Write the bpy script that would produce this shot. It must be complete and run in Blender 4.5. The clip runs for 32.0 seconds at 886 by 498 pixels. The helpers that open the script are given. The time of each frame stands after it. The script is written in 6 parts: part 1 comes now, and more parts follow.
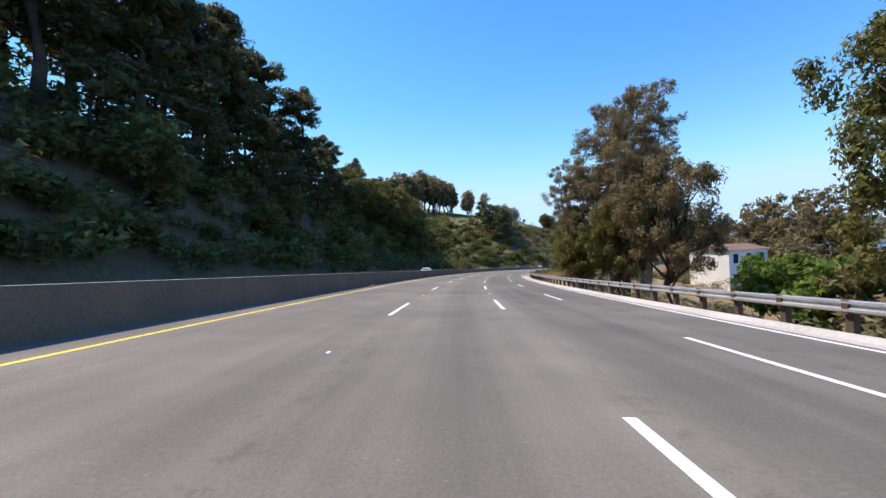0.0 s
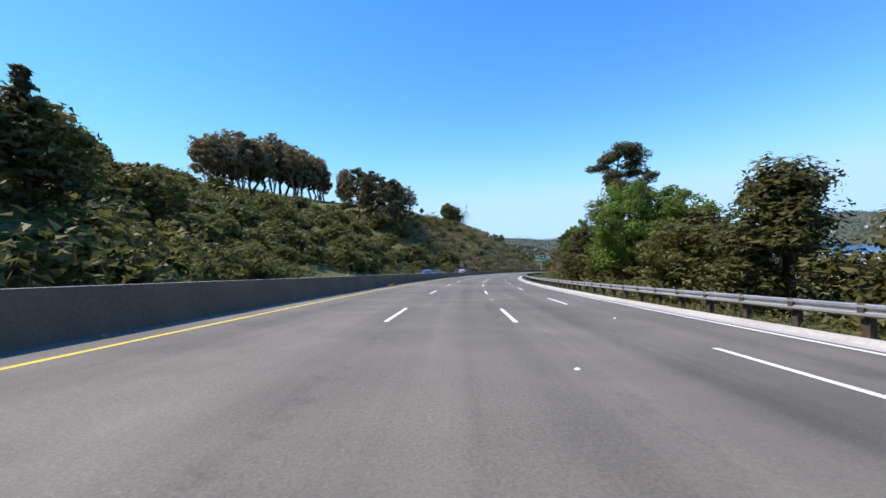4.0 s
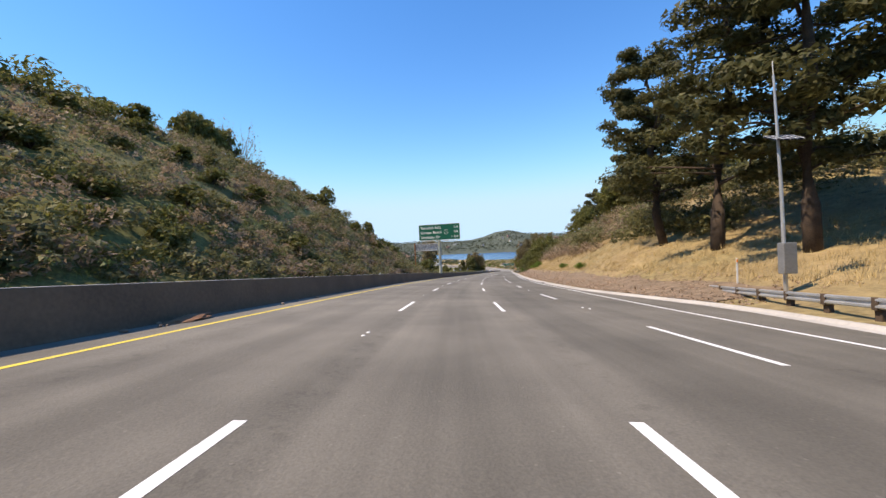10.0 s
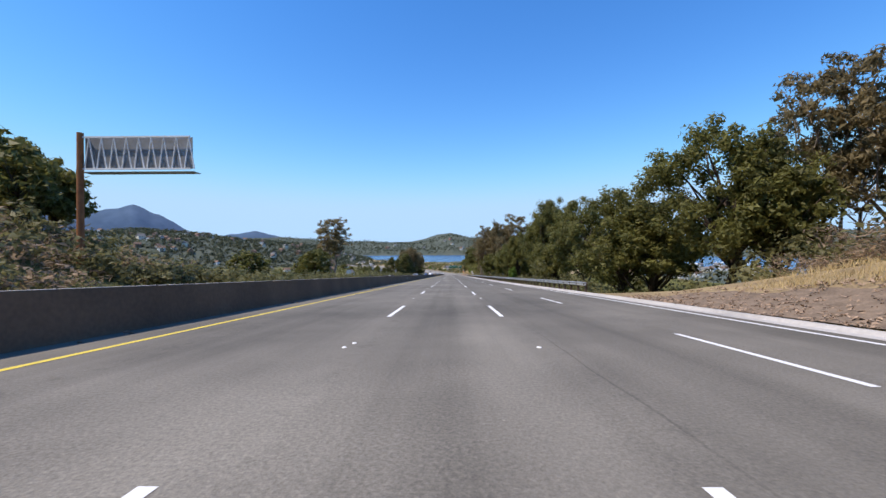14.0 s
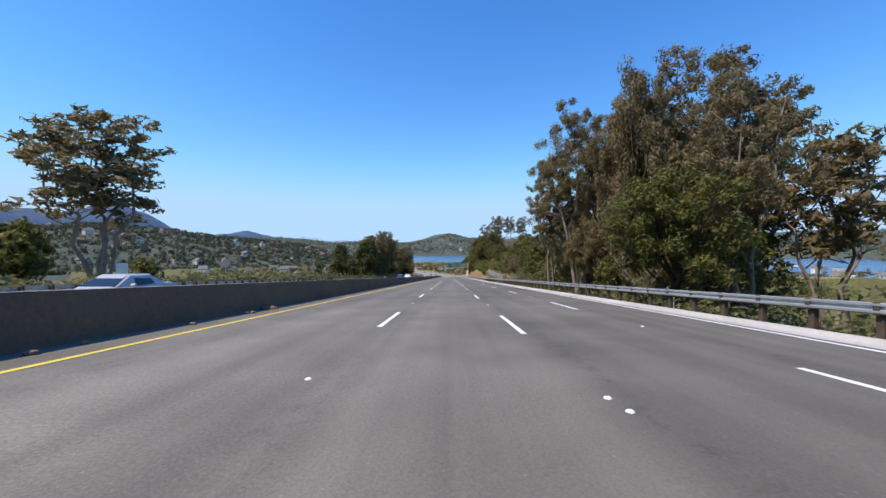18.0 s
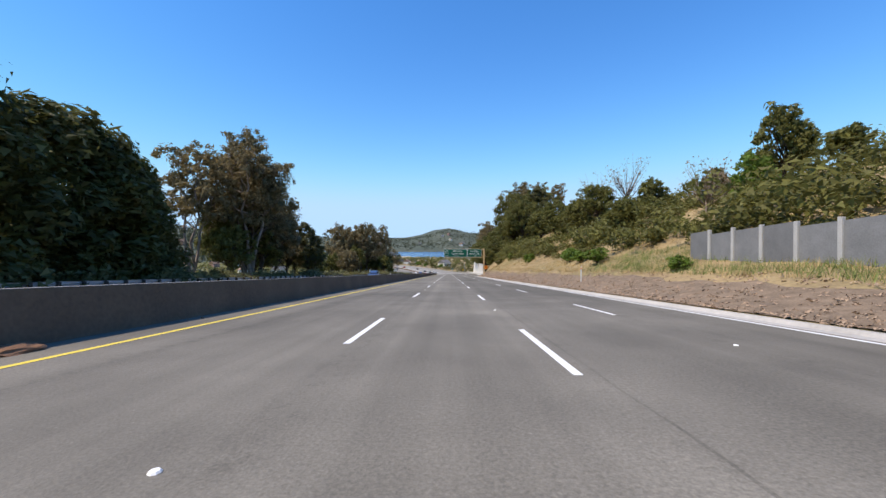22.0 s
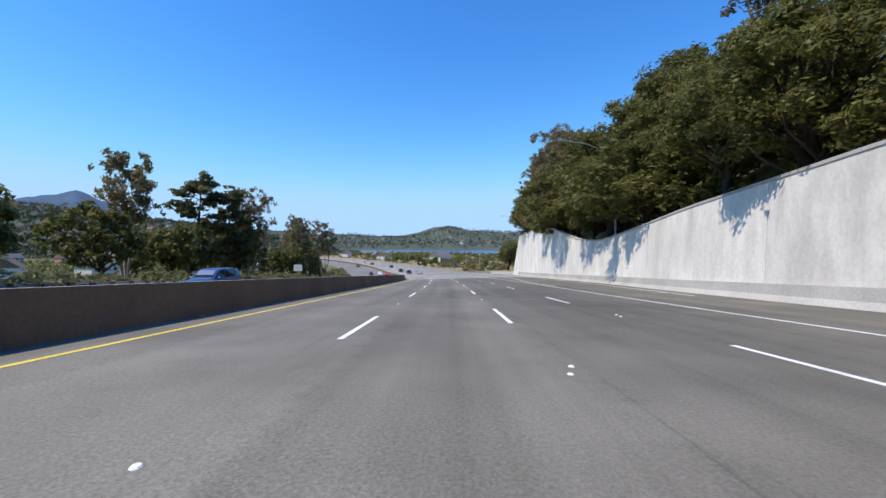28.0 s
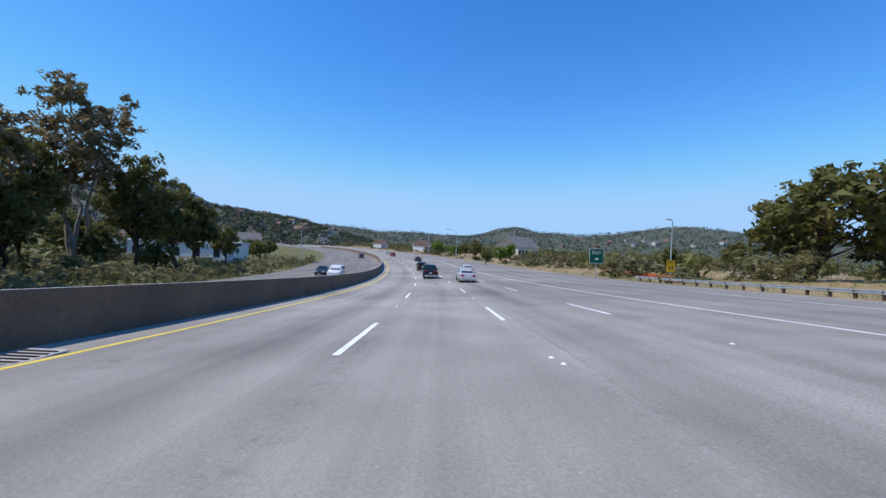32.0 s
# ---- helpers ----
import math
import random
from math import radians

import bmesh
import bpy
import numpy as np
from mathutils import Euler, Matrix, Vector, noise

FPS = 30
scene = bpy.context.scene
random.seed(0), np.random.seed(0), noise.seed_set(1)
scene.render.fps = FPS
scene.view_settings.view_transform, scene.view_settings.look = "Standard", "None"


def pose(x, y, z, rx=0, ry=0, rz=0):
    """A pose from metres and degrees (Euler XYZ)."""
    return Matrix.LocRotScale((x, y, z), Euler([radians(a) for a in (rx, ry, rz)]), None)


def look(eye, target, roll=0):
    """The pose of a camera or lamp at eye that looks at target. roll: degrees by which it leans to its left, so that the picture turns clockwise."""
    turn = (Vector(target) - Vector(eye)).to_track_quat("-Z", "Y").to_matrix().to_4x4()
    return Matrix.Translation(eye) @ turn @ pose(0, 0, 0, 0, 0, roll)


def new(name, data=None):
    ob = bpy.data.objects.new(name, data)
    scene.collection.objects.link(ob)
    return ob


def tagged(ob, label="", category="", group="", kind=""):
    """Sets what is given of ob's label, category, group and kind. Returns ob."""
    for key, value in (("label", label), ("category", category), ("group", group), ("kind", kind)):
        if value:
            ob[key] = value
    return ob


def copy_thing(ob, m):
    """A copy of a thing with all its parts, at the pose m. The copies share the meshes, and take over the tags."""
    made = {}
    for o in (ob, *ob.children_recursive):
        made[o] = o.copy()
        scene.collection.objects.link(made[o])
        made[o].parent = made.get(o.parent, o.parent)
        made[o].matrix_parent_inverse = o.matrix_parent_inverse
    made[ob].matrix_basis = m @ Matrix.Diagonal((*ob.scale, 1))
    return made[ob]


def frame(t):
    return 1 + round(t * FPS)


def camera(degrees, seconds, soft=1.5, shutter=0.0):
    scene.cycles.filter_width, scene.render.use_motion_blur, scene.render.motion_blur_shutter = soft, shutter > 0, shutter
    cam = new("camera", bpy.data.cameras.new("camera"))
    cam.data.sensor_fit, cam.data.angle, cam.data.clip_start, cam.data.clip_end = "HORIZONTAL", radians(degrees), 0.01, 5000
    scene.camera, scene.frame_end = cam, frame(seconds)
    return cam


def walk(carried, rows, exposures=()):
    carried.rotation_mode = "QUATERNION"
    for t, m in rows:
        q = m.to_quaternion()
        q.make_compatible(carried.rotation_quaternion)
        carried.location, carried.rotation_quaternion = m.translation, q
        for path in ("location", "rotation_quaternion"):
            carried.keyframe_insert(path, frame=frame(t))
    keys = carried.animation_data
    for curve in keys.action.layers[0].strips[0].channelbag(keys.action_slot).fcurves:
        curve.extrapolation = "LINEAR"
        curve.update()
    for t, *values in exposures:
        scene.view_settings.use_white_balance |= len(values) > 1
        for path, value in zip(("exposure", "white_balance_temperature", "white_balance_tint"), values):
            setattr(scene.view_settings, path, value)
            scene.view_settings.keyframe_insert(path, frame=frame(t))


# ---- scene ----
cam = camera(97.0, 32.0)

# ---- the road's axis: heading, height and bank along its length s, in metres ----
TIMES = [-6, 0, 1, 2, 5, 6, 7, 8, 9, 10, 11, 12, 13, 16, 17, 18, 19, 20, 21, 22, 23, 24, 25, 28, 30, 32, 60]
ALONG = [-200, -0.4, 32.5, 65.1, 165.6, 199.7, 233.7, 267.5, 301.0, 334.1, 367.6, 400.5, 433.4, 533.8, 567.2, 600.7, 634.4, 668.1, 702.0, 735.4,
         768.4, 801.8, 835.2, 936.4, 1002.4, 1068.7, 2000]


def along(t):
    """How far down the road the car has come."""
    return float(np.interp(t, TIMES, ALONG))


HEADS = [(-6, 24.0), (0, 0.0), (0.5, -2.0), (1, -4.1), (1.5, -6.1), (2, -8.2), (2.5, -10.1), (4.5, -17.7), (5.5, -21.4), (6.5, -24.9),
         (7.5, -28.1), (8.5, -31.4), (9.5, -34.6), (10.5, -38.0), (11.5, -41.5), (12.5, -43.8), (13.5, -44.8),
         (15.5, -45.0), (28.5, -45.1), (29, -44.8), (29.5, -44.0), (30, -42.8), (30.5, -41.2), (31, -39.2), (31.5, -37.4), (32, -35.7), (42, -2.0), (60, 2.0)]
S0, S1, DS = -200.0, 1900.0, 1.0
SS = np.arange(S0, S1 + DS, DS)


def smooth(a, n):
    k = np.hanning(n + 2)[1:-1]
    return np.convolve(np.pad(a, n, mode="edge"), k / k.sum(), "same")[n:-n]


PSI = smooth(np.interp(SS, [along(t) for t, a in HEADS], [a for t, a in HEADS]), 31)
GRADE = smooth(np.interp(SS, [0, 1085, 1165, 1900], [-0.065, -0.065, 0.005, 0.005]), 61)
BANK = smooth(np.interp(SS, [-200, 380, 470, 960, 1060, 1450, 1550], [2.4, 2.4, 0.0, 0.0, -2.4, -2.4, 0.0]), 41)
AX = np.cumsum(-np.sin(np.radians(PSI))) * DS
AY = np.cumsum(np.cos(np.radians(PSI))) * DS
AZ = np.cumsum(GRADE) * DS
I0 = int(-S0 / DS)
AX, AY, AZ = AX - AX[I0], AY - AY[I0], AZ - AZ[I0] + 77.5


def at(s, u=0.0, dz=0.0):
    """The place u metres right of the road's axis at s, dz over the road's plane."""
    psi, bank = math.radians(np.interp(s, SS, PSI)), math.radians(np.interp(s, SS, BANK))
    x, y, z = np.interp(s, SS, AX), np.interp(s, SS, AY), np.interp(s, SS, AZ)
    uu = max(-26.0, min(14.0, u))
    return Vector((x + u * math.cos(psi), y + u * math.sin(psi), z - uu * math.sin(bank) + dz))


def heading(s):
    return float(np.interp(s, SS, PSI))


def eye_pose(s, u, h, dyaw, dpitch, droll):
    grade = math.degrees(math.atan(np.interp(s, SS, GRADE)))
    p = at(s, u, h)
    return pose(p.x, p.y, p.z, 90 + grade + dpitch, np.interp(s, SS, BANK) + droll, heading(s) + dyaw)


# where the car keeps in its lane, and how its springs nod
LANE_T, LANE_U = [0, 2, 5, 7, 9, 11, 13, 16, 17, 18, 20, 21, 22, 24, 26, 28, 30, 31, 32], [0.32, 0.23, 0.28, 0.22, 0.32, 0.24, 0.3, 0.05, 0.0, 0.14, 0.22, 0.12, 0.25, 0.2, 0.25, 0.3, 0.13, 0.3, 0.1]
NOD_T, NOD = [0, 1, 2, 5, 6, 8, 9, 10, 12, 13.5, 15.5, 16, 17, 17.5, 19, 19.5, 20, 30, 31, 32], [-0.3, -0.35, 0.0, 0.2, 0.0, -0.2, -0.25, 0.0, 0.06, 0.25, 0.1, -0.1, 0.2, 0.45, 0.5, 0.25, 0.0, 0.0, -0.2, 0.08]
ROWS = [(t / 2, along(t / 2), 0.9, 3.4 + float(np.interp(t / 2, NOD_T, NOD)), 0.0, float(np.interp(t / 2, LANE_T, LANE_U))) for t in range(65)]
walk(cam, [(t, eye_pose(s, u, 1.415, y, p, r)) for t, s, y, p, r, u in ROWS],
     [(t, e + (-0.06 if t < 8 else 0.0), k + (60 if t < 4 or t > 17 else 180), (15 if t < 4 else 12 if t < 17 else 11) + n) for t, e, k, n in ((0, 0.5, 7100, 2), (2, 0.45, 7100, 2), (5, 0.3, 6500, 1), (6, 0.0, 6600, 3), (7.5, 0.2, 6700, 1), (9, 0.38, 7800, 4), (10, 0.4, 7900, 4), (11, 0.28, 7800, 4), (12, 0.28, 7700, 4),
                                          (13, 0.22, 7200, 3), (16, 0.05, 6600, 5), (18, 0.12, 6900, 4), (19, 0.3, 7500, 4), (20, 0.0, 6900, 3), (22, 0.2, 7200, 3), (25, 0.15, 6500, 1), (28, 0.1, 6500, 1), (30, -0.05, 6600, 3), (31, 0.0, 6350, 3), (32, -0.12, 6250, 3))])

# ---- daylight ----
SUN_FROM = Vector((-0.938 * math.cos(radians(57)), 0.347 * math.cos(radians(57)), math.sin(radians(57))))
world = bpy.data.worlds.new("sky")
scene.world = world
world.use_nodes = True
wn = world.node_tree
sky = wn.nodes.new("ShaderNodeTexSky")
sky.sky_type = "NISHITA"
sky.sun_disc = False
sky.sun_elevation, sky.sun_rotation = radians(57), radians(290.3)
sky.altitude = 1800.0
sky.air_density, sky.dust_density, sky.ozone_density = 1.0, 0.1, 3.0
deep = wn.nodes.new("ShaderNodeHueSaturation")
deep.inputs["Saturation"].default_value = 1.3
wn.links.new(sky.outputs[0], deep.inputs["Color"])
deep.inputs["Hue"].default_value = 0.504
# the haze near the horizon stays a pale blue
split, join = wn.nodes.new("ShaderNodeSeparateColor"), wn.nodes.new("ShaderNodeCombineColor")
wn.links.new(deep.outputs[0], split.inputs[0])
for i, (most, ease) in enumerate(((1.5, 1.1), (2.5, 1.5), (3.75, 1.6))):
    cap = wn.nodes.new("ShaderNodeMath")
    cap.operation = "SMOOTH_MIN"
    cap.inputs[1].default_value, cap.inputs[2].default_value = most, ease
    wn.links.new(split.outputs[i], cap.inputs[0])
    wn.links.new(cap.outputs[0], join.inputs[i])
wn.links.new(join.outputs[0], wn.nodes["Background"].inputs[0])
wn.nodes["Background"].inputs[1].default_value = 0.27
sun = new("sun", bpy.data.lights.new("sun", "SUN"))
sun.data.energy, sun.data.angle, sun.data.color = 4.4, radians(0.53), (1.0, 0.93, 0.82)
sun.matrix_world = look(SUN_FROM * 300, (0, 0, 0))
scene.view_settings.exposure = 0.1


# ---- materials ----
def material(name, base, dark=None, scale=1.0, rough=0.85, bump=0.0, fine=12.0, metal=0.0, spread=0.0, spec=0.3, island=False, coords="Object", stops=(0.35, 0.65)):
    """A surface whose colour runs between two tones at two scales of noise; spread varies it from piece to piece."""
    m = bpy.data.materials.new(name)
    m.use_nodes = True
    n, k = m.node_tree.nodes, m.node_tree.links
    b = n["Principled BSDF"]
    b.inputs["Roughness"].default_value, b.inputs["Metallic"].default_value = rough, metal
    b.inputs["Specular IOR Level"].default_value = spec
    dark = dark or tuple(c * 0.7 for c in base)
    tc = n.new("ShaderNodeTexCoord")
    big, small = n.new("ShaderNodeTexNoise"), n.new("ShaderNodeTexNoise")
    big.inputs["Scale"].default_value, big.inputs["Detail"].default_value = scale, 5
    small.inputs["Scale"].default_value, small.inputs["Detail"].default_value = scale * fine, 6
    for t in (big, small):
        k.new(tc.outputs[coords], t.inputs["Vector"])
    mix = n.new("ShaderNodeMath")
    mix.operation = "MULTIPLY_ADD"
    k.new(small.outputs["Fac"], mix.inputs[0])
    mix.inputs[1].default_value = 0.45
    add = n.new("ShaderNodeMath")
    add.operation = "MULTIPLY"
    add.inputs[1].default_value = 0.55
    k.new(big.outputs["Fac"], add.inputs[0])
    k.new(add.outputs[0], mix.inputs[2])
    ramp = n.new("ShaderNodeValToRGB")
    ramp.color_ramp.elements[0].position, ramp.color_ramp.elements[1].position = stops
    ramp.color_ramp.elements[0].color, ramp.color_ramp.elements[1].color = (*dark, 1), (*base, 1)
    k.new(mix.outputs[0], ramp.inputs[0])
    out = ramp.outputs[0]
    if spread:
        hsv = n.new("ShaderNodeHueSaturation")
        src = n.new("ShaderNodeNewGeometry") if island else n.new("ShaderNodeObjectInfo")
        rng = n.new("ShaderNodeMapRange")
        rng.inputs["To Min"].default_value, rng.inputs["To Max"].default_value = 1 - spread, 1 + spread
        k.new(src.outputs["Random Per Island" if island else "Random"], rng.inputs["Value"])
        k.new(rng.outputs[0], hsv.inputs["Value"])
        k.new(out, hsv.inputs["Color"])
        out = hsv.outputs[0]
    k.new(out, b.inputs["Base Color"])
    if bump:
        bp = n.new("ShaderNodeBump")
        bp.inputs["Strength"].default_value, bp.inputs["Distance"].default_value = bump, 0.02
        k.new(small.outputs["Fac"], bp.inputs["Height"])
        k.new(bp.outputs[0], b.inputs["Normal"])
    return m


def leafy(name, base, dark, spread=0.26):
    """Leaves that let a little light through."""
    m = material(name, base, dark, 0.25, 0.55, spread=spread, island=True, spec=0.25)
    n, k = m.node_tree.nodes, m.node_tree.links
    b = n["Principled BSDF"]
    tr = n.new("ShaderNodeBsdfTranslucent")
    k.new(b.inputs["Base Color"].links[0].from_socket, tr.inputs["Color"])
    mixer = n.new("ShaderNodeMixShader")
    mixer.inputs[0].default_value = 0.42
    k.new(b.outputs[0], mixer.inputs[1])
    k.new(tr.outputs[0], mixer.inputs[2])
    k.new(mixer.outputs[0], n["Material Output"].inputs["Surface"])
    return m


def paved(name, base, dark):
    """Asphalt: fine stone, soft blotches, and wheel tracks that run along the lanes."""
    m = material(name, base, dark, 0.5, 0.9, 0.45, fine=70, coords="Object")
    n, k = m.node_tree.nodes, m.node_tree.links
    b = n["Principled BSDF"]
    old = b.inputs["Base Color"].links[0].from_socket
    uv, mp, nz, wide = n.new("ShaderNodeUVMap"), n.new("ShaderNodeMapping"), n.new("ShaderNodeTexNoise"), n.new("ShaderNodeTexNoise")
    mp.inputs["Scale"].default_value = (0.75, 0.012, 1)
    nz.inputs["Scale"].default_value, nz.inputs["Detail"].default_value, nz.inputs["Roughness"].default_value = 1.0, 5, 0.6
    wide.inputs["Scale"].default_value, wide.inputs["Detail"].default_value = 0.09, 4
    k.new(uv.outputs[0], mp.inputs["Vector"])
    k.new(mp.outputs[0], nz.inputs["Vector"])
    k.new(uv.outputs[0], wide.inputs["Vector"])
    sm = n.new("ShaderNodeMath")
    k.new(nz.outputs["Fac"], sm.inputs[0]), k.new(wide.outputs["Fac"], sm.inputs[1])
    rng = n.new("ShaderNodeMapRange")
    rng.inputs["From Min"].default_value, rng.inputs["From Max"].default_value = 0.75, 1.25
    rng.inputs["To Min"].default_value, rng.inputs["To Max"].default_value = 0.7, 1.24
    k.new(sm.outputs[0], rng.inputs["Value"])
    hsv = n.new("ShaderNodeHueSaturation")
    k.new(old, hsv.inputs["Color"])
    # broken, darker sealing along the joints between the lanes, and a soft oil track down each lane
    sep, fold, band = n.new("ShaderNodeSeparateXYZ"), n.new("ShaderNodeMath"), n.new("ShaderNodeMapRange")
    k.new(uv.outputs[0], sep.inputs[0])
    shift = n.new("ShaderNodeMath")
    shift.inputs[1].default_value = 1.42
    k.new(sep.outputs[0], shift.inputs[0])
    fold.operation = "PINGPONG"
    fold.inputs[1].default_value = 1.83
    k.new(shift.outputs[0], fold.inputs[0])
    band.inputs["From Min"].default_value, band.inputs["From Max"].default_value = 0.05, 0.42
    band.inputs["To Min"].default_value, band.inputs["To Max"].default_value = 1.0, 0.0
    k.new(fold.outputs[0], band.inputs["Value"])
    crumb, cut = n.new("ShaderNodeTexNoise"), n.new("ShaderNodeMapRange")
    crumb.inputs["Scale"].default_value, crumb.inputs["Detail"].default_value, crumb.inputs["Roughness"].default_value = 3.2, 9, 0.75
    k.new(uv.outputs[0], crumb.inputs["Vector"])
    cut.inputs["From Min"].default_value, cut.inputs["From Max"].default_value = 0.5, 0.62
    k.new(crumb.outputs["Fac"], cut.inputs["Value"])
    worn = n.new("ShaderNodeMath")
    worn.operation = "MULTIPLY"
    k.new(band.outputs[0], worn.inputs[0]), k.new(cut.outputs[0], worn.inputs[1])
    oil = n.new("ShaderNodeMapRange")
    oil.inputs["From Min"].default_value, oil.inputs["From Max"].default_value = 1.1, 1.83
    oil.inputs["To Min"].default_value, oil.inputs["To Max"].default_value = 0.0, 0.1
    k.new(fold.outputs[0], oil.inputs["Value"])
    dim = n.new("ShaderNodeMath")
    dim.operation = "MULTIPLY_ADD"
    dim.inputs[1].default_value = -0.2
    k.new(worn.outputs[0], dim.inputs[0]), k.new(rng.outputs[0], dim.inputs[2])
    last = n.new("ShaderNodeMath")
    last.operation = "SUBTRACT"
    k.new(dim.outputs[0], last.inputs[0]), k.new(oil.outputs[0], last.inputs[1])
    # pale loose chips
    chip, pick = n.new("ShaderNodeTexVoronoi"), n.new("ShaderNodeMapRange")
    chip.inputs["Scale"].default_value = 5.0
    k.new(uv.outputs[0], chip.inputs["Vector"])
    pick.inputs["From Min"].default_value, pick.inputs["From Max"].default_value = 0.05, 0.1
    pick.inputs["To Min"].default_value, pick.inputs["To Max"].default_value = 0.3, 0.0
    k.new(chip.outputs["Distance"], pick.inputs["Value"])
    gain = n.new("ShaderNodeMath")
    k.new(last.outputs[0], gain.inputs[0]), k.new(pick.outputs[0], gain.inputs[1])
    # the two outer lanes were laid later and darker, with a wavering seam; ravelled stone shows along the seams
    waver, edge_, tone = n.new("ShaderNodeTexNoise"), n.new("ShaderNodeMath"), n.new("ShaderNodeMapRange")
    waver.inputs["Scale"].default_value, waver.inputs["Detail"].default_value = 0.35, 6
    k.new(uv.outputs[0], waver.inputs["Vector"])
    edge_.operation = "MULTIPLY_ADD"
    edge_.inputs[1].default_value = 0.9
    k.new(waver.outputs["Fac"], edge_.inputs[0]), k.new(sep.outputs[0], edge_.inputs[2])
    tone.inputs["From Min"].default_value, tone.inputs["From Max"].default_value = 2.55, 3.1
    tone.inputs["To Min"].default_value, tone.inputs["To Max"].default_value = 0.94, 0.8
    k.new(edge_.outputs[0], tone.inputs["Value"])
    stone, bare, near_seam = n.new("ShaderNodeTexNoise"), n.new("ShaderNodeMapRange"), n.new("ShaderNodeMapRange")
    stone.inputs["Scale"].default_value, stone.inputs["Detail"].default_value, stone.inputs["Roughness"].default_value = 22.0, 4, 0.8
    k.new(uv.outputs[0], stone.inputs["Vector"])
    bare.inputs["From Min"].default_value, bare.inputs["From Max"].default_value = 0.35, 0.65
    bare.inputs["To Min"].default_value, bare.inputs["To Max"].default_value = -0.3, 0.3
    k.new(stone.outputs["Fac"], bare.inputs["Value"])
    near_seam.inputs["From Min"].default_value, near_seam.inputs["From Max"].default_value = 0.48, 0.66
    near_seam.inputs["To Min"].default_value, near_seam.inputs["To Max"].default_value = 0.25, 1.0
    k.new(wide.outputs["Fac"], near_seam.inputs["Value"])
    rough_ = n.new("ShaderNodeMath")
    rough_.operation = "MULTIPLY_ADD"
    k.new(bare.outputs[0], rough_.inputs[0]), k.new(near_seam.outputs[0], rough_.inputs[1]), k.new(gain.outputs[0], rough_.inputs[2])
    lay = n.new("ShaderNodeMath")
    lay.operation = "MULTIPLY"
    k.new(rough_.outputs[0], lay.inputs[0]), k.new(tone.outputs[0], lay.inputs[1])
    # a thin dark crack that follows the seam, here open and there closed
    off, dist, open_ = n.new("ShaderNodeMath"), n.new("ShaderNodeMath"), n.new("ShaderNodeMapRange")
    off.operation, dist.operation = "MULTIPLY_ADD", "COMPARE"
    off.inputs[1].default_value = 0.22
    k.new(waver.outputs["Fac"], off.inputs[0]), k.new(sep.outputs[0], off.inputs[2])
    dist.inputs[1].default_value, dist.inputs[2].default_value = 2.42, 0.02
    k.new(off.outputs[0], dist.inputs[0])
    open_.inputs["From Min"].default_value, open_.inputs["From Max"].default_value = 0.5, 0.62
    open_.inputs["To Min"].default_value, open_.inputs["To Max"].default_value = 0.0, -0.26
    k.new(wide.outputs["Fac"], open_.inputs["Value"])
    crack = n.new("ShaderNodeMath")
    crack.operation = "MULTIPLY_ADD"
    crack.inputs[2].default_value = 1.0
    k.new(dist.outputs[0], crack.inputs[0]), k.new(open_.outputs[0], crack.inputs[1])
    cracked = n.new("ShaderNodeMath")
    cracked.operation = "MULTIPLY"
    k.new(lay.outputs[0], cracked.inputs[0]), k.new(crack.outputs[0], cracked.inputs[1])
    k.new(cracked.outputs[0], hsv.inputs["Value"])
    k.new(hsv.outputs[0], b.inputs["Base Color"])
    return m


ASPHALT = paved("asphalt", (0.222, 0.203, 0.167), (0.152, 0.139, 0.115))
OLD_ASPHALT = paved("worn_asphalt", (0.25, 0.232, 0.2), (0.18, 0.167, 0.146))
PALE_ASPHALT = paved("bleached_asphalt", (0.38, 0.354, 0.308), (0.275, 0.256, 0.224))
WHITE = material("white_paint", (0.8, 0.8, 0.78), (0.55, 0.55, 0.53), 1.5, 0.7, fine=14, stops=(0.25, 0.5))
YELLOW = material("yellow_paint", (0.78, 0.6, 0.09), (0.58, 0.45, 0.1), 1.5, 0.7, fine=14, stops=(0.25, 0.5))
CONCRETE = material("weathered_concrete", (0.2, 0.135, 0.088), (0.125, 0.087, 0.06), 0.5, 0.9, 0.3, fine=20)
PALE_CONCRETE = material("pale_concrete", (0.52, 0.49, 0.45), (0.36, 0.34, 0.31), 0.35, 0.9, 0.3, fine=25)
STEEL = material("galvanised_steel", (0.62, 0.63, 0.64), (0.42, 0.43, 0.44), 1.2, 0.45, metal=0.6, fine=20)
RUSTY = material("rusty_steel", (0.35, 0.15, 0.06), (0.2, 0.08, 0.04), 2.0, 0.85)
TIMBER = material("weathered_timber", (0.13, 0.09, 0.065), (0.06, 0.045, 0.035), 3.0, 0.95)
BARK = material("bark", (0.11, 0.08, 0.06), (0.045, 0.035, 0.03), 1.5, 0.95, 0.6)
PALE_BARK = material("pale_bark", (0.36, 0.29, 0.23), (0.16, 0.12, 0.1), 1.2, 0.9, 0.4)
PINE = leafy("pine_needles", (0.15, 0.145, 0.055), (0.07, 0.07, 0.03))
OAK = leafy("oak_leaves", (0.205, 0.2, 0.055), (0.1, 0.1, 0.03))
EUC = leafy("eucalyptus_leaves", (0.3, 0.235, 0.115), (0.15, 0.12, 0.062))
CYPRESS = leafy("cypress_leaves", (0.15, 0.145, 0.04), (0.068, 0.07, 0.022))
BRIGHT = leafy("young_leaves", (0.2, 0.3, 0.05), (0.09, 0.14, 0.025))
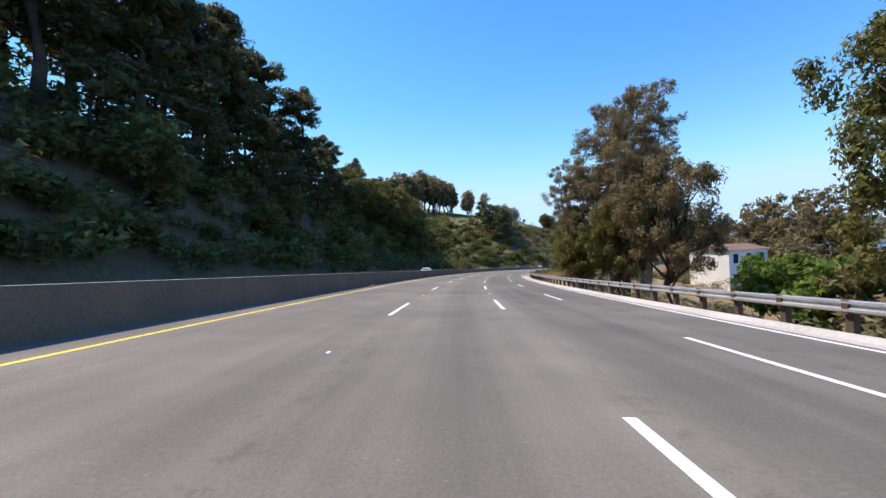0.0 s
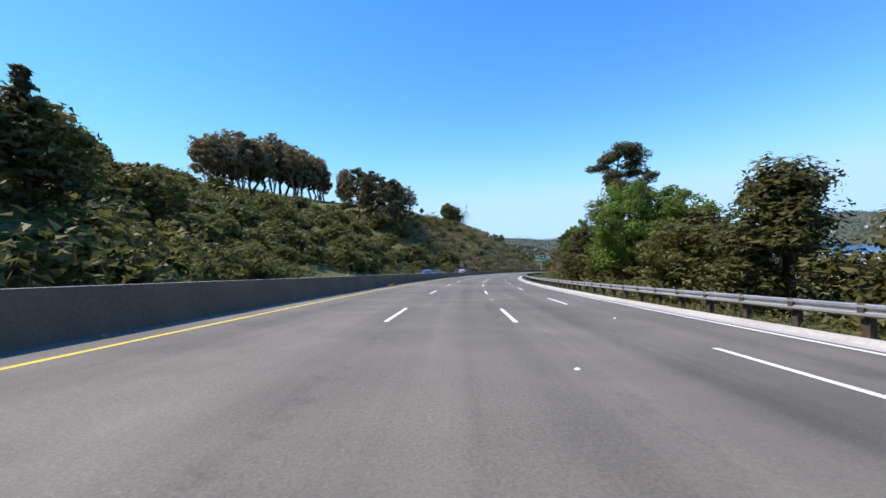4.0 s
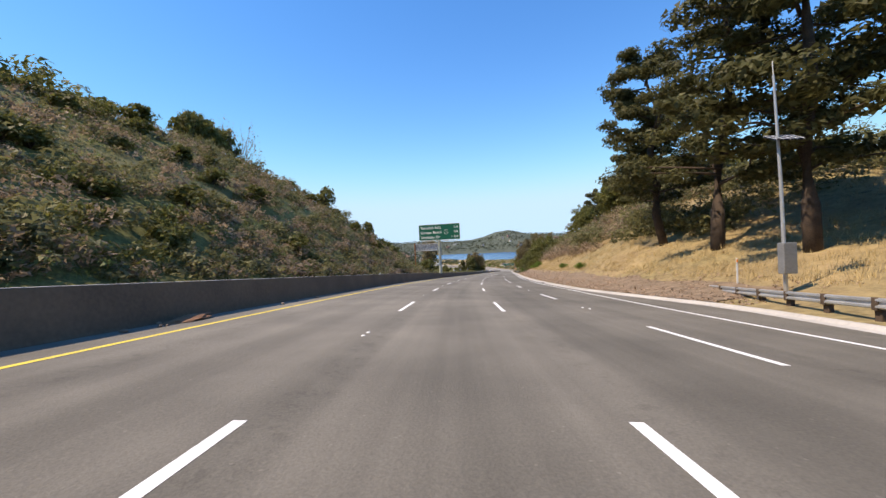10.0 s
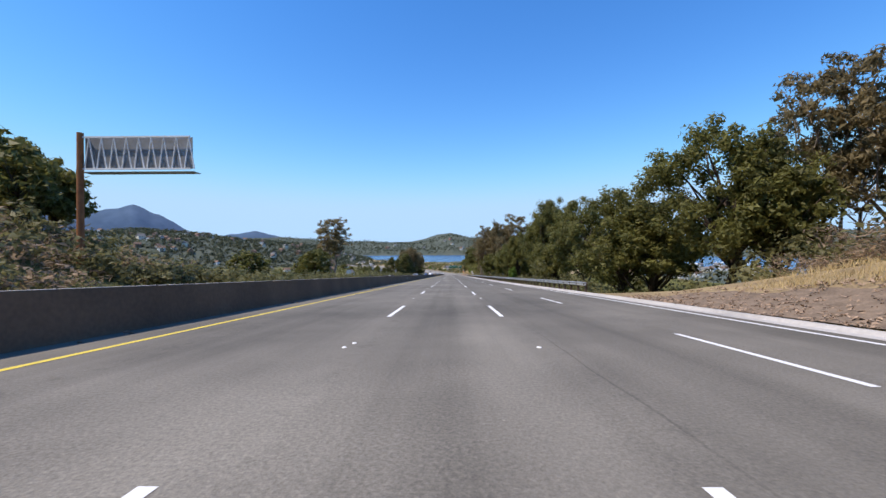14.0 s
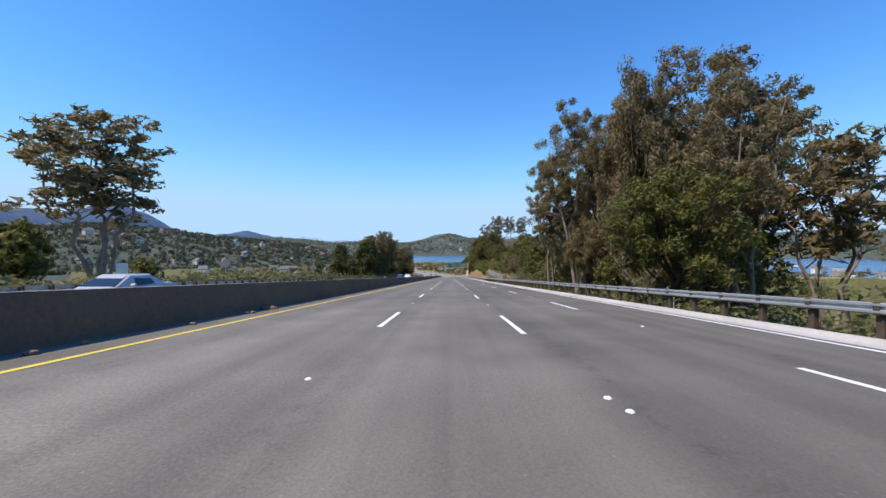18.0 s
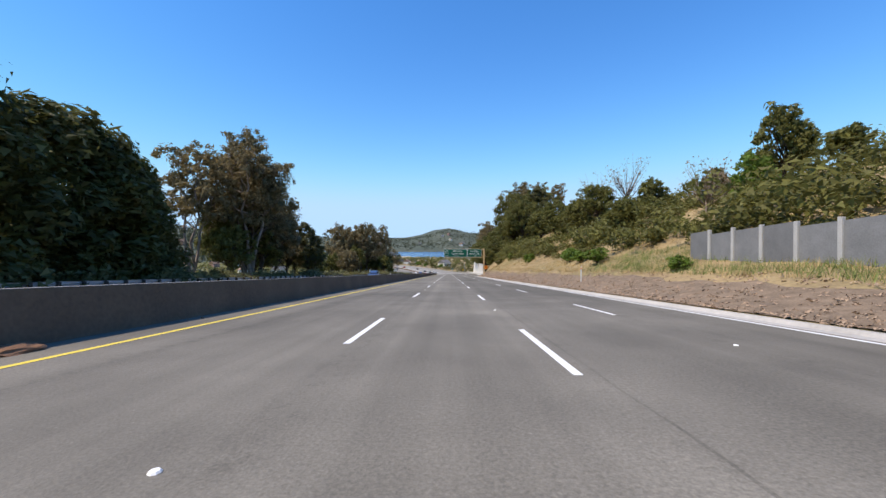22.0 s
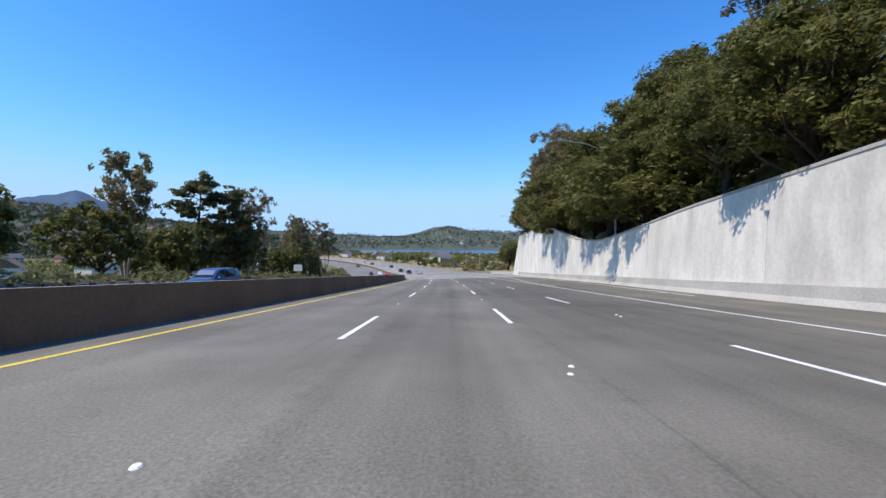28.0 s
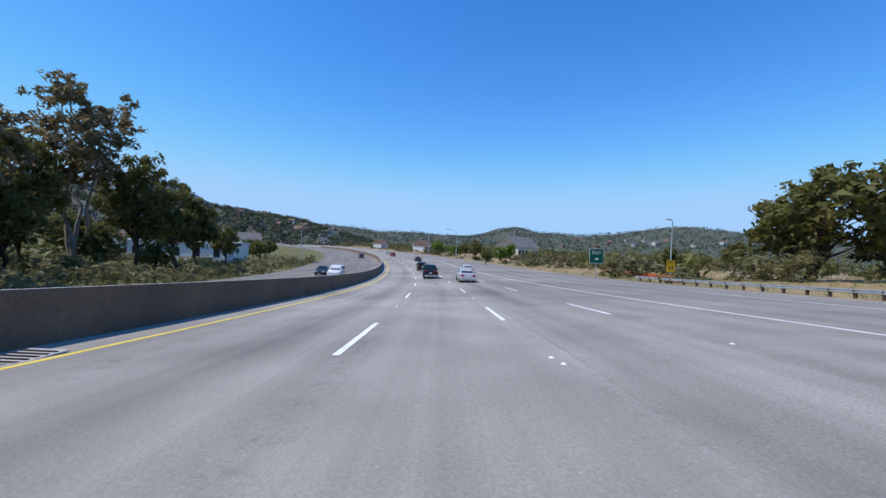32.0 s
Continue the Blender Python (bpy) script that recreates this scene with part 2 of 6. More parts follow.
SCRUB = leafy("scrub_leaves", (0.24, 0.225, 0.095), (0.11, 0.108, 0.047), 0.28)
RUSSET = leafy("russet_leaves", (0.26, 0.1, 0.06), (0.14, 0.055, 0.035))
DRY = leafy("dry_twigs", (0.42, 0.31, 0.2), (0.22, 0.16, 0.11), 0.26)


# ---- building blocks ----
def mesh_of(name, verts, faces, mats, idx=None, flat=True):
    me = bpy.data.meshes.new(name)
    me.from_pydata([tuple(v) for v in verts], [], [tuple(f) for f in faces])
    for m in mats if isinstance(mats, (list, tuple)) else [mats]:
        me.materials.append(m)
    if idx is not None:
        me.polygons.foreach_set("material_index", idx)
    if not flat:
        me.polygons.foreach_set("use_smooth", [True] * len(me.polygons))
    return me


def quads_mesh(name, v, mat):
    """A mesh of loose leaves from an array of n x corners x 3."""
    n, c = v.shape[:2]
    me = bpy.data.meshes.new(name)
    me.vertices.add(n * c)
    me.vertices.foreach_set("co", np.ascontiguousarray(v, dtype=np.float32).ravel())
    me.loops.add(n * c)
    me.loops.foreach_set("vertex_index", np.arange(n * c, dtype=np.int32))
    me.polygons.add(n)
    me.polygons.foreach_set("loop_start", np.arange(0, n * c, c, dtype=np.int32))
    me.update(calc_edges=True)
    me.materials.append(mat)
    return me


def part(name, bm, mat, parent, label=""):
    """Link a bmesh or mesh as one part of a thing."""
    if isinstance(bm, bmesh.types.BMesh):
        me = bpy.data.meshes.new(name)
        bm.to_mesh(me)
        bm.free()
        me.materials.append(mat)
    else:
        me = bm
    ob = new(name, me)
    ob.parent = parent
    if label:
        tagged(ob, label)
    return ob


def thing(name, m, label, category, group="", kind=""):
    ob = new(name)
    ob.matrix_world = m if isinstance(m, Matrix) else Matrix.Translation(m)
    return tagged(ob, label, category, group, kind)


def box(sx, sy, sz, x=0, y=0, z=0, bevel=0.0, m=None, bm=None):
    """A box of that size whose middle stands at x, y, z."""
    bm = bm or bmesh.new()
    made = bmesh.ops.create_cube(bm, size=1.0, matrix=(m or Matrix()) @ Matrix.Translation((x, y, z)) @ Matrix.Diagonal((sx, sy, sz, 1)))
    if bevel:
        es = list({e for v in made["verts"] for e in v.link_edges})
        bmesh.ops.bevel(bm, geom=es, offset=bevel, segments=1, affect="EDGES")
    return bm


def tube(points, radii, sides=7, bm=None):
    """A tapered tube along points."""
    bm = bm or bmesh.new()
    rings = []
    for i, p in enumerate(points):
        a, b = Vector(points[max(i - 1, 0)]), Vector(points[min(i + 1, len(points) - 1)])
        q = (b - a).to_track_quat("Z", "Y")
        rings.append([bm.verts.new(Vector(p) + q @ Vector((math.cos(j * math.tau / sides) * radii[i], math.sin(j * math.tau / sides) * radii[i], 0))) for j in range(sides)])
    for r, q in zip(rings, rings[1:]):
        for j in range(sides):
            bm.faces.new((r[j], r[(j + 1) % sides], q[(j + 1) % sides], q[j]))
    bm.faces.new(rings[0][::-1]), bm.faces.new(rings[-1])
    return bm


def sweep(name, profile, stations, mat, closed=True, flat=True):
    """A profile of (u, z) carried along the road through the stations s."""
    verts, faces, n = [], [], 0
    for s in stations:
        prof = profile(s) if callable(profile) else profile
        n = len(prof)
        verts += [at(s, u, z) for u, z in prof]
    for i in range(len(stations) - 1):
        for j in range(n if closed else n - 1):
            a, b = i * n + j, i * n + (j + 1) % n
            faces.append((a, a + n, b + n, b))
    if closed:
        faces += [tuple(range(n)), tuple(range((len(stations) - 1) * n + n - 1, (len(stations) - 1) * n - 1, -1))]
    return mesh_of(name, verts, faces, mat, flat=flat)


def stations(a, b, step):
    return list(np.linspace(a, b, max(2, int(round((b - a) / step)) + 1)))


def facing(s, u, dz=0.0, turn=0.0):
    """A pose on the road's ground: x to the right of the traffic, y along it."""
    p = at(s, u, dz)
    return pose(p.x, p.y, p.z, 0, 0, heading(s) + turn)


# ---- the lie of the land beside the road ----
OFFS = [0, 3, 8, 20, 45, 100, 200, 400]
RIGHT_LAND = [
    (-200, (-0.2, -0.8, -3, -8, -16, -32, -60, -75)), (72, (-0.2, -0.8, -3, -7, -14, -30, -55, -70)),
    (88, (0, 0, 0.1, 0, -5, -22, -50, -70)), (125, (0, 0.1, 0.2, 0, -5, -22, -50, -70)),
    (140, (-0.2, -0.8, -2.5, -6, -16, -34, -60, -70)), (325, (-0.2, -0.8, -2, -4, -14, -34, -60, -65)),
    (348, (0.05, 0.4, 1.2, 2.5, -4, -32, -58, -62)), (375, (0.05, 0.9, 3.6, 10, 14, -26, -55, -60)), (440, (0.05, 0.9, 3.8, 11, 18, -20, -50, -60)),
    (475, (0.05, 0.8, 3.2, 8, 13, -22, -48, -58)), (495, (0, 0, 0, 0, -5, -26, -46, -56)),
    (512, (-0.3, -1, -3, -7, -14, -28, -45, -55)), (680, (-0.3, -1, -2.5, -5, -10, -20, -32, -40)),
    (705, (-0.2, -0.4, -0.3, 1, 2, 2, -10, -25)), (735, (0.05, 0.6, 1.4, 3.5, 6, -4, -24, -30)), (765, (0.05, 0.9, 3.0, 8, 14, 2, -20, -28)),
    (860, (0.05, 1.0, 4.5, 13, 22, 22, -10, -22)), (884, (0, 0.6, 4, 12, 24, 24, -10, -20)), (900, (0, 4.2, 8, 14, 28, 26, -8, -18)),
    (1000, (0, 7.0, 10.5, 18, 32, 28, -4, -8)), (1040, (0, 9.5, 12, 18, 26, 18, 0, -2)), (1050, (0, 6, 9, 12, 14, 12, 5, 0)),
    (1060, (0, 0.1, 0.5, 1, 1.5, 1, 0, 0)), (1900, (0, 0, -0.2, -0.4, -0.5, -0.5, -0.5, -0.5))]
LEFT_LAND = [
    (-200, (0, 3, 10, 20, 28, 45, 70, 120)), (95, (0, 3, 10, 20, 28, 45, 70, 120)), (135, (0, 1.5, 5, 14, 27, 45, 75, 130)),
    (190, (0, 0.8, 2.5, 6, 16, 40, 60, 95)), (300, (0, 0.8, 3, 9, 20, 38, 60, 95)), (340, (0, 1.5, 6, 14, 28, 42, 62, 100)),
    (430, (0, 1.5, 7, 19, 36, 54, 72, 115)), (465, (0, 1.5, 7, 19, 34, 50, 62, 90)), (490, (0, 1, 4, 11, 18, 24, 22, 10)),
    (515, (0, 0.3, 0.8, 3, 9, 13, 10, 0)), (545, (-0.1, -0.3, -0.6, -1.5, -5, -13, -20, -26)), (960, (-0.1, -0.3, -0.5, -1.5, -3, -6, -9, -12)),
    (1040, (-0.1, -0.2, -0.3, -0.5, -0.8, -1, -1, -1)), (1900, (-0.1, -0.2, -0.3, -0.5, -0.8, -1, -1, -1))]
EDGE_L = -26.5


def edge_right(s):
    """Where the pavement ends on the right."""
    return float(np.interp(s, [-200, 200, 330, 350, 365, 490, 525, 690, 720, 870, 900, 950, 981, 1020, 1047, 1100, 1300, 1900], [8.45, 8.5, 8.7, 11.5, 10.0, 9.9, 9.1, 8.95, 9.55, 9.75, 14.4, 16.1, 18.6, 20.2, 24.5, 30.0, 16.0, 12.0]))


def rise(table, s, d):
    rows = [np.interp(d, OFFS, r) for _, r in table]
    return float(np.interp(s, [a for a, _ in table], rows))


def land(s, u):
    """Height of the ground over the road's plane, and its place."""
    e = edge_right(s)
    if u >= e:
        d, table = u - e, RIGHT_LAND
    elif u <= EDGE_L:
        d, table = EDGE_L - u, LEFT_LAND
    else:
        return at(s, u, 0.0)
    p = at(s, u, 0.0)
    w = min(1.0, d / 6.0)
    bumps = noise.noise((p.x * 0.05, p.y * 0.05, 3.1)) * 1.6 * w * min(1.0, d / 20) + noise.noise((p.x * 0.3, p.y * 0.3, 7.7)) * 0.25 * w
    p.z = max(p.z + rise(table, s, d) + bumps, 1.6)
    return p


def strip(name, us, sts, mat):
    verts, faces, n = [], [], len(us)
    for s in sts:
        e = edge_right(s)
        verts += [land(s, e + d if side > 0 else EDGE_L - d) for side, d in us]
    for i in range(len(sts) - 1):
        for j in range(n - 1):
            a = i * n + j
            f = (a, a + 1, a + n + 1, a + n)
            faces.append(f if us[0][0] > 0 else f[::-1])
    return mesh_of(name, verts, faces, mat, flat=False)


# ---- large structure ----
def ground_material(name, dry, earth, green, lo, hi):
    """Dry grass, green growth and bare earth in patches."""
    m = material(name, dry, earth, 0.5, 0.95, 0.9, fine=11)
    n, k = m.node_tree.nodes, m.node_tree.links
    b = n["Principled BSDF"]
    old = b.inputs["Base Color"].links[0].from_socket
    tc, patch = n.new("ShaderNodeTexCoord"), n.new("ShaderNodeTexNoise")
    patch.inputs["Scale"].default_value, patch.inputs["Detail"].default_value = 0.045, 7
    patch.inputs["Roughness"].default_value = 0.65
    k.new(tc.outputs["Object"], patch.inputs["Vector"])
    ramp = n.new("ShaderNodeValToRGB")
    ramp.color_ramp.elements[0].position, ramp.color_ramp.elements[1].position = lo, hi
    ramp.color_ramp.elements[0].color, ramp.color_ramp.elements[1].color = (0, 0, 0, 1), (1, 1, 1, 1)
    k.new(patch.outputs["Fac"], ramp.inputs[0])
    mixer = n.new("ShaderNodeMix")
    mixer.data_type = "RGBA"
    k.new(ramp.outputs[0], mixer.inputs[0])
    k.new(old, mixer.inputs[6])
    tuft, tone = n.new("ShaderNodeTexNoise"), n.new("ShaderNodeValToRGB")
    tuft.inputs["Scale"].default_value, tuft.inputs["Detail"].default_value, tuft.inputs["Roughness"].default_value = 1.7, 9, 0.75
    k.new(tc.outputs["Object"], tuft.inputs["Vector"])
    tone.color_ramp.elements[0].position, tone.color_ramp.elements[1].position = 0.36, 0.64
    tone.color_ramp.elements[0].color = (*[c * 0.5 for c in green], 1)
    tone.color_ramp.elements[1].color = (*[(c * 1.2 + d * 0.25) for c, d in zip(green, dry)], 1)
    k.new(tuft.outputs["Fac"], tone.inputs[0])
    k.new(tone.outputs[0], mixer.inputs[7])
    k.new(mixer.outputs[2], b.inputs["Base Color"])
    return m


DRY_SLOPE = ground_material("dry_slope", (0.42, 0.31, 0.155), (0.21, 0.15, 0.085), (0.2, 0.165, 0.075), 0.46, 0.62)
HILLSIDE = ground_material("green_hillside", (0.17, 0.155, 0.055), (0.085, 0.072, 0.034), (0.13, 0.128, 0.04), 0.4, 0.54)
EARTH = material("bare_earth", (0.34, 0.24, 0.17), (0.2, 0.13, 0.09), 0.8, 0.95, 0.8, fine=10)
WATER = material("bay_water", (0.05, 0.13, 0.26), (0.035, 0.1, 0.21), 0.01, 0.25, 0.3, fine=60, spec=0.5)
FAR_LAND = material("far_hills", (0.11, 0.12, 0.09), (0.05, 0.068, 0.05), 0.012, 0.95, fine=9)

sts = stations(-190, 1880, 5)


def carriageway(name, left, right, cols, a, b, mat, label):
    """Paving between two edges, with a skirt below each side; its map runs across and along the road."""
    ss, verts, faces, uvs = stations(a, b, 2.5), [], [], []
    for s in ss:
        l, r = left(s), right(s)
        us = [l, *[l + (r - l) * i / cols for i in range(cols + 1)], r]
        verts += [at(s, u, -0.6 if i in (0, cols + 2) else 0.0) for i, u in enumerate(us)]
        uvs += [(u, s) for u in us]
    n = cols + 3
    for i in range(len(ss) - 1):
        for j in range(n - 1):
            v = i * n + j
            faces.append((v, v + 1, v + n + 1, v + n))
    me = mesh_of(name, verts, faces, mat)
    layer = me.uv_layers.new(name="UVMap")
    for lp in me.loops:
        layer.data[lp.index].uv = uvs[lp.vertex_index]
    return tagged(new(name, me), label, "road", kind="structure")


carriageway("road", lambda s: -7.95, edge_right, 8, -190, 1019, ASPHALT, "grey four-lane motorway carriageway of worn asphalt")
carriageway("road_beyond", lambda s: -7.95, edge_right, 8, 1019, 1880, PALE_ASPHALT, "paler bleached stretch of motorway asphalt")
carriageway("opposite_road", lambda s: EDGE_L, lambda s: -7.95, 5, -190, 1880, OLD_ASPHALT, "worn grey asphalt carriageway beyond the median barrier")

BARRIER = [(-8.2, 0.0), (-8.18, 0.06), (-8.04, 1.07), (-8.02, 1.09), (-7.88, 1.09), (-7.86, 1.07), (-7.72, 0.06), (-7.7, 0.0)]
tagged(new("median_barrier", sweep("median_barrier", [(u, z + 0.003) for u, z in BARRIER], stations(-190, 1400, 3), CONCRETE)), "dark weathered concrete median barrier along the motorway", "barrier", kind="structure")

# added pale strip: sunlight on the barrier's top edge, put into the colour
tagged(new("barrier_top_sunlit", sweep("barrier_top_sunlit", [(-8.035, 1.096), (-8.035, 1.106), (-7.865, 1.106), (-7.865, 1.096)], stations(-190, 1400, 3), PALE_CONCRETE)), "pale strip on top of the median barrier with sunlight painted in", "barrier", kind="structure")

DASH0 = 12.0
lines = {}
# each line was painted in stretches that start afresh: (from s, shift)
LAGS = {"lane_line_1": [(-200, -0.5), (808, -3.8), (962, -4.7), (992, -4.15), (1030, -4.7)],
        "lane_line_2": [(-200, 1.6), (120, -0.45), (480, -1.7), (640, -2.4), (722, -2.8), (785, -3.6), (900, -1.15), (962, -1.7), (992, 0.1)],
        "lane_line_3": [(-200, 6.2), (480, 5.2), (640, 4.9), (785, 3.8), (880, 6.0), (975, 4.0), (1020, 1.8)]}
LINE_U = {"lane_line_1": ([-200, 760, 940, 985, 1010, 1045], [-1.78, -1.78, -2.0, -2.0, -1.9, -1.72]), "lane_line_2": ([600, 760, 930, 985, 1045], [1.95, 2.04, 2.06, 1.95, 1.93]),
          "lane_line_3": ([0, 320, 390, 640, 740, 945, 1045], [5.12, 5.15, 5.55, 5.5, 5.75, 5.8, 5.78])}
DASHES = {}
for nm, lags in LAGS.items():
    lines[nm] = tagged(new(nm), "broken white lane line painted on the asphalt", "road marking", kind="structure")
    DASHES[nm] = []
    for (s_from, lag), s_to in zip(lags, [x[0] for x in lags[1:]] + [1500]):
        for k in range(-9, 105):
            s = DASH0 + lag + 14.63 * k
            if s_from <= s < s_to:
                w = float(np.interp(s, *LINE_U[nm]))
                DASHES[nm].append((s, w))
                part("dash", sweep("dash", [(w - 0.07, 0.005), (w + 0.07, 0.005)], stations(s + 0.1, s + 4.4, 2.15), WHITE, closed=False), WHITE, lines[nm])
tagged(new("edge_line_left", sweep("edge_line_left", [(-6.42, 0.005), (-6.27, 0.005)], stations(-190, 1880, 2.5), YELLOW, closed=False)), "solid yellow line along the median shoulder", "road marking", kind="structure")
EDGE_LINE = ([-200, 200, 330, 365, 490, 525, 690, 720, 870, 940, 1100, 1900], [7.58, 7.62, 7.8, 8.75, 8.75, 8.2, 8.05, 8.7, 8.85, 10.0, 10.0, 8.0])
tagged(new("edge_line_right", sweep("edge_line_right", lambda s: [(float(np.interp(s, *EDGE_LINE)), 0.005), (float(np.interp(s, *EDGE_LINE)) + 0.15, 0.005)], stations(-190, 1880, 2.5), WHITE, closed=False)), "solid white line along the outer shoulder", "road marking", kind="structure")
tagged(new("ramp_line", sweep("ramp_line", lambda s: [(10.7 + max(0, s - 985) * 0.085, 0.005), (10.85 + max(0, s - 985) * 0.085, 0.005)], stations(975, 1100, 2.5), WHITE, closed=False)), "solid white line where the exit lane parts", "road marking", kind="structure")
tagged(new("ramp_edge_line", sweep("ramp_edge_line", lambda s: [(edge_right(s) - 2.0, 0.005), (edge_right(s) - 1.85, 0.005)], stations(960, 1110, 2.5), WHITE, closed=False)), "solid white line along the exit lane", "road marking", kind="structure")

DS_R = [0, 0.6, 1.5, 3, 5, 8, 12, 16, 20, 26, 34, 45, 60, 80, 100, 130, 165, 200, 260, 330, 400]
for a, b, m, words_ in ((-190, 140, DRY_SLOPE, "dry grassy slopes and verges with patches of green"), (140, 344, HILLSIDE, "overgrown green slope falling away below the guardrail"), (344, 500, DRY_SLOPE, "dry grassy bank with patches of green"),
                        (500, 704, HILLSIDE, "overgrown green slope below the guardrail"), (704, 1880, DRY_SLOPE, "dry grassy bank and flats with patches of green")):
    tagged(new("ground_right", strip("ground_right", [(1, d) for d in DS_R if d <= 260], stations(a, b, 4), m)), words_, "hillside", kind="structure")
CLIFF = ground_material("cliff_earth", (0.19, 0.125, 0.07), (0.1, 0.065, 0.038), (0.12, 0.095, 0.045), 0.5, 0.62)
tagged(new("ground_cliff", strip("ground_cliff", [(-1, d) for d in DS_R], stations(-190, 146, 4), CLIFF)), "steep brown earth and rock face below the pines", "hillside", kind="structure")
tagged(new("ground_left", strip("ground_left", [(-1, d) for d in DS_R], stations(146, 1880, 4), HILLSIDE)), "steep green and brown hillside cut beside the motorway", "hillside", kind="structure")
tagged(new("water", mesh_of("water", [(-6000, -6000, 0), (7000, -6000, 0), (7000, 6000, 0), (-6000, 6000, 0)], [(0, 1, 2, 3)], WATER)), "calm blue water of a wide bay", "water", kind="structure")


# ---- trees and shrubs ----
RNG = np.random.default_rng(5)


def leaves(centres, radii, count, size, rng, squash=1.0, up=0.0, shell=0.5, slim=1.0):
    """Quads of foliage round clump centres, thickest towards each clump's skin."""
    c = np.repeat(np.asarray(centres, float), count, axis=0)
    r = np.repeat(np.asarray(radii, float), count)
    n = len(c)
    d = rng.normal(size=(n, 3))
    d /= np.linalg.norm(d, axis=1, keepdims=True)
    rad = r * (shell + (1.12 - shell) * rng.random(n) ** 0.7)
    p = c + d * rad[:, None] * np.array([1, 1, squash])
    nor = d * 1.0 + rng.normal(size=(n, 3)) * 0.42 + np.array([0, 0, up])
    nor /= np.linalg.norm(nor, axis=1, keepdims=True)
    t = np.cross(nor, rng.normal(size=(n, 3)))
    t /= np.linalg.norm(t, axis=1, keepdims=True)
    b = np.cross(nor, t)
    a = size * (0.6 + 0.8 * rng.random(n))[:, None]
    w = a * (0.3 + 0.22 * rng.random(n))[:, None] * slim
    bend = nor * a * 0.25
    return np.stack([p - t * a - b * w, p + t * a + bend, p + b * w * 1.6 - t * a * 0.15], axis=1)


def crook(rng, a, b, n=4, wob=0.08):
    a, b = np.asarray(a, float), np.asarray(b, float)
    L = np.linalg.norm(b - a)
    return [tuple(a + (b - a) * i / n + (rng.normal(size=3) * wob * L * 0.5 if 0 < i < n else 0)) for i in range(n + 1)]


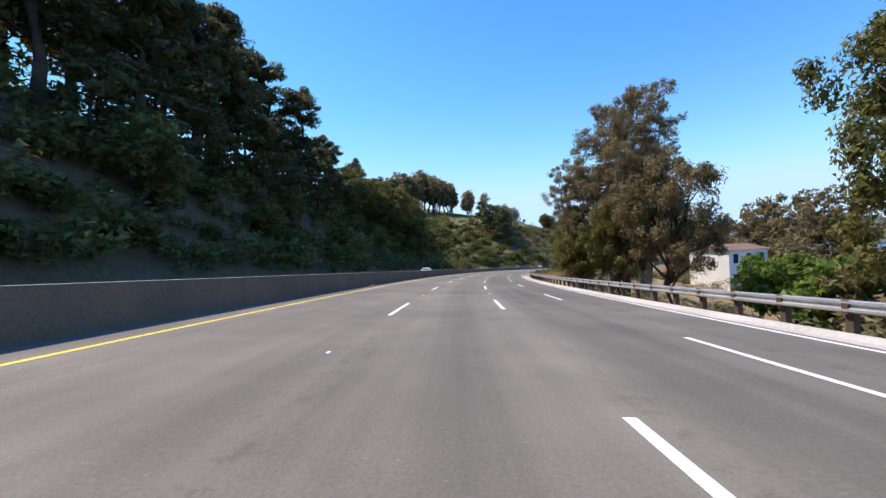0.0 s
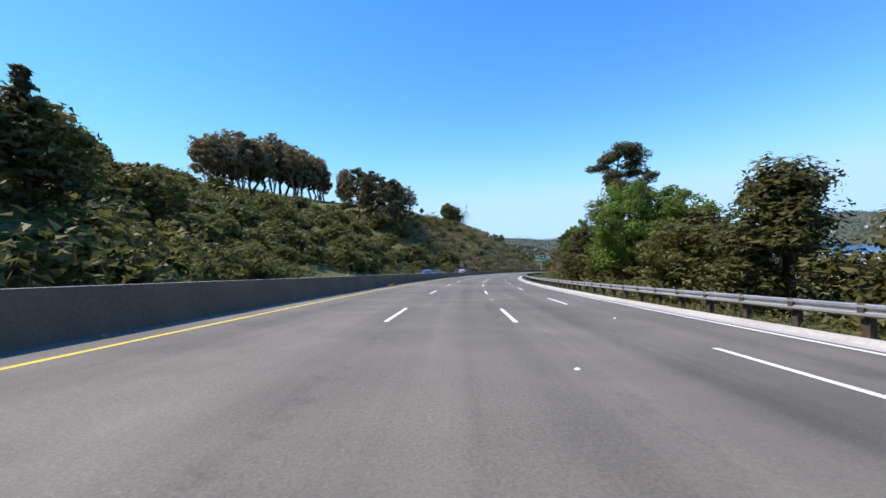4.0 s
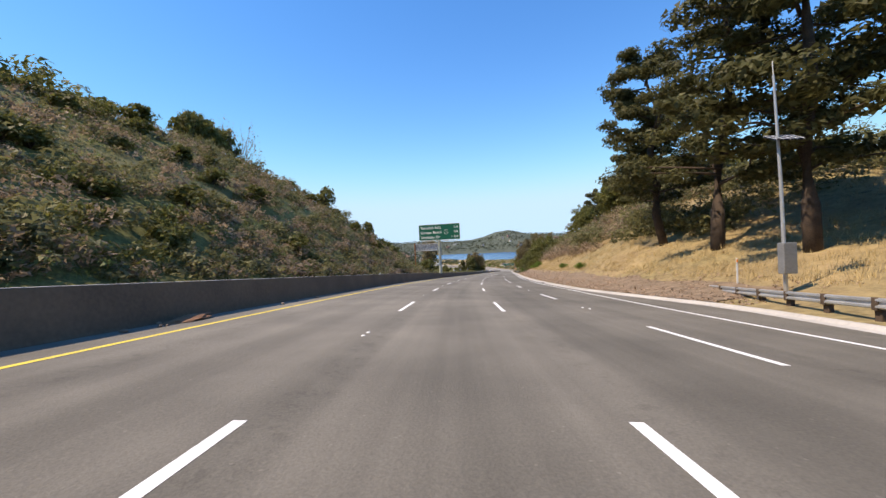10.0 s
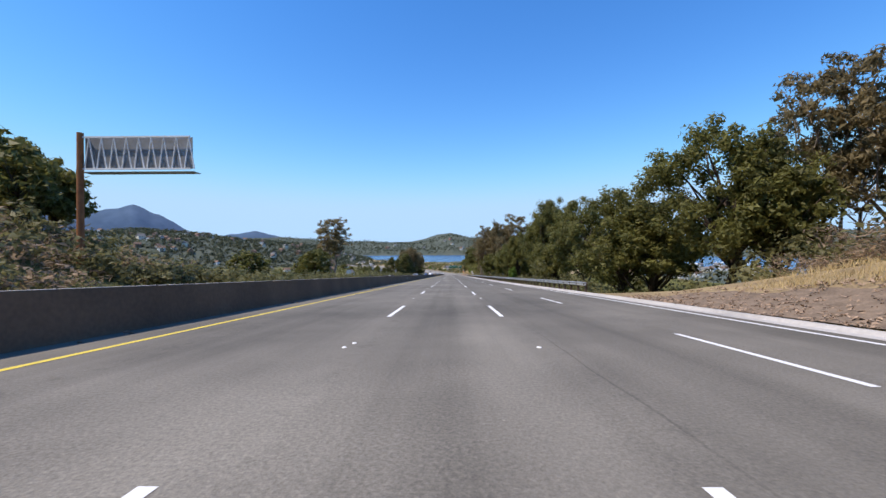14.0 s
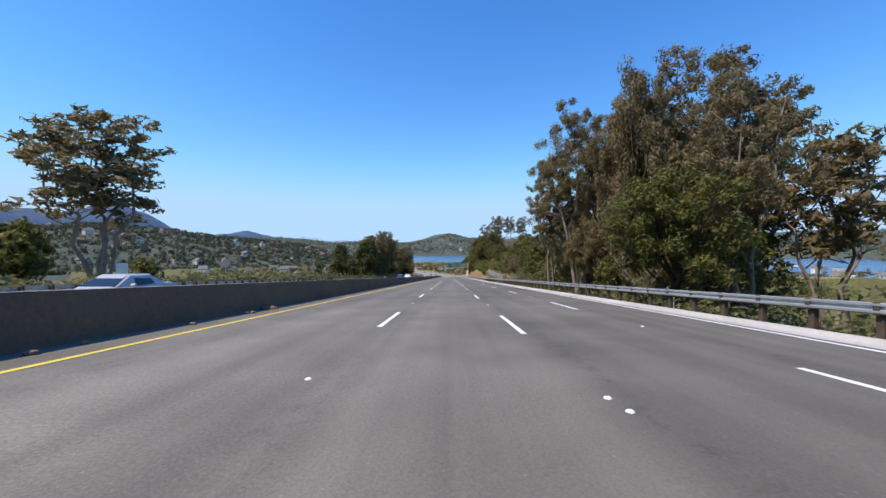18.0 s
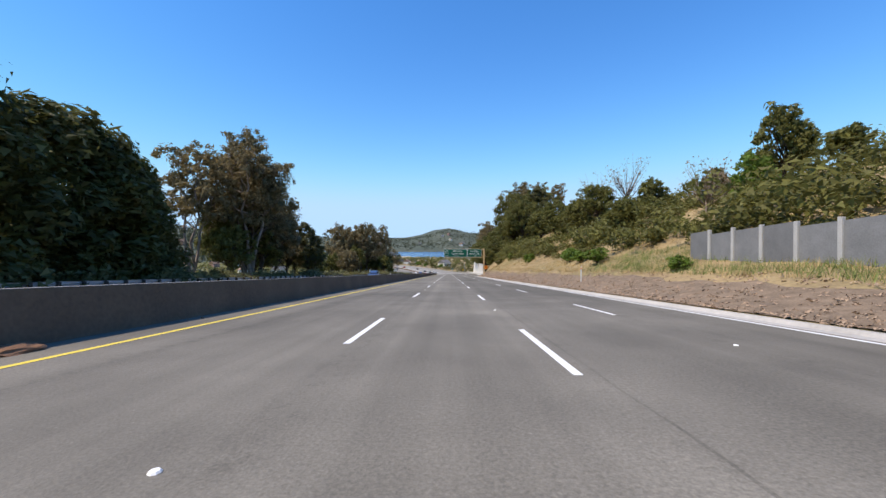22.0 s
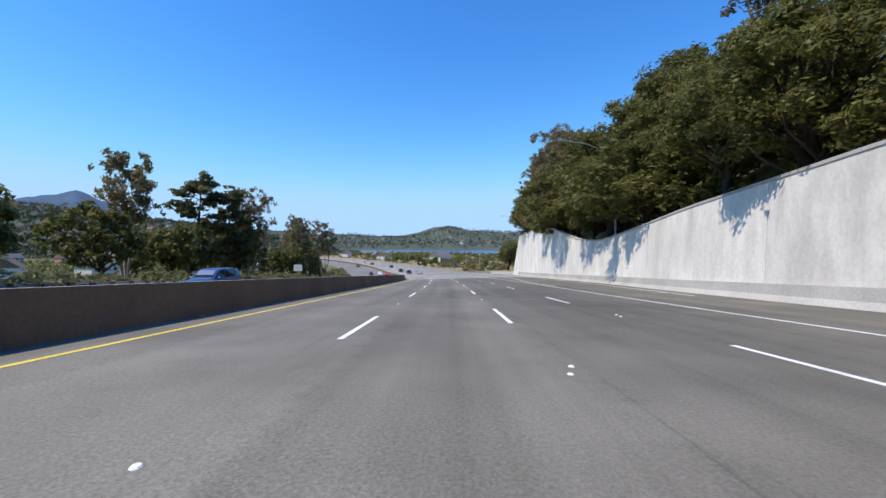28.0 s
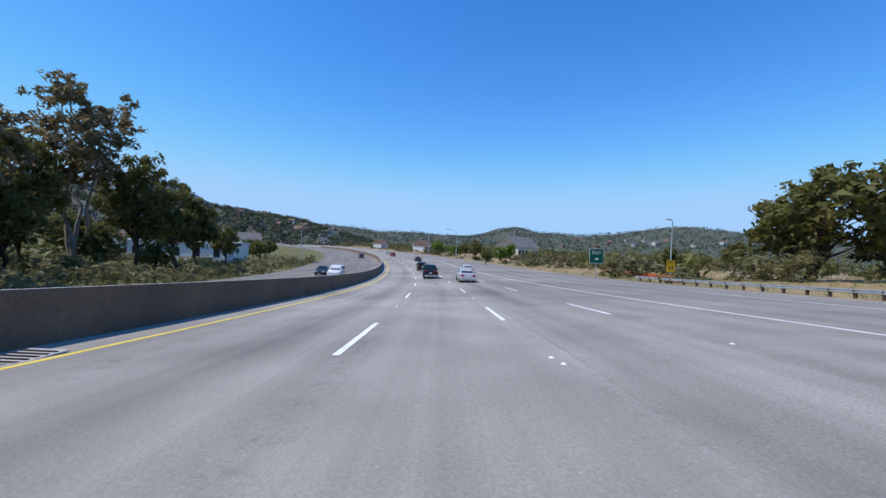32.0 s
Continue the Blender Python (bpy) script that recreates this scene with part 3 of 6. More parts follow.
def tree_shape(kind, seed, fine=1.0):
    """Trunk bmesh and crown quads of one tree, of its own natural height."""
    rng = np.random.default_rng(seed)
    bm = bmesh.new()
    cs, rs = [], []
    thick, thin = (8, 4) if fine > 0.4 else (5, 3)
    if kind == "pine":
        H = 22.0
        top = np.array([rng.normal() * 0.8, rng.normal() * 0.8, H])
        tube(crook(rng, (0, 0, -1), top, 6, 0.03), [0.42, 0.38, 0.32, 0.26, 0.2, 0.12, 0.03], thick, bm)
        for i in range(34):
            f = 0.22 + 0.76 * (i + rng.random() * 0.6) / 34
            a, reach = rng.random() * math.tau, (1.22 - f ** 2.2) * 4.3 * (0.45 + 0.75 * rng.random()) + 0.4
            root, tip = top * f, top * f + np.array([math.cos(a) * reach, math.sin(a) * reach, reach * (0.12 + 0.25 * rng.random())])
            tube(crook(rng, root, tip, 3, 0.1), [0.1, 0.08, 0.05, 0.02], thin, bm)
            for g in (0.55, 0.85, 1.05):
                cs.append(root + (tip - root) * g + rng.normal(size=3) * 0.25), rs.append(0.75 + 0.65 * rng.random())
        q = leaves(cs, rs, int(110 * fine), 0.26 / math.sqrt(fine), rng, 0.55, 0.3, 0.35)
    elif kind == "eucalyptus":
        H = 26.0
        base = np.array([0, 0, -1.0])
        for k in range(4):
            a = k * 1.57 + rng.random() * 0.8
            fork = np.array([math.cos(a) * 1.1, math.sin(a) * 1.1, 4 + 3 * rng.random()])
            spread_ = 1.8 + 2.6 * rng.random()
            head = np.array([math.cos(a) * spread_, math.sin(a) * spread_, H * (0.74 + 0.2 * rng.random())])
            tube(crook(rng, base, fork, 3, 0.03) + crook(rng, fork, head, 5, 0.06)[1:], [0.3, 0.28, 0.25, 0.22, 0.19, 0.15, 0.11, 0.07, 0.03], thick, bm)
            for i in range(14):
                f = 0.3 + 0.7 * (i + rng.random()) / 14
                root = fork + (head - fork) * f
                b, reach = rng.random() * math.tau, (1.3 + 3.0 * rng.random()) * (1.2 - 0.75 * f)
                tip = root + np.array([math.cos(b) * reach, math.sin(b) * reach, 0.8 + 2.2 * rng.random()])
                tube(crook(rng, root, tip, 3, 0.12), [0.1, 0.08, 0.05, 0.02], thin, bm)
                # each limb ends in a small dome of leaves
                r = 1.0 + 0.8 * rng.random()
                for j in range(5):
                    d = rng.normal(size=3)
                    d /= np.linalg.norm(d)
                    cs.append(tip + d * r * np.array([1.0, 1.0, 0.6]) + np.array([0, 0, 0.25 * r])), rs.append(0.5 + 0.4 * rng.random())
        q = leaves(cs, rs, int(50 * fine), 0.24 / math.sqrt(fine), rng, 0.85, 0.1, 0.2, 0.8)
    elif kind == "oak":
        H = 12.0
        lean = rng.normal(size=2) * 0.4
        tube(crook(rng, (0, 0, -1), (lean[0], lean[1], 7.5), 5, 0.07), [0.36, 0.31, 0.27, 0.23, 0.17, 0.1], thick, bm)
        swell = rng.random(3) * math.tau
        for i in range(24):
            # lobes fill an uneven dome, spaced by the golden angle
            zz = -0.62 + 1.58 * (i + 0.5) / 24
            a = i * 2.39996 + rng.normal() * 0.25
            out = math.sqrt(max(0.0, 1 - zz * zz)) * (0.86 + 0.22 * math.sin(2 * a + swell[0]) + 0.14 * math.sin(3 * a + swell[1] + 3 * zz))
            push = 0.62 + 0.34 * rng.random()
            c = np.array([lean[0] + math.cos(a) * out * 3.9 * push, lean[1] + math.sin(a) * out * 3.9 * push, 6.7 + zz * 4.3 * (0.8 + 0.16 * math.sin(a + swell[2]))])
            tube(crook(rng, (lean[0] * 0.6, lean[1] * 0.6, max(1.4, c[2] * 0.5)), c, 3, 0.12), [0.13, 0.09, 0.06, 0.02], thin, bm)
            r = 1.0 + 0.7 * rng.random()
            for j in range(8):
                d = rng.normal(size=3)
                d /= np.linalg.norm(d)
                cs.append(c + d * r * np.array([1.0, 1.0, 0.8]) * (0.55 + 0.5 * rng.random())), rs.append(0.42 + 0.4 * rng.random())
        q = leaves(cs, rs, int(52 * fine), 0.2 / math.sqrt(fine), rng, 0.85, 0.25, 0.2)
    elif kind == "cypress":
        H = 14.0
        tube([(0, 0, -1), (0, 0, 6), (0, 0, 13)], [0.4, 0.25, 0.05], thick, bm)
        for i in range(60):
            f = (i + rng.random()) / 60
            a, reach = rng.random() * math.tau, 3.9 * (1 - f) ** 0.6 * (0.5 + 0.5 * rng.random())
            cs.append(np.array([math.cos(a) * reach, math.sin(a) * reach, 0.9 + 12.4 * f])), rs.append(0.75 + 0.65 * rng.random())
        q = leaves(cs, rs, int(170 * fine), 0.22 / math.sqrt(fine), rng, 1.15, 0.5, 0.4)
    elif kind == "fir":
        H = 16.0
        tube([(0, 0, -1), (0, 0, 8), (0, 0, 16)], [0.3, 0.18, 0.02], thick, bm)
        for i in range(70):
            f = (i + rng.random()) / 70
            a, reach = rng.random() * math.tau, 3.4 * (1.02 - f) * (0.4 + 0.65 * rng.random())
            cs.append(np.array([math.cos(a) * reach, math.sin(a) * reach, 1.4 + 14.4 * f - reach * 0.15])), rs.append(0.35 + 0.5 * (1 - f) + 0.2 * rng.random())
        q = leaves(cs, rs, int(130 * fine), 0.2 / math.sqrt(fine), rng, 0.45, 0.2, 0.2)
    elif kind == "bare":
        H = 12.0
        tube(crook(rng, (0, 0, -1), (0, 0, 5), 3, 0.05), [0.22, 0.2, 0.17, 0.14], thick, bm)
        for i in range(26):
            f = 0.3 + 0.7 * i / 26
            a, reach = rng.random() * math.tau, 2.4 + 1.6 * rng.random()
            tip = np.array([math.cos(a) * reach, math.sin(a) * reach, 5 + 6.6 * f])
            mid = tip * np.array([0.5, 0.5, 0.72])
            tube([(0, 0, 3 + 2 * f), tuple(mid), tuple(tip)], [0.08, 0.05, 0.012], thin, bm)
            for j in range(3):
                t2 = mid + (tip - mid) * rng.random() + rng.normal(size=3) * 0.9 + np.array([0, 0, 0.6])
                tube([tuple(mid), tuple(t2)], [0.035, 0.008], 3, bm)
            cs.append(tip), rs.append(1.0)
        q = leaves(cs, rs, int(40 * fine), 0.09 / math.sqrt(fine), rng, 1, 0, 0.2)
    return bm, q, H


LOOKS = {"pine": (PINE, BARK), "eucalyptus": (EUC, PALE_BARK), "oak": (OAK, BARK), "cypress": (CYPRESS, BARK), "fir": (PINE, BARK), "bare": (DRY, PALE_BARK),
         "young": (BRIGHT, BARK), "bush": (OAK, BARK), "russet": (RUSSET, BARK), "gum": (EUC, BARK)}
WORDS = {"pine": ("tall dark green pine with a rough brown trunk", "pine tree"), "eucalyptus": ("tall eucalyptus with pale peeling limbs and olive leaves", "eucalyptus tree"),
         "oak": ("broad dark green oak with a dense rounded crown", "oak tree"), "cypress": ("dense upright green cypress beside the motorway", "cypress tree"),
         "fir": ("dark pointed conifer with layered branches", "conifer"), "bare": ("leafless grey tree with thin spreading twigs", "bare tree"),
         "bush": ("round dense green bush on the hillside", "bush"), "young": ("young leafy tree with bright green foliage", "tree"), "russet": ("small tree with dry reddish brown leaves", "tree"), "gum": ("full grey green gum tree leafy to the ground", "gum tree")}
PROTO, TALL, PLANTED = {}, {}, {}
NATURAL = {"pine": (22.0, 0.26), "eucalyptus": (26.0, 0.25), "oak": (12.0, 0.21), "young": (12.0, 0.21), "bush": (12.0, 0.21), "russet": (12.0, 0.21), "gum": (12.0, 0.21), "cypress": (14.0, 0.22), "fir": (16.0, 0.2), "bare": (12.0, 0.16)}
LEAF_MIN, LEAF_RATE = 0.115, 0.0088


def tree(kind, s, u, top, wide=1.0, variant=None):
    """Plant a tree on the land at s, u whose head stands top metres over the road's plane."""
    n = PLANTED[kind] = PLANTED.get(kind, 0) + 1
    v = (n if variant is None else variant) % 3
    p = land(s, u)
    h = max(at(s, u, top).z - p.z, 1.3 if kind == "young" else 3.0)
    # leaf size in metres grows with the distance from which the tree is seen
    reach = abs(u) if s < 1180 else abs(u) + s - 1130
    want = (h / NATURAL[kind][0] * NATURAL[kind][1] / max(LEAF_MIN, LEAF_RATE * reach)) ** 2
    lod = min((0.08, 0.16, 0.32, 0.7, 1.4, 2.6, 3.6), key=lambda f: abs(math.log(f / want)))
    key = (kind, v, lod)
    if key not in PROTO:
        shape = "oak" if kind in ("young", "russet", "gum", "bush") else kind
        bm, q, H = tree_shape(shape, 11 + v * 7 + len(kind), lod)
        me = bpy.data.meshes.new("trunk")
        bm.to_mesh(me), bm.free()
        me.materials.append(LOOKS[kind][1])
        me.polygons.foreach_set("use_smooth", [True] * len(me.polygons))
        PROTO[key] = (me, quads_mesh("crown", q, LOOKS[kind][0]))
        TALL[key] = H
    k = h / TALL[key]
    w = k * wide
    ob = thing(kind + "_tree" if kind not in ("young", "bare", "russet", "bush") else {"bush": "bush", "young": "leafy_tree", "bare": "bare_tree", "russet": "russet_tree"}[kind], Matrix.Translation(p) @ Matrix.Rotation(n * 2.4, 4, "Z") @ Matrix.Diagonal((w, w, k, 1)), WORDS[kind][0], WORDS[kind][1], "bushes on the hillside" if kind == "bush" else kind + " trees by the road")
    for nm, me in zip(("trunk", "crown"), PROTO[key]):
        new(nm, me).parent = ob
    return ob


# beside the right shoulder, in the order of the drive
tree("oak", 24, 30, 20, 0.75); tree("young", 69, 50, 4.5, 1.0); tree("young", 75.6, 47, 4.0, 1.0); tree("young", 61.6, 50, 3.2, 1.1); tree("gum", 56, 52, 3.0, 1.1); tree("oak", 118, 80, 4); tree("oak", 140, 96, 8); tree("oak", 100, 100, 6)
tree("eucalyptus", 132, 72, 20.0, 0.9); tree("eucalyptus", 126, 76, 20.0, 0.9); tree("eucalyptus", 108, 74, 17.0, 0.9); tree("eucalyptus", 104, 78, 15.0, 0.9); tree("eucalyptus", 148, 70, 18.0, 0.9); tree("gum", 152, 60, 13.0, 0.8); tree("gum", 119, 62, 9.0, 1.0); tree("gum", 138, 64, 10.0, 1.0); tree("gum", 112, 68, 9.0, 1.0); tree("gum", 100, 66, 8.0, 1.0)
tree("eucalyptus", 72, 23, 29.5, 0.95); tree("eucalyptus", 68, 17, 19, 1.0); tree("eucalyptus", 80, 27, 27, 0.8)
tree("eucalyptus", 55, 23, 25.0, 0.9); tree("gum", 51, 24, 17.0, 0.8); tree("oak", 66, 17, 9.0, 1.1); tree("oak", 77, 17.5, 10.0); tree("cypress", 84, 19, 9.0, 1.2); tree("oak", 58, 20, 12.5, 0.9); tree("bare", 57, 21, 7.5, 0.5); tree("oak", 63, 23, 14.0)
tree("oak", 90, 18.8, 16.5, 0.72); tree("oak", 95, 20, 13.5, 0.9); tree("oak", 92, 25, 12.5); tree("bare", 104, 24, 6.5); tree("oak", 108, 30, 8.0)
for i in range(9):
    tree("cypress" if i % 3 else "oak", 142 + i * 7.5, 17 + (i * 5 % 7), 5.2 + (i * 7 % 5) * 0.7, 1.5)
tree("oak", 263, 21.5, 3.6, 1.5); tree("gum", 251.5, 20, 5.4, 0.9); tree("gum", 253, 23, 8.6, 0.7); tree("gum", 247, 22, 6.5, 0.7); tree("gum", 246, 25, 5.6, 0.9); tree("gum", 254, 31, 5.7, 1.0); tree("oak", 359, 44, 23.0, 1.2); tree("pine", 174, 30, 10.5); tree("pine", 160, 34, 9.5)
tree("young", 176, 19, 12.5, 1.1); tree("young", 180, 24, 11.5); tree("pine", 190.5, 21.0, 19.0, 1.1); tree("oak", 198, 19, 8.2, 0.8)
tree("young", 205, 18.5, 11.5, 0.65); tree("young", 211, 22, 10.0, 0.75); tree("cypress", 200, 28, 7.2); tree("bare", 193, 20, 3.5); tree("oak", 218, 19, 1.6); tree("oak", 227, 25, 1.0); tree("oak", 241, 37, 0.6, 1.3); tree("fir", 250, 46, 4.0)
tree("oak", 240, 22, 3.6); tree("bare", 250, 19, 2.5); tree("oak", 252, 24, 4.2, 1.2); tree("oak", 283, 27, 17.0, 0.6); tree("gum", 276, 22, 6.5, 1.0); tree("oak", 270, 28, 2.9, 1.4); tree("oak", 262, 36, 0.5, 1.1)
tree("bare", 302, 21, 8.0); tree("oak", 300, 26, 12.5, 0.9); tree("oak", 306, 20, 9.0); tree("eucalyptus", 296, 30, 14.0, 1.2); tree("oak", 320, 19, 5.2); tree("oak", 327, 22, 7.8); tree("russet", 335, 18.5, 7.0, 0.7); tree("bare", 331, 17, 7.0)
tree("pine", 350, 24, 21.0, 1.1); tree("pine", 357, 20, 22.5, 1.25); tree("pine", 364, 19, 23.0, 1.3); tree("pine", 372, 19, 22.0, 1.2); tree("pine", 380, 22, 20.0, 1.2); tree("pine", 360, 30, 25.0, 1.2); tree("oak", 340, 21, 12.0); tree("oak", 345, 27, 15.0); tree("pine", 343, 33, 12.5)
for i in range(9):
    tree("oak", 396 + i * 8.5, 37 + (i * 7 % 9), 19.5 + (i * 5 % 4), 1.0)
tree("oak", 416, 33, 24.5, 1.1); tree("oak", 424, 35, 26.0); tree("oak", 432, 33, 23.0, 1.1); tree("oak", 440, 34, 25.5, 1.1); tree("oak", 446, 38, 28.0); tree("oak", 468, 33, 21.5); tree("oak", 476, 34, 24.0, 0.9); tree("pine", 484, 38, 29.0, 0.9); tree("pine", 478, 45, 31.0); tree("pine", 491, 42, 28.0, 0.8); tree("eucalyptus", 500, 38, 21.0); tree("oak", 486, 28, 15.0)
tree("oak", 513, 20.5, 12.5, 1.0); tree("oak", 502, 26, 16.0, 1.0); tree("eucalyptus", 502, 34, 19.0, 0.9); tree("oak", 499, 27, 11.0, 1.1); tree("oak", 510, 22, 10.5, 1.1); tree("oak", 531, 22, 14.5, 0.9); tree("oak", 540, 20, 9.0)
tree("oak", 556, 22.0, 18.5, 0.7); tree("oak", 561, 24, 20.5, 0.75); tree("oak", 566, 27, 18.5, 0.8); tree("oak", 555, 21.5, 9.0, 0.7); tree("oak", 590, 19, 13.0, 0.8); tree("oak", 594, 25, 14.0, 0.9); tree("oak", 602, 21, 12.0); tree("oak", 576, 18.5, 14.0, 0.65); tree("oak", 583, 24, 9.0); tree("oak", 590, 19, 11.0); tree("young", 553, 14, 3.2, 0.6); tree("oak", 596, 23, 8.5)
tree("eucalyptus", 632, 23, 17.0, 0.95); tree("gum", 646, 22, 27.0, 0.5); tree("eucalyptus", 650, 20, 22.0, 0.6); tree("gum", 653, 18.5, 11.0, 0.7); tree("gum", 659, 20, 13.0, 0.7); tree("eucalyptus", 648, 32, 27.5, 1.0); tree("eucalyptus", 640, 38, 15.5, 1.2); tree("eucalyptus", 655, 18, 24.0); tree("eucalyptus", 662, 16, 17.5); tree("eucalyptus", 660, 28, 26.0); tree("eucalyptus", 653, 40, 24.0)
tree("oak", 632, 17.5, 11.0, 1.1); tree("oak", 640, 26, 10.0); tree("gum", 652, 25, 20.0, 0.7); tree("gum", 658, 36, 22.0, 0.7); tree("eucalyptus", 648, 27, 18.0, 1.3); tree("eucalyptus", 660, 22, 16.0, 1.3)
for i in range(12):
    tree("oak" if i % 3 else "bare", 641 + i * 3.3, 19.5 + (i * 7 % 19), 4.5 + (i * 5 % 6), 1.2)
tree("oak", 644, 18, 4.0)
for i in range(6):
    tree("oak", 672 + i * 9, 21 + (i * 5 % 9), 6.5 + (i * 3 % 4), 1.2)
tree("oak", 688, 20, 10.0, 0.9); tree("oak", 693, 25, 11.0); tree("oak", 700, 22, 8.0); tree("oak", 712, 23, 13.0, 0.8); tree("fir", 716, 26, 13.5); tree("oak", 722, 23, 5.5)
tree("gum", 730, 22, 7.5, 1.2); tree("gum", 738, 21, 8.5, 1.1); tree("oak", 748, 29, 18.0, 1.15); tree("oak", 754, 34, 17.0, 1.2); tree("gum", 754, 25, 9.5, 1.1); tree("oak", 742, 36, 13.0, 1.2); tree("oak", 760, 38, 15.5, 1.2); tree("gum", 766, 44, 18.0, 1.1); tree("oak", 735, 40, 12.0, 1.2); tree("gum", 728, 32, 9.0, 1.2); tree("oak", 776, 41, 17.0, 1.1); tree("gum", 717, 22.0, 5.6, 1.1); tree("gum", 722, 21.5, 6.199999999999999, 1.0); tree("gum", 728, 21.5, 6.8, 1.1); tree("gum", 734, 22.0, 7.199999999999999, 1.0); tree("gum", 743, 23.0, 8.0, 1.1); tree("oak", 771, 30, 17.0, 0.8)
tree("gum", 784, 33, 14.5, 0.9); tree("oak", 795, 27, 12.5, 1.1); tree("bare", 772, 24, 12.0); tree("young", 769, 26, 12.0, 0.8)
for i in range(12):
    tree("oak", 792 + i * 5.6, 25 + (i * 7 % 9), 12.5 + (i * 3 % 5) * 1.2 + i * 0.45, 1.15)
tree("bare", 806, 32, 21.5); tree("bare", 823, 33, 23); tree("oak", 857, 22.5, 25.0, 0.9); tree("oak", 863, 21, 23.0, 0.9); tree("oak", 868, 24, 30.0, 0.95); tree("oak", 876, 31, 33.0); tree("cypress", 872, 27, 28, 1.3); tree("pine", 866, 30, 29.5, 1.1)
tree("eucalyptus", 958, 34, 48.0, 0.8); tree("eucalyptus", 972, 42, 47.0, 0.8); tree("eucalyptus", 996, 50, 62.0, 0.9); tree("eucalyptus", 991, 60, 60.0, 0.9); tree("eucalyptus", 999, 74, 60.0)
for i in range(13):
    tree("oak", 912 + i * 10, 22.5 + (i * 5 % 8) + max(0, i - 8), 17.5 + (i * 7 % 5) * 1.6 + i * 0.45, 1.15)
for i in range(8):
    tree("oak" if i % 2 else "pine", 920 + i * 15, 36 + (i * 5 % 8), 30 + (i * 3 % 4) * 2, 1.1)
tree("eucalyptus", 1050, 33, 36.0, 1.1); tree("eucalyptus", 1042, 34, 41.0, 1.2); tree("eucalyptus", 1033, 36, 36.0, 1.1); tree("oak", 983, edge_right(983) + 4.0, 20.5, 1.1); tree("oak", 995, edge_right(995) + 5, 23.5, 1.15); tree("oak", 974, edge_right(974) + 5, 19.5, 1.1); tree("oak", 984, edge_right(984) + 1.8, 16.5, 1.75); tree("oak", 976, edge_right(976) + 1.8, 15.5, 1.6); tree("eucalyptus", 1046, 37, 36.0, 1.2);
for i in range(5):
    s = 1000 + i * 9.5
    tree("gum", s, edge_right(s) + 2.4, 18 + (i * 5 % 3) * 1.5, 0.95)
tree("oak", 1049, 28.5, 12, 1.0); tree("oak", 1053, 30, 8, 1.0)
tree("eucalyptus", 1030, 34, 36.0); tree("oak", 1046, 30, 20.0)
tree("oak", 1114, 48, 16.0, 1.25); tree("oak", 1119, 50, 14.0, 1.1); tree("fir", 1110, 52, 18.4); tree("fir", 1106, 55, 15.0); tree("fir", 1102, 56, 13.0); tree("fir", 1098, 58, 11.0); tree("fir", 1093, 60, 9.0); tree("fir", 1126, 58, 12.0); tree("oak", 1135, 44, 6.0); tree("oak", 1140, 62, 8.0)
for i in range(16):
    s = 905 + i * 8.6
    tree("oak", s, edge_right(s) + (1.6 if i < 14 else 2.4) + (i * 2 % 3) * 0.8, 13.0 + (i * 5 % 4) * 1.5 + max(0, i - 9) * 0.9, 1.3 if i < 8 else 1.42 if i < 14 else 1.15)
tree("oak", 990, edge_right(990) + 1.6, 16.0, 0.85); tree("oak", 997, edge_right(997) + 1.6, 18.0, 0.8)
for i in range(5):
    tree("eucalyptus", 1020 + i * 5.5, 29 + (i * 3 % 5), 25 + (i * 5 % 4) * 3, 0.9)
# across the median
for i in range(22):
    s = 30 + i * 4.3
    tree("pine", s, -52 - (i * 11 % 16), float(np.interp(s, [0, 60, 84, 96, 104, 112, 125], [54, 59, 58, 53, 43, 39, 33])) + (i * 7 % 9) * 0.6, 1.1)
for i in range(24):
    tree("oak", 8 + i * 5.8, -31.5 - (i * 5 % 8), 10 + (i * 7 % 9), 1.2)
for i in range(9):
    tree("pine", 36 + i * 7.2, -37 - (i * 5 % 4), 24 + (i * 7 % 5) * 1.5, 1.3)
for i in range(14):
    tree("oak", 104 + i * 6.4, -37 - (i * 7 % 13), 29 + (i * 5 % 8) - i * 0.7 - max(0, i - 8) * 2.0, 1.3)
tree("pine", 140, -60, 44, 1.2); tree("pine", 142, -47, 36, 1.2); tree("pine", 132, -52, 38, 1.2); tree("pine", 150, -56, 39, 1.2); tree("fir", 160, -44, 26, 1.3); tree("fir", 167, -42, 22.0, 1.4); tree("fir", 172, -47, 22, 1.4)
# the dense grove on the ridge, then single trees further on
for i in range(17):
    s, k = 314 + i * 4.3, 1.1 + (i * 37 % 34) / 182
    tree("gum" if i % 4 else "eucalyptus", 216 + (s - 216) * k, -182 * k, 1.4 + k * float(np.interp(s, [305, 312, 323, 330, 348, 375, 390], [72, 80, 87, 87, 93, 92, 86])) + (i * 5 % 7) * 0.6, 1.0 if i % 4 else 1.3)
for i in range(11, 20):
    tree("gum" if i % 3 else "eucalyptus", 330 + i * 6.5, -182 - (i * 37 % 60), 95 + (i * 5 % 9), 0.75 if i % 3 else 1.2)
for i in range(8):
    tree("pine", 316 + i * 4.5, -62 - (i * 13 % 34), 49 + (i * 5 % 14), 1.1)
for i in range(5):
    tree("eucalyptus", 362 + i * 6.5, -86 - (i * 11 % 18), 58 + (i * 5 % 9), 0.95)
for i in range(5):
    tree("oak", 460 + i * 4, -104 - (i * 5 % 9), 63 + (i * 3 % 5), 0.8)
tree("bare", 481, -103, 66, 0.8); tree("oak", 428, -112, 55, 1.0); tree("oak", 462, -55, 32.5, 1.0)
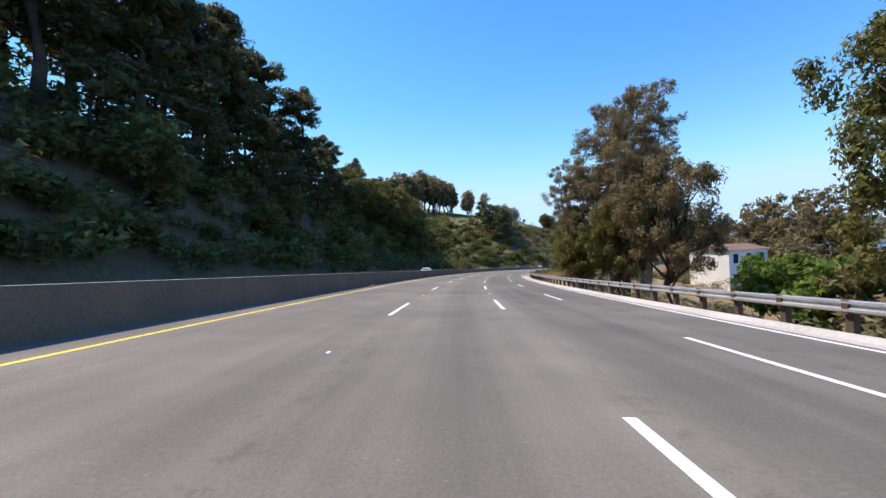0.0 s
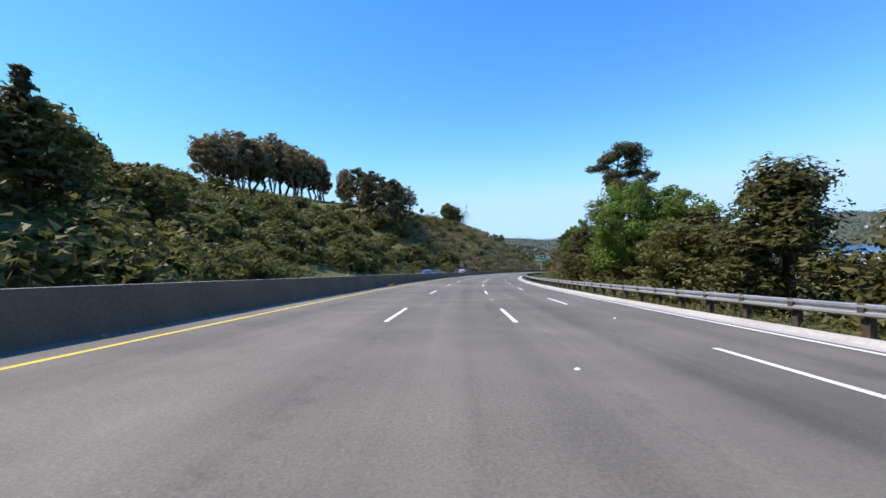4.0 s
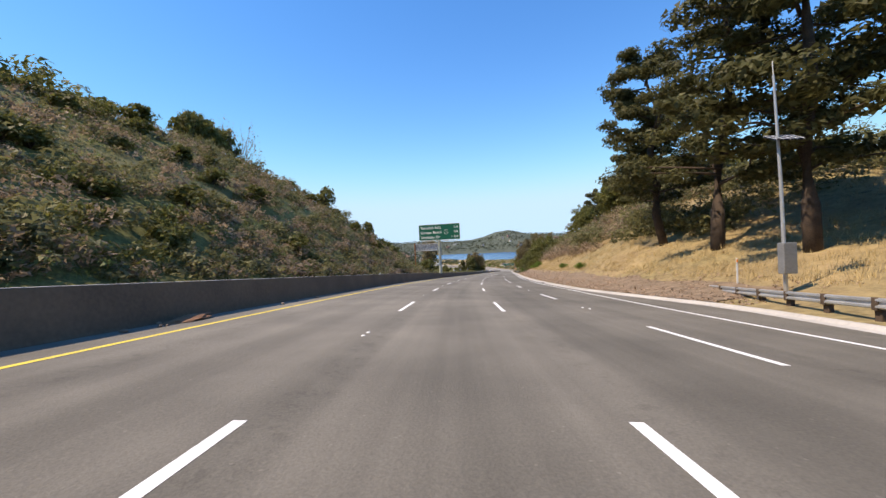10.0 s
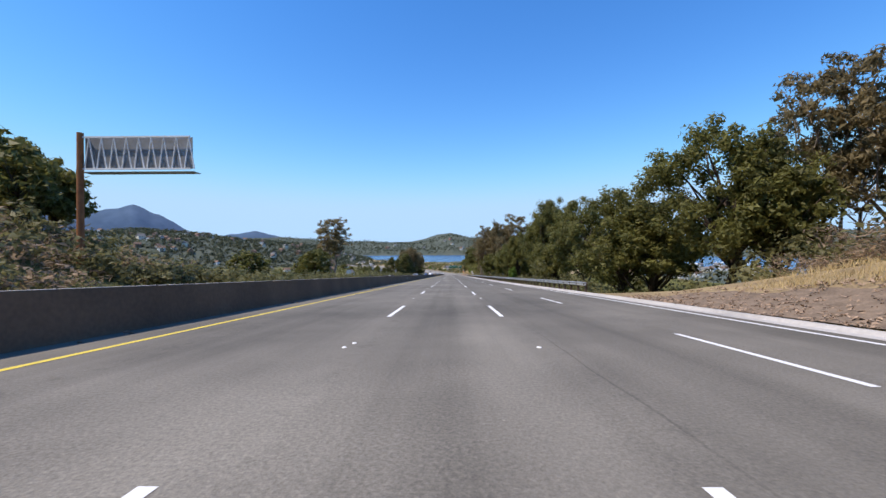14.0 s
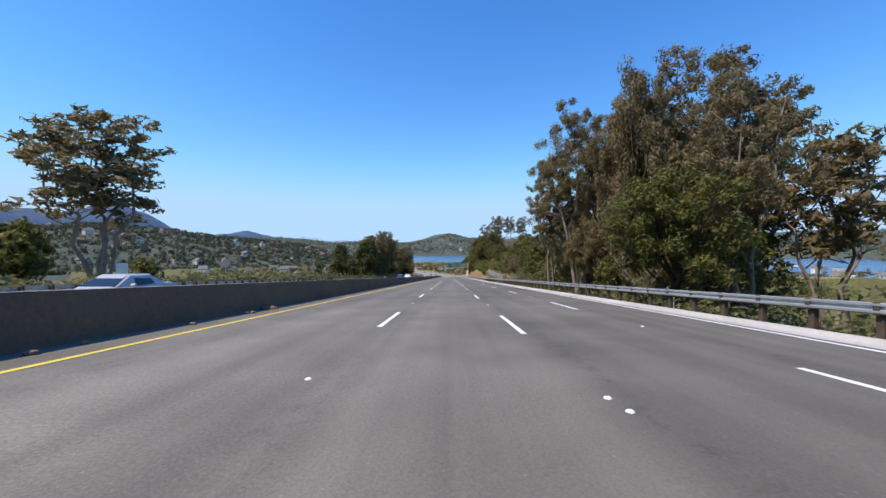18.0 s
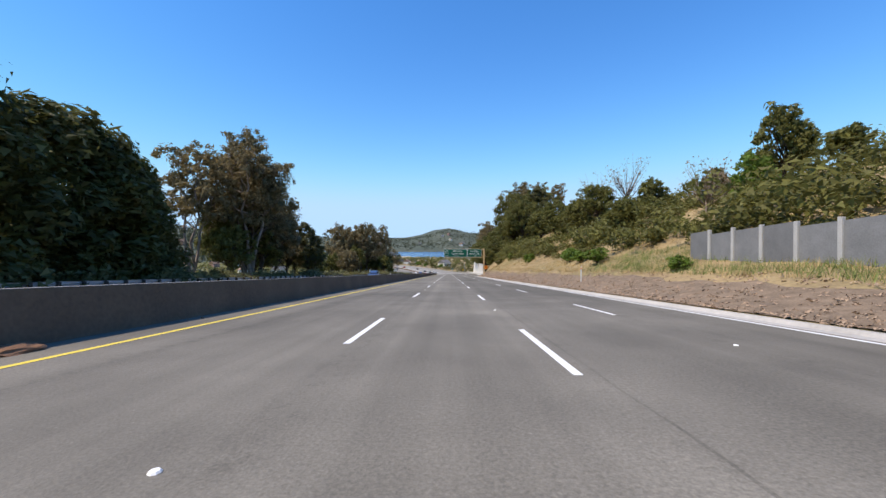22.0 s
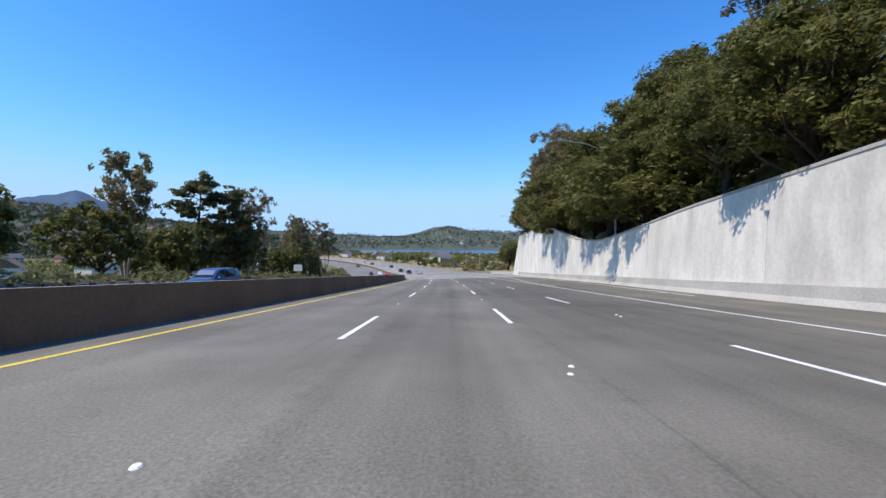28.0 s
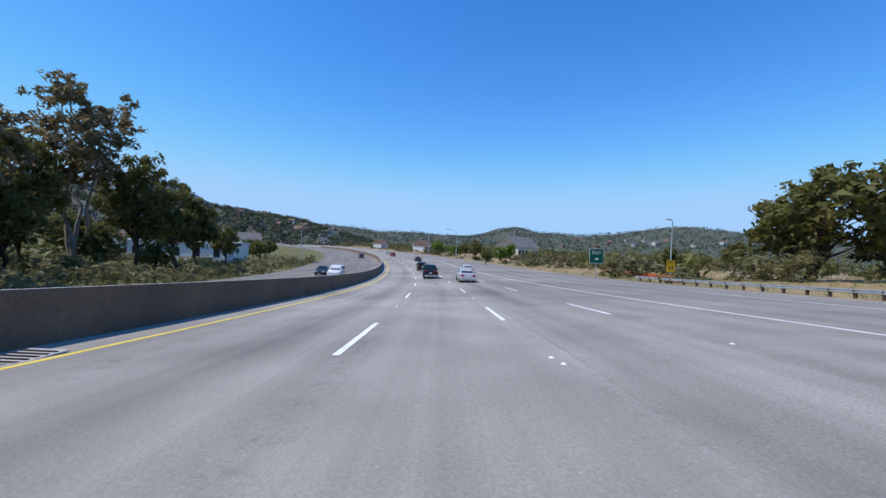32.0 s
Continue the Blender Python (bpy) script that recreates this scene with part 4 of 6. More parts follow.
tree("cypress", 478, -45, 21.0, 1.0); tree("oak", 471, -43, 21.0, 0.9); tree("oak", 494, -50, 19.0, 1.1); tree("oak", 509, -52, 18.5, 1.0); tree("oak", 516, -50, 17.0, 0.9); tree("pine", 513, -80, 37); tree("oak", 516, -70, 25); tree("oak", 520, -62, 22); tree("oak", 507, -45, 15); tree("oak", 512, -50, 16); tree("oak", 500, -58, 21); tree("oak", 504, -72, 28)
tree("eucalyptus", 667, -60, 29.0, 1.6); tree("oak", 667, -74, 12); tree("oak", 625, -80, 12, 1.2); tree("oak", 626, -55, 13.0, 1.2); tree("oak", 690, -70, 6)
tree("cypress", 722, -34, 11.2, 1.0); tree("cypress", 737, -34, 7.0, 1.5); tree("cypress", 744, -36, 8.0, 1.5); tree("cypress", 754, -33, 15, 1.3); tree("cypress", 761, -33, 16.5, 1.35); tree("cypress", 768, -35, 16.2, 1.4); tree("cypress", 773, -36, 17.2, 1.5); tree("cypress", 776.5, -36, 16.4, 1.4); tree("cypress", 760, -44, 14, 1.3); tree("oak", 730, -44, 6); tree("pine", 834, -36, 14.0, 1.1); tree("oak", 842, -38, 11.0, 1.1); tree("oak", 850, -40, 10.0, 1.1); tree("oak", 860, -43, 9.0, 1.1)
tree("oak", 800, -36, 13.0); tree("oak", 808, -38, 14.0); tree("oak", 815, -40, 12.0); tree("oak", 823, -42, 9.0); tree("cypress", 780, -36, 14.6, 1.3); tree("cypress", 783, -37, 12.0, 1.2); tree("cypress", 785, -41, 10.0, 1.2); tree("oak", 795, -33, 9.0); tree("eucalyptus", 798, -32, 24.0, 1.1); tree("eucalyptus", 793, -38, 20.5, 1.1)
for i in range(9):
    tree("pine" if i % 2 else "gum", 802 + i * 5, -34 - (i * 7 % 12), 24 - i * 1.6, 0.9)
for i in range(15):
    tree("gum" if i % 3 != 1 else "oak", 888 + i * 4.2, -40 - (i * 7 % 14), (11, 10, 11, 13, 14, 25, 25, 12, 26, 22, 13, 20, 17, 12, 15)[i], 0.8)
tree("eucalyptus", 954, -36, 27, 0.7); tree("oak", 940, -34, 11, 1.2); tree("oak", 948, -40, 12); tree("oak", 962, -38, 10); tree("oak", 972, -44, 12); tree("oak", 930, -38, 13)
tree("pine", 1014, -46, 20.5, 1.2); tree("pine", 1019, -44, 19.0, 0.9); tree("eucalyptus", 1002, -52, 22, 0.9); tree("eucalyptus", 1025, -42, 21.0, 1.0); tree("fir", 1051, -48, 16.0, 0.9); tree("oak", 1010, -46, 12); tree("oak", 1025, -44, 13); tree("oak", 985, -42, 11, 1.1); tree("oak", 995, -40, 10, 1.1); tree("oak", 1040, -52, 14)
tree("eucalyptus", 1092, -36, 21.5, 1.0); tree("pine", 1085, -42, 15, 1.3); tree("oak", 1075, -44, 13); tree("oak", 1068, -48, 12); tree("oak", 1098, -44, 11); tree("oak", 1100, -53, 11); tree("oak", 1114, -46, 10.5); tree("oak", 1122, -42, 7); tree("oak", 1130, -40, 5)
tree("fir", 1052, -62, 15); tree("fir", 1060, -70, 13)
tree("eucalyptus", 1129, -50, 27.0, 1.1); tree("oak", 1122, -52, 20, 0.8); tree("oak", 1138, -47, 20, 0.8); tree("oak", 1146, -46, 17, 0.9); tree("oak", 1153, -45, 14, 0.9); tree("oak", 1162, -42, 9, 1.0); tree("eucalyptus", 1112, -50, 20, 1.1); tree("oak", 1105, -48, 15, 1.0); tree("eucalyptus", 1098, -46, 24, 0.9)
for i in range(9):
    tree("young" if i % 3 else "oak", 1172 + i * 9, 20 + (i * 7 % 16), 4.5 + (i * 5 % 4), 1.1)
for i in range(14):
    tree("oak" if i % 3 else "pine", 1080 + i * 22, -72 - (i * 31 % 60), 9 + (i * 5 % 6), 1.2)
for i in range(7):
    tree("oak", 1200 + i * 6, -44 - (i * 5 % 9), 6, 1.2)


# round bushes on the open hillside
for i in range(126):
    s, u = 172 + (i * 37 % 241), -31 - (i * 23 % 91)
    tree("bush", s, u, land(s, u).z - at(s, u).z + (5.0 + (i * 7 % 6) * 1.2) * (1.0 if s < 325 else 0.55), 1.45).location.z -= 2.0 if s < 325 else 1.0
for i in range(44):
    s, u = 176 + i * 3.6, -30.3 - (i * 7 % 13)
    tree("bush", s, u, land(s, u).z - at(s, u).z + 4.2 + (i * 5 % 4) * 0.9, 1.5).location.z -= 1.6
for i in range(12):
    s, u = 22 + i * 5.5, -28.8 - (i * 3 % 5)
    tree("bush", s, u, land(s, u).z - at(s, u).z + 4.0 + (i * 5 % 4) * 0.8, 1.4).location.z -= 1.4
for i in range(36):
    s, u = 345 + (i * 29 % 145), -31 - (i * 17 % 62)
    tree("bush", s, u, land(s, u).z - at(s, u).z + 3.0 + (i * 7 % 5) * 0.5, 1.5).location.z -= 1.2
for s, u, h in ((459.6, 14.2, 1.6), (458, 16, 1.7), (452, 15, 1.7), (451, 15.6, 1.8), (449, 14.5, 1.7), (453, 19, 1.6), (400, 15, 1.2), (386, 14.5, 1.1), (776, 15.5, 2.2), (783, 16, 2.0), (790, 17, 2.2), (760, 14.5, 1.4)):
    tree("young", s, u, land(s, u).z - at(s, u).z + h, 1.6).location.z -= 0.4
# small bushes on the dry bank before the exit
for i in range(9):
    s, u = 788 + i * 10.5, 16.5 + (i * 5 % 7)
    tree("oak" if i % 3 else "young", s, u, land(s, u).z - at(s, u).z + 3.2 + (i * 3 % 3) * 0.7, 1.2).location.z -= 1.1
GRASSY = leafy("low_green_growth", (0.2, 0.24, 0.08), (0.1, 0.125, 0.045))


def shrubs(name, label, mat, count, pick, lo, hi, seed, leaf=0.2, n=150, slim=1.0):
    """Low growth over a stretch of land, as one mass; larger bushes bear more leaves."""
    rng = np.random.default_rng(seed)
    protos = {}
    for k in range(1, 7):
        for v in range(3):
            c = rng.normal(size=(6 + 2 * k, 3)) * np.array([0.42, 0.42, 0.2]) + np.array([0, 0, 0.38])
            protos[k, v] = leaves(c, 0.2 + 0.2 * rng.random(len(c)), max(4, int(n * k ** 1.25 / len(c) / 1.6)), leaf * 1.25 / k ** 0.72, rng, 0.9, 0.3, 0.4, slim)
    out = []
    for i in range(count):
        s, u = pick(rng)
        p, k = land(s, u), lo + (hi - lo) * rng.random() ** 2
        if u > 0:
            k *= min(1.0, 0.28 + 0.09 * max(0.0, u - edge_right(s) - 1))
        a = rng.random() * 6.28
        rot = np.array([[math.cos(a), -math.sin(a), 0], [math.sin(a), math.cos(a), 0], [0, 0, 1]])
        out.append((protos[max(1, min(6, round(k))), i % 3] @ rot.T) * k * np.array([1.15, 1.15, 0.9]) + np.array(p))
    return tagged(new(name, quads_mesh(name, np.concatenate(out), mat)), label, "shrubs", kind="stuff")


def along_left(a, b, d0, d1):
    return lambda r: (a + (b - a) * r.random(), EDGE_L - d0 - (d1 - d0) * r.random() ** 1.5)


def along_right(a, b, d0, d1):
    def pick(r):
        s = a + (b - a) * r.random()
        return s, edge_right(s) + d0 + (d1 - d0) * r.random() ** 1.4
    return pick


shrubs("hillside_shrubs", "dense green shrubs covering the hillside", OAK, 130, along_left(150, 400, 2, 60), 1.6, 5.0, 21, 0.15, 170)
shrubs("hillside_scrub", "low scrub between the bushes of the hillside", GRASSY, 420, along_left(150, 400, 1, 70), 0.8, 2.4, 43, 0.13, 90)
shrubs("upper_hillside_shrubs", "green shrubs higher on the hillside", OAK, 250, along_left(150, 420, 45, 200), 2.5, 8.0, 42, 0.26, 70)
shrubs("undergrowth", "dark green undergrowth beneath the pines", OAK, 620, along_left(-20, 190, 0.5, 50), 1.5, 6.0, 22, 0.22, 70)
shrubs("dry_brush", "brown dry brush on the steep cutting", DRY, 1300, along_left(320, 510, 1.0, 70), 1.0, 3.4, 23, 0.17, 80, 0.75)
shrubs("cutting_shrubs", "grey green shrubs on the brown cutting", SCRUB, 900, along_left(330, 520, 0.6, 75), 1.2, 4.2, 41, 0.16, 95)
shrubs("verge_shrubs", "low green shrubs along the far verge", SCRUB, 2500, along_left(500, 1190, 0.8, 85), 1.0, 3.6, 24, 0.18, 62)
shrubs("bank_shrubs", "grey green shrubs on the dry bank", SCRUB, 360, along_right(366, 500, 11, 52), 1.2, 5.0, 25, 0.11, 200)
shrubs("bank_brush", "dry brown brush on the bank", DRY, 420, along_right(396, 492, 9, 42), 1.2, 3.8, 26, 0.15, 190, 0.3)
shrubs("slope_shrubs", "green shrubs below the guardrail", SCRUB, 560, along_right(-10, 340, 2.0, 60), 0.8, 3.8, 27, 0.095, 230)
shrubs("slope_thicket", "dense green thicket on the slope below the guardrail", OAK, 330, along_right(138, 346, 7, 45), 2.4, 5.2, 71, 0.115, 220)
shrubs("grove_thicket", "dense olive thicket among the roadside trees", SCRUB, 230, along_right(508, 712, 8, 45), 3.0, 6.5, 72, 0.1, 260)
shrubs("roadside_shrubs", "green shrubs below the guardrail", SCRUB, 900, along_right(500, 715, 2.4, 90), 0.8, 4.5, 28, 0.09, 210)
shrubs("upper_bank_shrubs", "shrubs along the top of the bank", OAK, 200, along_right(735, 890, 9, 40), 1.5, 5.0, 29, 0.13, 250)
shrubs("wall_top_shrubs", "dense shrubs above the retaining wall", OAK, 330, along_right(900, 1050, 3.5, 35), 2.0, 5.5, 30)
shrubs("flat_shrubs", "low shrubs on the flat ground beyond the exit", SCRUB, 330, along_right(1064, 1500, 3, 150), 1.2, 5.0, 31)


def grass(name, label, mat, count, pick, tall, seed):
    """Tufts of upright blades."""
    r = np.random.default_rng(seed)
    roots = []
    for i in range(count):
        s, u = pick(r)
        roots.append(np.array(land(s, u)))
    c = np.repeat(np.array(roots), 14, axis=0)
    n = len(c)
    c[:, :2] += r.normal(size=(n, 2)) * 0.22
    a = r.random(n) * 6.28
    side = np.stack([np.cos(a), np.sin(a), 0 * a], 1) * (0.009 + 0.012 * r.random(n))[:, None]
    tip = np.stack([r.normal(size=n) * 0.28 * tall + 0.1, r.normal(size=n) * 0.34 * tall, tall * (0.5 + 0.8 * r.random(n))], 1)
    c[:, 2] -= 0.03
    return tagged(new(name, quads_mesh(name, np.stack([c - side, c + side, c + tip], axis=1), mat)), label, "grass", kind="stuff")


DRY_GRASS = material("dry_grass", (0.46, 0.35, 0.17), (0.3, 0.22, 0.11), 0.4, 0.9, spread=0.25, island=True)
GREEN_GRASS = material("green_grass", (0.2, 0.24, 0.075), (0.11, 0.135, 0.04), 0.4, 0.9, spread=0.3, island=True)
grass("dry_grass", "yellow dry grass on the bank", DRY_GRASS, 6500, along_right(350, 486, 4.2, 26), 0.34, 32)
grass("dry_grass", "yellow dry grass on the bank", DRY_GRASS, 6500, along_right(720, 892, 4.2, 26), 0.34, 33)
grass("dry_grass", "yellow dry grass around the lay-by", DRY_GRASS, 1500, along_right(86, 140, 4, 14), 0.5, 34)
grass("green_grass", "long green grass on the hillside", GREEN_GRASS, 2400, along_left(150, 400, 0.5, 90), 0.9, 44)
grass("green_grass", "rough green grass on the verge", GREEN_GRASS, 2000, along_left(490, 1130, 0.3, 8), 0.5, 35)
grass("green_grass", "rough green grass below the rail", GREEN_GRASS, 3000, along_right(137, 340, 0.3, 4), 0.5, 36)
grass("green_grass", "rough green grass below the sound wall", GREEN_GRASS, 900, along_right(735, 775, 4.5, 9), 0.4, 37)
grass("green_grass", "rough green grass on the flat", GREEN_GRASS, 1800, along_right(1064, 1300, 1, 60), 0.6, 38)


# ---- rails, kerbs and walls ----
GREEN = material("sign_green", (0.0, 0.105, 0.066), (0.0, 0.085, 0.052), 0.8, 0.5)
SIGN_WHITE = material("sign_white", (0.85, 0.86, 0.84), (0.7, 0.71, 0.7), 1.0, 0.5)
ORANGE = material("sign_orange", (0.9, 0.26, 0.02), (0.75, 0.2, 0.02), 1.0, 0.5)
SIGN_YELLOW = material("sign_yellow", (0.85, 0.55, 0.02), (0.72, 0.45, 0.02), 1.0, 0.5)
BLACK = material("black_paint", (0.02, 0.02, 0.022), (0.012, 0.012, 0.013), 1.0, 0.5)
DULL_METAL = material("dull_sheet_metal", (0.34, 0.35, 0.36), (0.24, 0.245, 0.25), 1.5, 0.5, metal=0.5)
GREY_PAINT = material("pale_green_grey_paint", (0.46, 0.5, 0.44), (0.34, 0.37, 0.33), 0.8, 0.6)
BUFF = material("buff_painted_steel", (0.68, 0.48, 0.26), (0.55, 0.38, 0.2), 0.8, 0.6)


def kerb(a, b, name):
    prof = lambda s: [(edge_right(s) - 0.55, 0.004), (edge_right(s) - 0.25, 0.02), (edge_right(s) - 0.14, 0.11), (edge_right(s) + 0.0, 0.12), (edge_right(s) + 0.04, -0.5), (edge_right(s) - 0.55, -0.4)]
    return tagged(new(name, sweep(name, prof, stations(a, b, 3), PALE_CONCRETE)), "low pale kerb along the outer edge of the road", "kerb", kind="structure")


kerb(-30, 84, "kerb"), kerb(132, 895, "kerb")

POST = None


def guardrail(a, b, u_of, label="galvanised steel guardrail on dark timber posts"):
    """A corrugated beam on posts every 1.9 m."""
    global POST
    ob = tagged(new("guardrail"), label, "guardrail", "guardrails along the shoulder")
    wave = [(0.0, 0.74), (0.06, 0.715), (0.06, 0.66), (0.0, 0.625), (0.0, 0.565), (0.06, 0.53), (0.06, 0.475), (0.0, 0.44), (0.012, 0.44), (0.075, 0.475), (0.075, 0.53), (0.015, 0.565), (0.015, 0.625), (0.075, 0.66), (0.075, 0.715), (0.012, 0.74)]
    part("beam", sweep("beam", lambda s: [(u_of(s) - x, z) for x, z in wave], stations(a, b, 3.8), STEEL), STEEL, ob)
    if POST is None:
        bm = box(0.17, 0.2, 1.2, 0.1, 0, 0.11, 0.012)
        box(0.14, 0.16, 0.34, -0.02, 0, 0.58, 0.01, bm=bm)
        POST = bpy.data.meshes.new("post")
        bm.to_mesh(POST), bm.free()
        POST.materials.append(TIMBER)
    for s in np.arange(a + 0.4, b, 1.905):
        m = facing(s, u_of(s) + 0.02)
        p = new("post", POST)
        p.parent = ob
        p.matrix_basis = m
    return ob


guardrail(-20, 88, lambda s: 9.35)
guardrail(137, 357, lambda s: 9.4 + max(0.0, s - 200) * 0.004 + max(0.0, s - 325) ** 2 * 0.004)
guardrail(498, 729, lambda s: 11.0)
guardrail(870, 897, lambda s: 11.3 + (s - 870) * 0.08)
guardrail(1092, 1122, lambda s: edge_right(s) + 0.8)
guardrail(600, 1010, lambda s: EDGE_L - 0.6, "galvanised steel guardrail on the far side of the motorway")

# retaining wall above the exit lane
WALL_S, WALL_TOP = [899, 950, 965, 978, 985, 993, 1000, 1008, 1015, 1030, 1044], [4.6, 6.2, 6.0, 5.3, 5.1, 5.9, 7.5, 9.2, 9.8, 10.5, 10.9]
wall = tagged(new("wall_retaining"), "tall pale concrete retaining wall stained below the trees", "retaining wall", kind="structure")
PANEL = material("board_marked_concrete", (0.84, 0.79, 0.72), (0.68, 0.63, 0.565), 0.3, 0.9, 0.35, fine=18, spread=0.06)
pn, pk = PANEL.node_tree.nodes, PANEL.node_tree.links
streak, run, hs, fade = pn.new("ShaderNodeTexNoise"), pn.new("ShaderNodeMapping"), pn.new("ShaderNodeHueSaturation"), pn.new("ShaderNodeMapRange")
run.inputs["Scale"].default_value = (0.6, 0.6, 0.16)
streak.inputs["Scale"].default_value, streak.inputs["Detail"].default_value, streak.inputs["Roughness"].default_value = 1.3, 8, 0.7
pk.new(pn["Texture Coordinate"].outputs["Object"], run.inputs["Vector"]), pk.new(run.outputs[0], streak.inputs["Vector"])
fade.inputs["From Min"].default_value, fade.inputs["From Max"].default_value = 0.4, 0.62
fade.inputs["To Min"].default_value, fade.inputs["To Max"].default_value = 1.04, 0.84
pk.new(streak.outputs["Fac"], fade.inputs["Value"]), pk.new(fade.outputs[0], hs.inputs["Value"])
pk.new(pn["Principled BSDF"].inputs["Base Color"].links[0].from_socket, hs.inputs["Color"])
pk.new(hs.outputs[0], pn["Principled BSDF"].inputs["Base Color"])
joints = list(np.linspace(899, 1044, 21))
for a, b in zip(joints, joints[1:]):
    def prof(s):
        e, t = edge_right(s), float(np.interp(s, WALL_S, WALL_TOP))
        return [(e + 0.0, -0.2), (e + 0.25, t), (e + 0.7, t), (e + 0.9, -0.2)]
    part("panel", sweep("panel", prof, stations(a + 0.012, b - 0.012, 2.5), PANEL), PANEL, wall)
part("coping", sweep("coping", lambda s: [(edge_right(s) + 0.2, float(np.interp(s, WALL_S, WALL_TOP)) + 0.004), (edge_right(s) + 0.2, float(np.interp(s, WALL_S, WALL_TOP)) + 0.16), (edge_right(s) + 0.75, float(np.interp(s, WALL_S, WALL_TOP)) + 0.16), (edge_right(s) + 0.75, float(np.interp(s, WALL_S, WALL_TOP)) + 0.004)], stations(899, 1044, 2.5), PALE_CONCRETE), PALE_CONCRETE, wall)
part("foot_barrier", sweep("foot_barrier", lambda s: [(edge_right(s) - 0.45, 0.003), (edge_right(s) - 0.2, 0.3), (edge_right(s) - 0.12, 0.85), (edge_right(s) + 0.012, 0.85), (edge_right(s) - 0.012, 0.003)], stations(899, 1044, 2.5), PALE_CONCRETE), PALE_CONCRETE, wall)
# its slanting end
ev = [at(1044.02, edge_right(1044) + x, z) for x, z in ((0.0, -0.2), (0.25, 10.9), (0.7, 10.9), (0.9, -0.2))] + [at(1053, edge_right(1053) + x, -0.2) for x in (0.0, 0.9)]
part("end_panel", mesh_of("end_panel", ev, [(0, 4, 1), (1, 4, 5, 2), (2, 5, 3), (0, 1, 2, 3), (0, 3, 5, 4)], PANEL), PANEL, wall)

tagged(new("ramp_barrier", sweep("ramp_barrier", lambda s: [(edge_right(s) + 0.25, -0.2), (edge_right(s) + 0.4, 0.3), (edge_right(s) + 0.46, 0.95), (edge_right(s) + 0.66, 0.95), (edge_right(s) + 0.8, -0.2)], stations(1053.2, 1091, 3), PALE_CONCRETE)), "low pale concrete barrier along the exit ramp", "barrier", kind="structure")

# grey sound wall on the low bank
GREY_PANEL = material("grey_fence_panel", (0.22, 0.225, 0.23), (0.15, 0.155, 0.16), 1.2, 0.8, 0.3, fine=14, spread=0.12)
PILASTER = material("pale_pilaster", (0.48, 0.48, 0.47), (0.38, 0.38, 0.37), 1.2, 0.8)
fence = tagged(new("sound_wall"), "grey panelled sound wall with pale uprights on the bank", "sound wall")


def fence_line(s):
    return 14.2 + (s - 705) * 0.037, float(np.interp(s, [700, 715, 767], [-0.9, -0.8, 1.3])), float(np.interp(s, [700, 715, 767], [1.6, 1.9, 4.3]))


for i, s in enumerate(np.arange(703, 760, 2.1)):
    u0, lo0, hi0 = fence_line(s)
    u1, lo1, hi1 = fence_line(s + 2.1)
    step = round(hi0 * 4) / 4
    part("panel", mesh_of("panel", [at(s + 0.08, u0, lo0 - 0.6), at(s + 2.02, u1, lo1 - 0.6), at(s + 2.02, u1, step), at(s + 0.08, u0, step), at(s + 0.08, u0 + 0.09, lo0 - 0.6), at(s + 2.02, u1 + 0.09, lo1 - 0.6), at(s + 2.02, u1 + 0.09, step), at(s + 0.08, u0 + 0.09, step)],
         [(0, 1, 2, 3), (7, 6, 5, 4), (3, 2, 6, 7), (0, 3, 7, 4), (1, 5, 6, 2), (0, 4, 5, 1)], GREY_PANEL), GREY_PANEL, fence)
    p = part("upright", box(0.16, 0.2, hi0 - lo0 + 0.75, 0, 0, (hi0 + lo0) / 2 - 0.3, 0.015), PILASTER, fence)
    p.matrix_basis = facing(s, u0)


# ---- signs and poles ----
def words(text, size, mat, x, y, z, parent, align="LEFT", name="lettering", back=False):
    """Raised lettering that faces the traffic."""
    cu = bpy.data.curves.new(name, "FONT")
    cu.body, cu.size, cu.align_x, cu.extrude, cu.space_character = text, size, align, 0.004, 1.08
    cu.offset = size * 0.012
    tmp = bpy.data.objects.new(name, cu)
    scene.collection.objects.link(tmp)
    me = bpy.data.meshes.new_from_object(tmp.evaluated_get(bpy.context.evaluated_depsgraph_get()))
    bpy.data.objects.remove(tmp)
    me.materials.clear()
    me.materials.append(mat)
    ob = new(name, me)
    ob.parent = parent
    ob.matrix_basis = pose(x, y, z, 90, 0, 0)
    return ob


def rounded(w, h, r, depth, y, bm=None, seg=4):
    """An upright plate with rounded corners whose face looks back along the road."""
    bm = bm or bmesh.new()
    pts = []
    for cx, cz, a0 in ((w / 2 - r, h / 2 - r, 0), (-w / 2 + r, h / 2 - r, 90), (-w / 2 + r, -h / 2 + r, 180), (w / 2 - r, -h / 2 + r, 270)):
        pts += [(cx + r * math.cos(radians(a0 + 90 * i / seg)), cz + r * math.sin(radians(a0 + 90 * i / seg))) for i in range(seg + 1)]
    f, b = [bm.verts.new((x, y, z)) for x, z in pts], [bm.verts.new((x, y + depth, z)) for x, z in pts]
    bm.faces.new(f), bm.faces.new(b[::-1])
    for i in range(len(pts)):
        bm.faces.new((f[i], b[i], b[(i + 1) % len(pts)], f[(i + 1) % len(pts)]))
    return bm


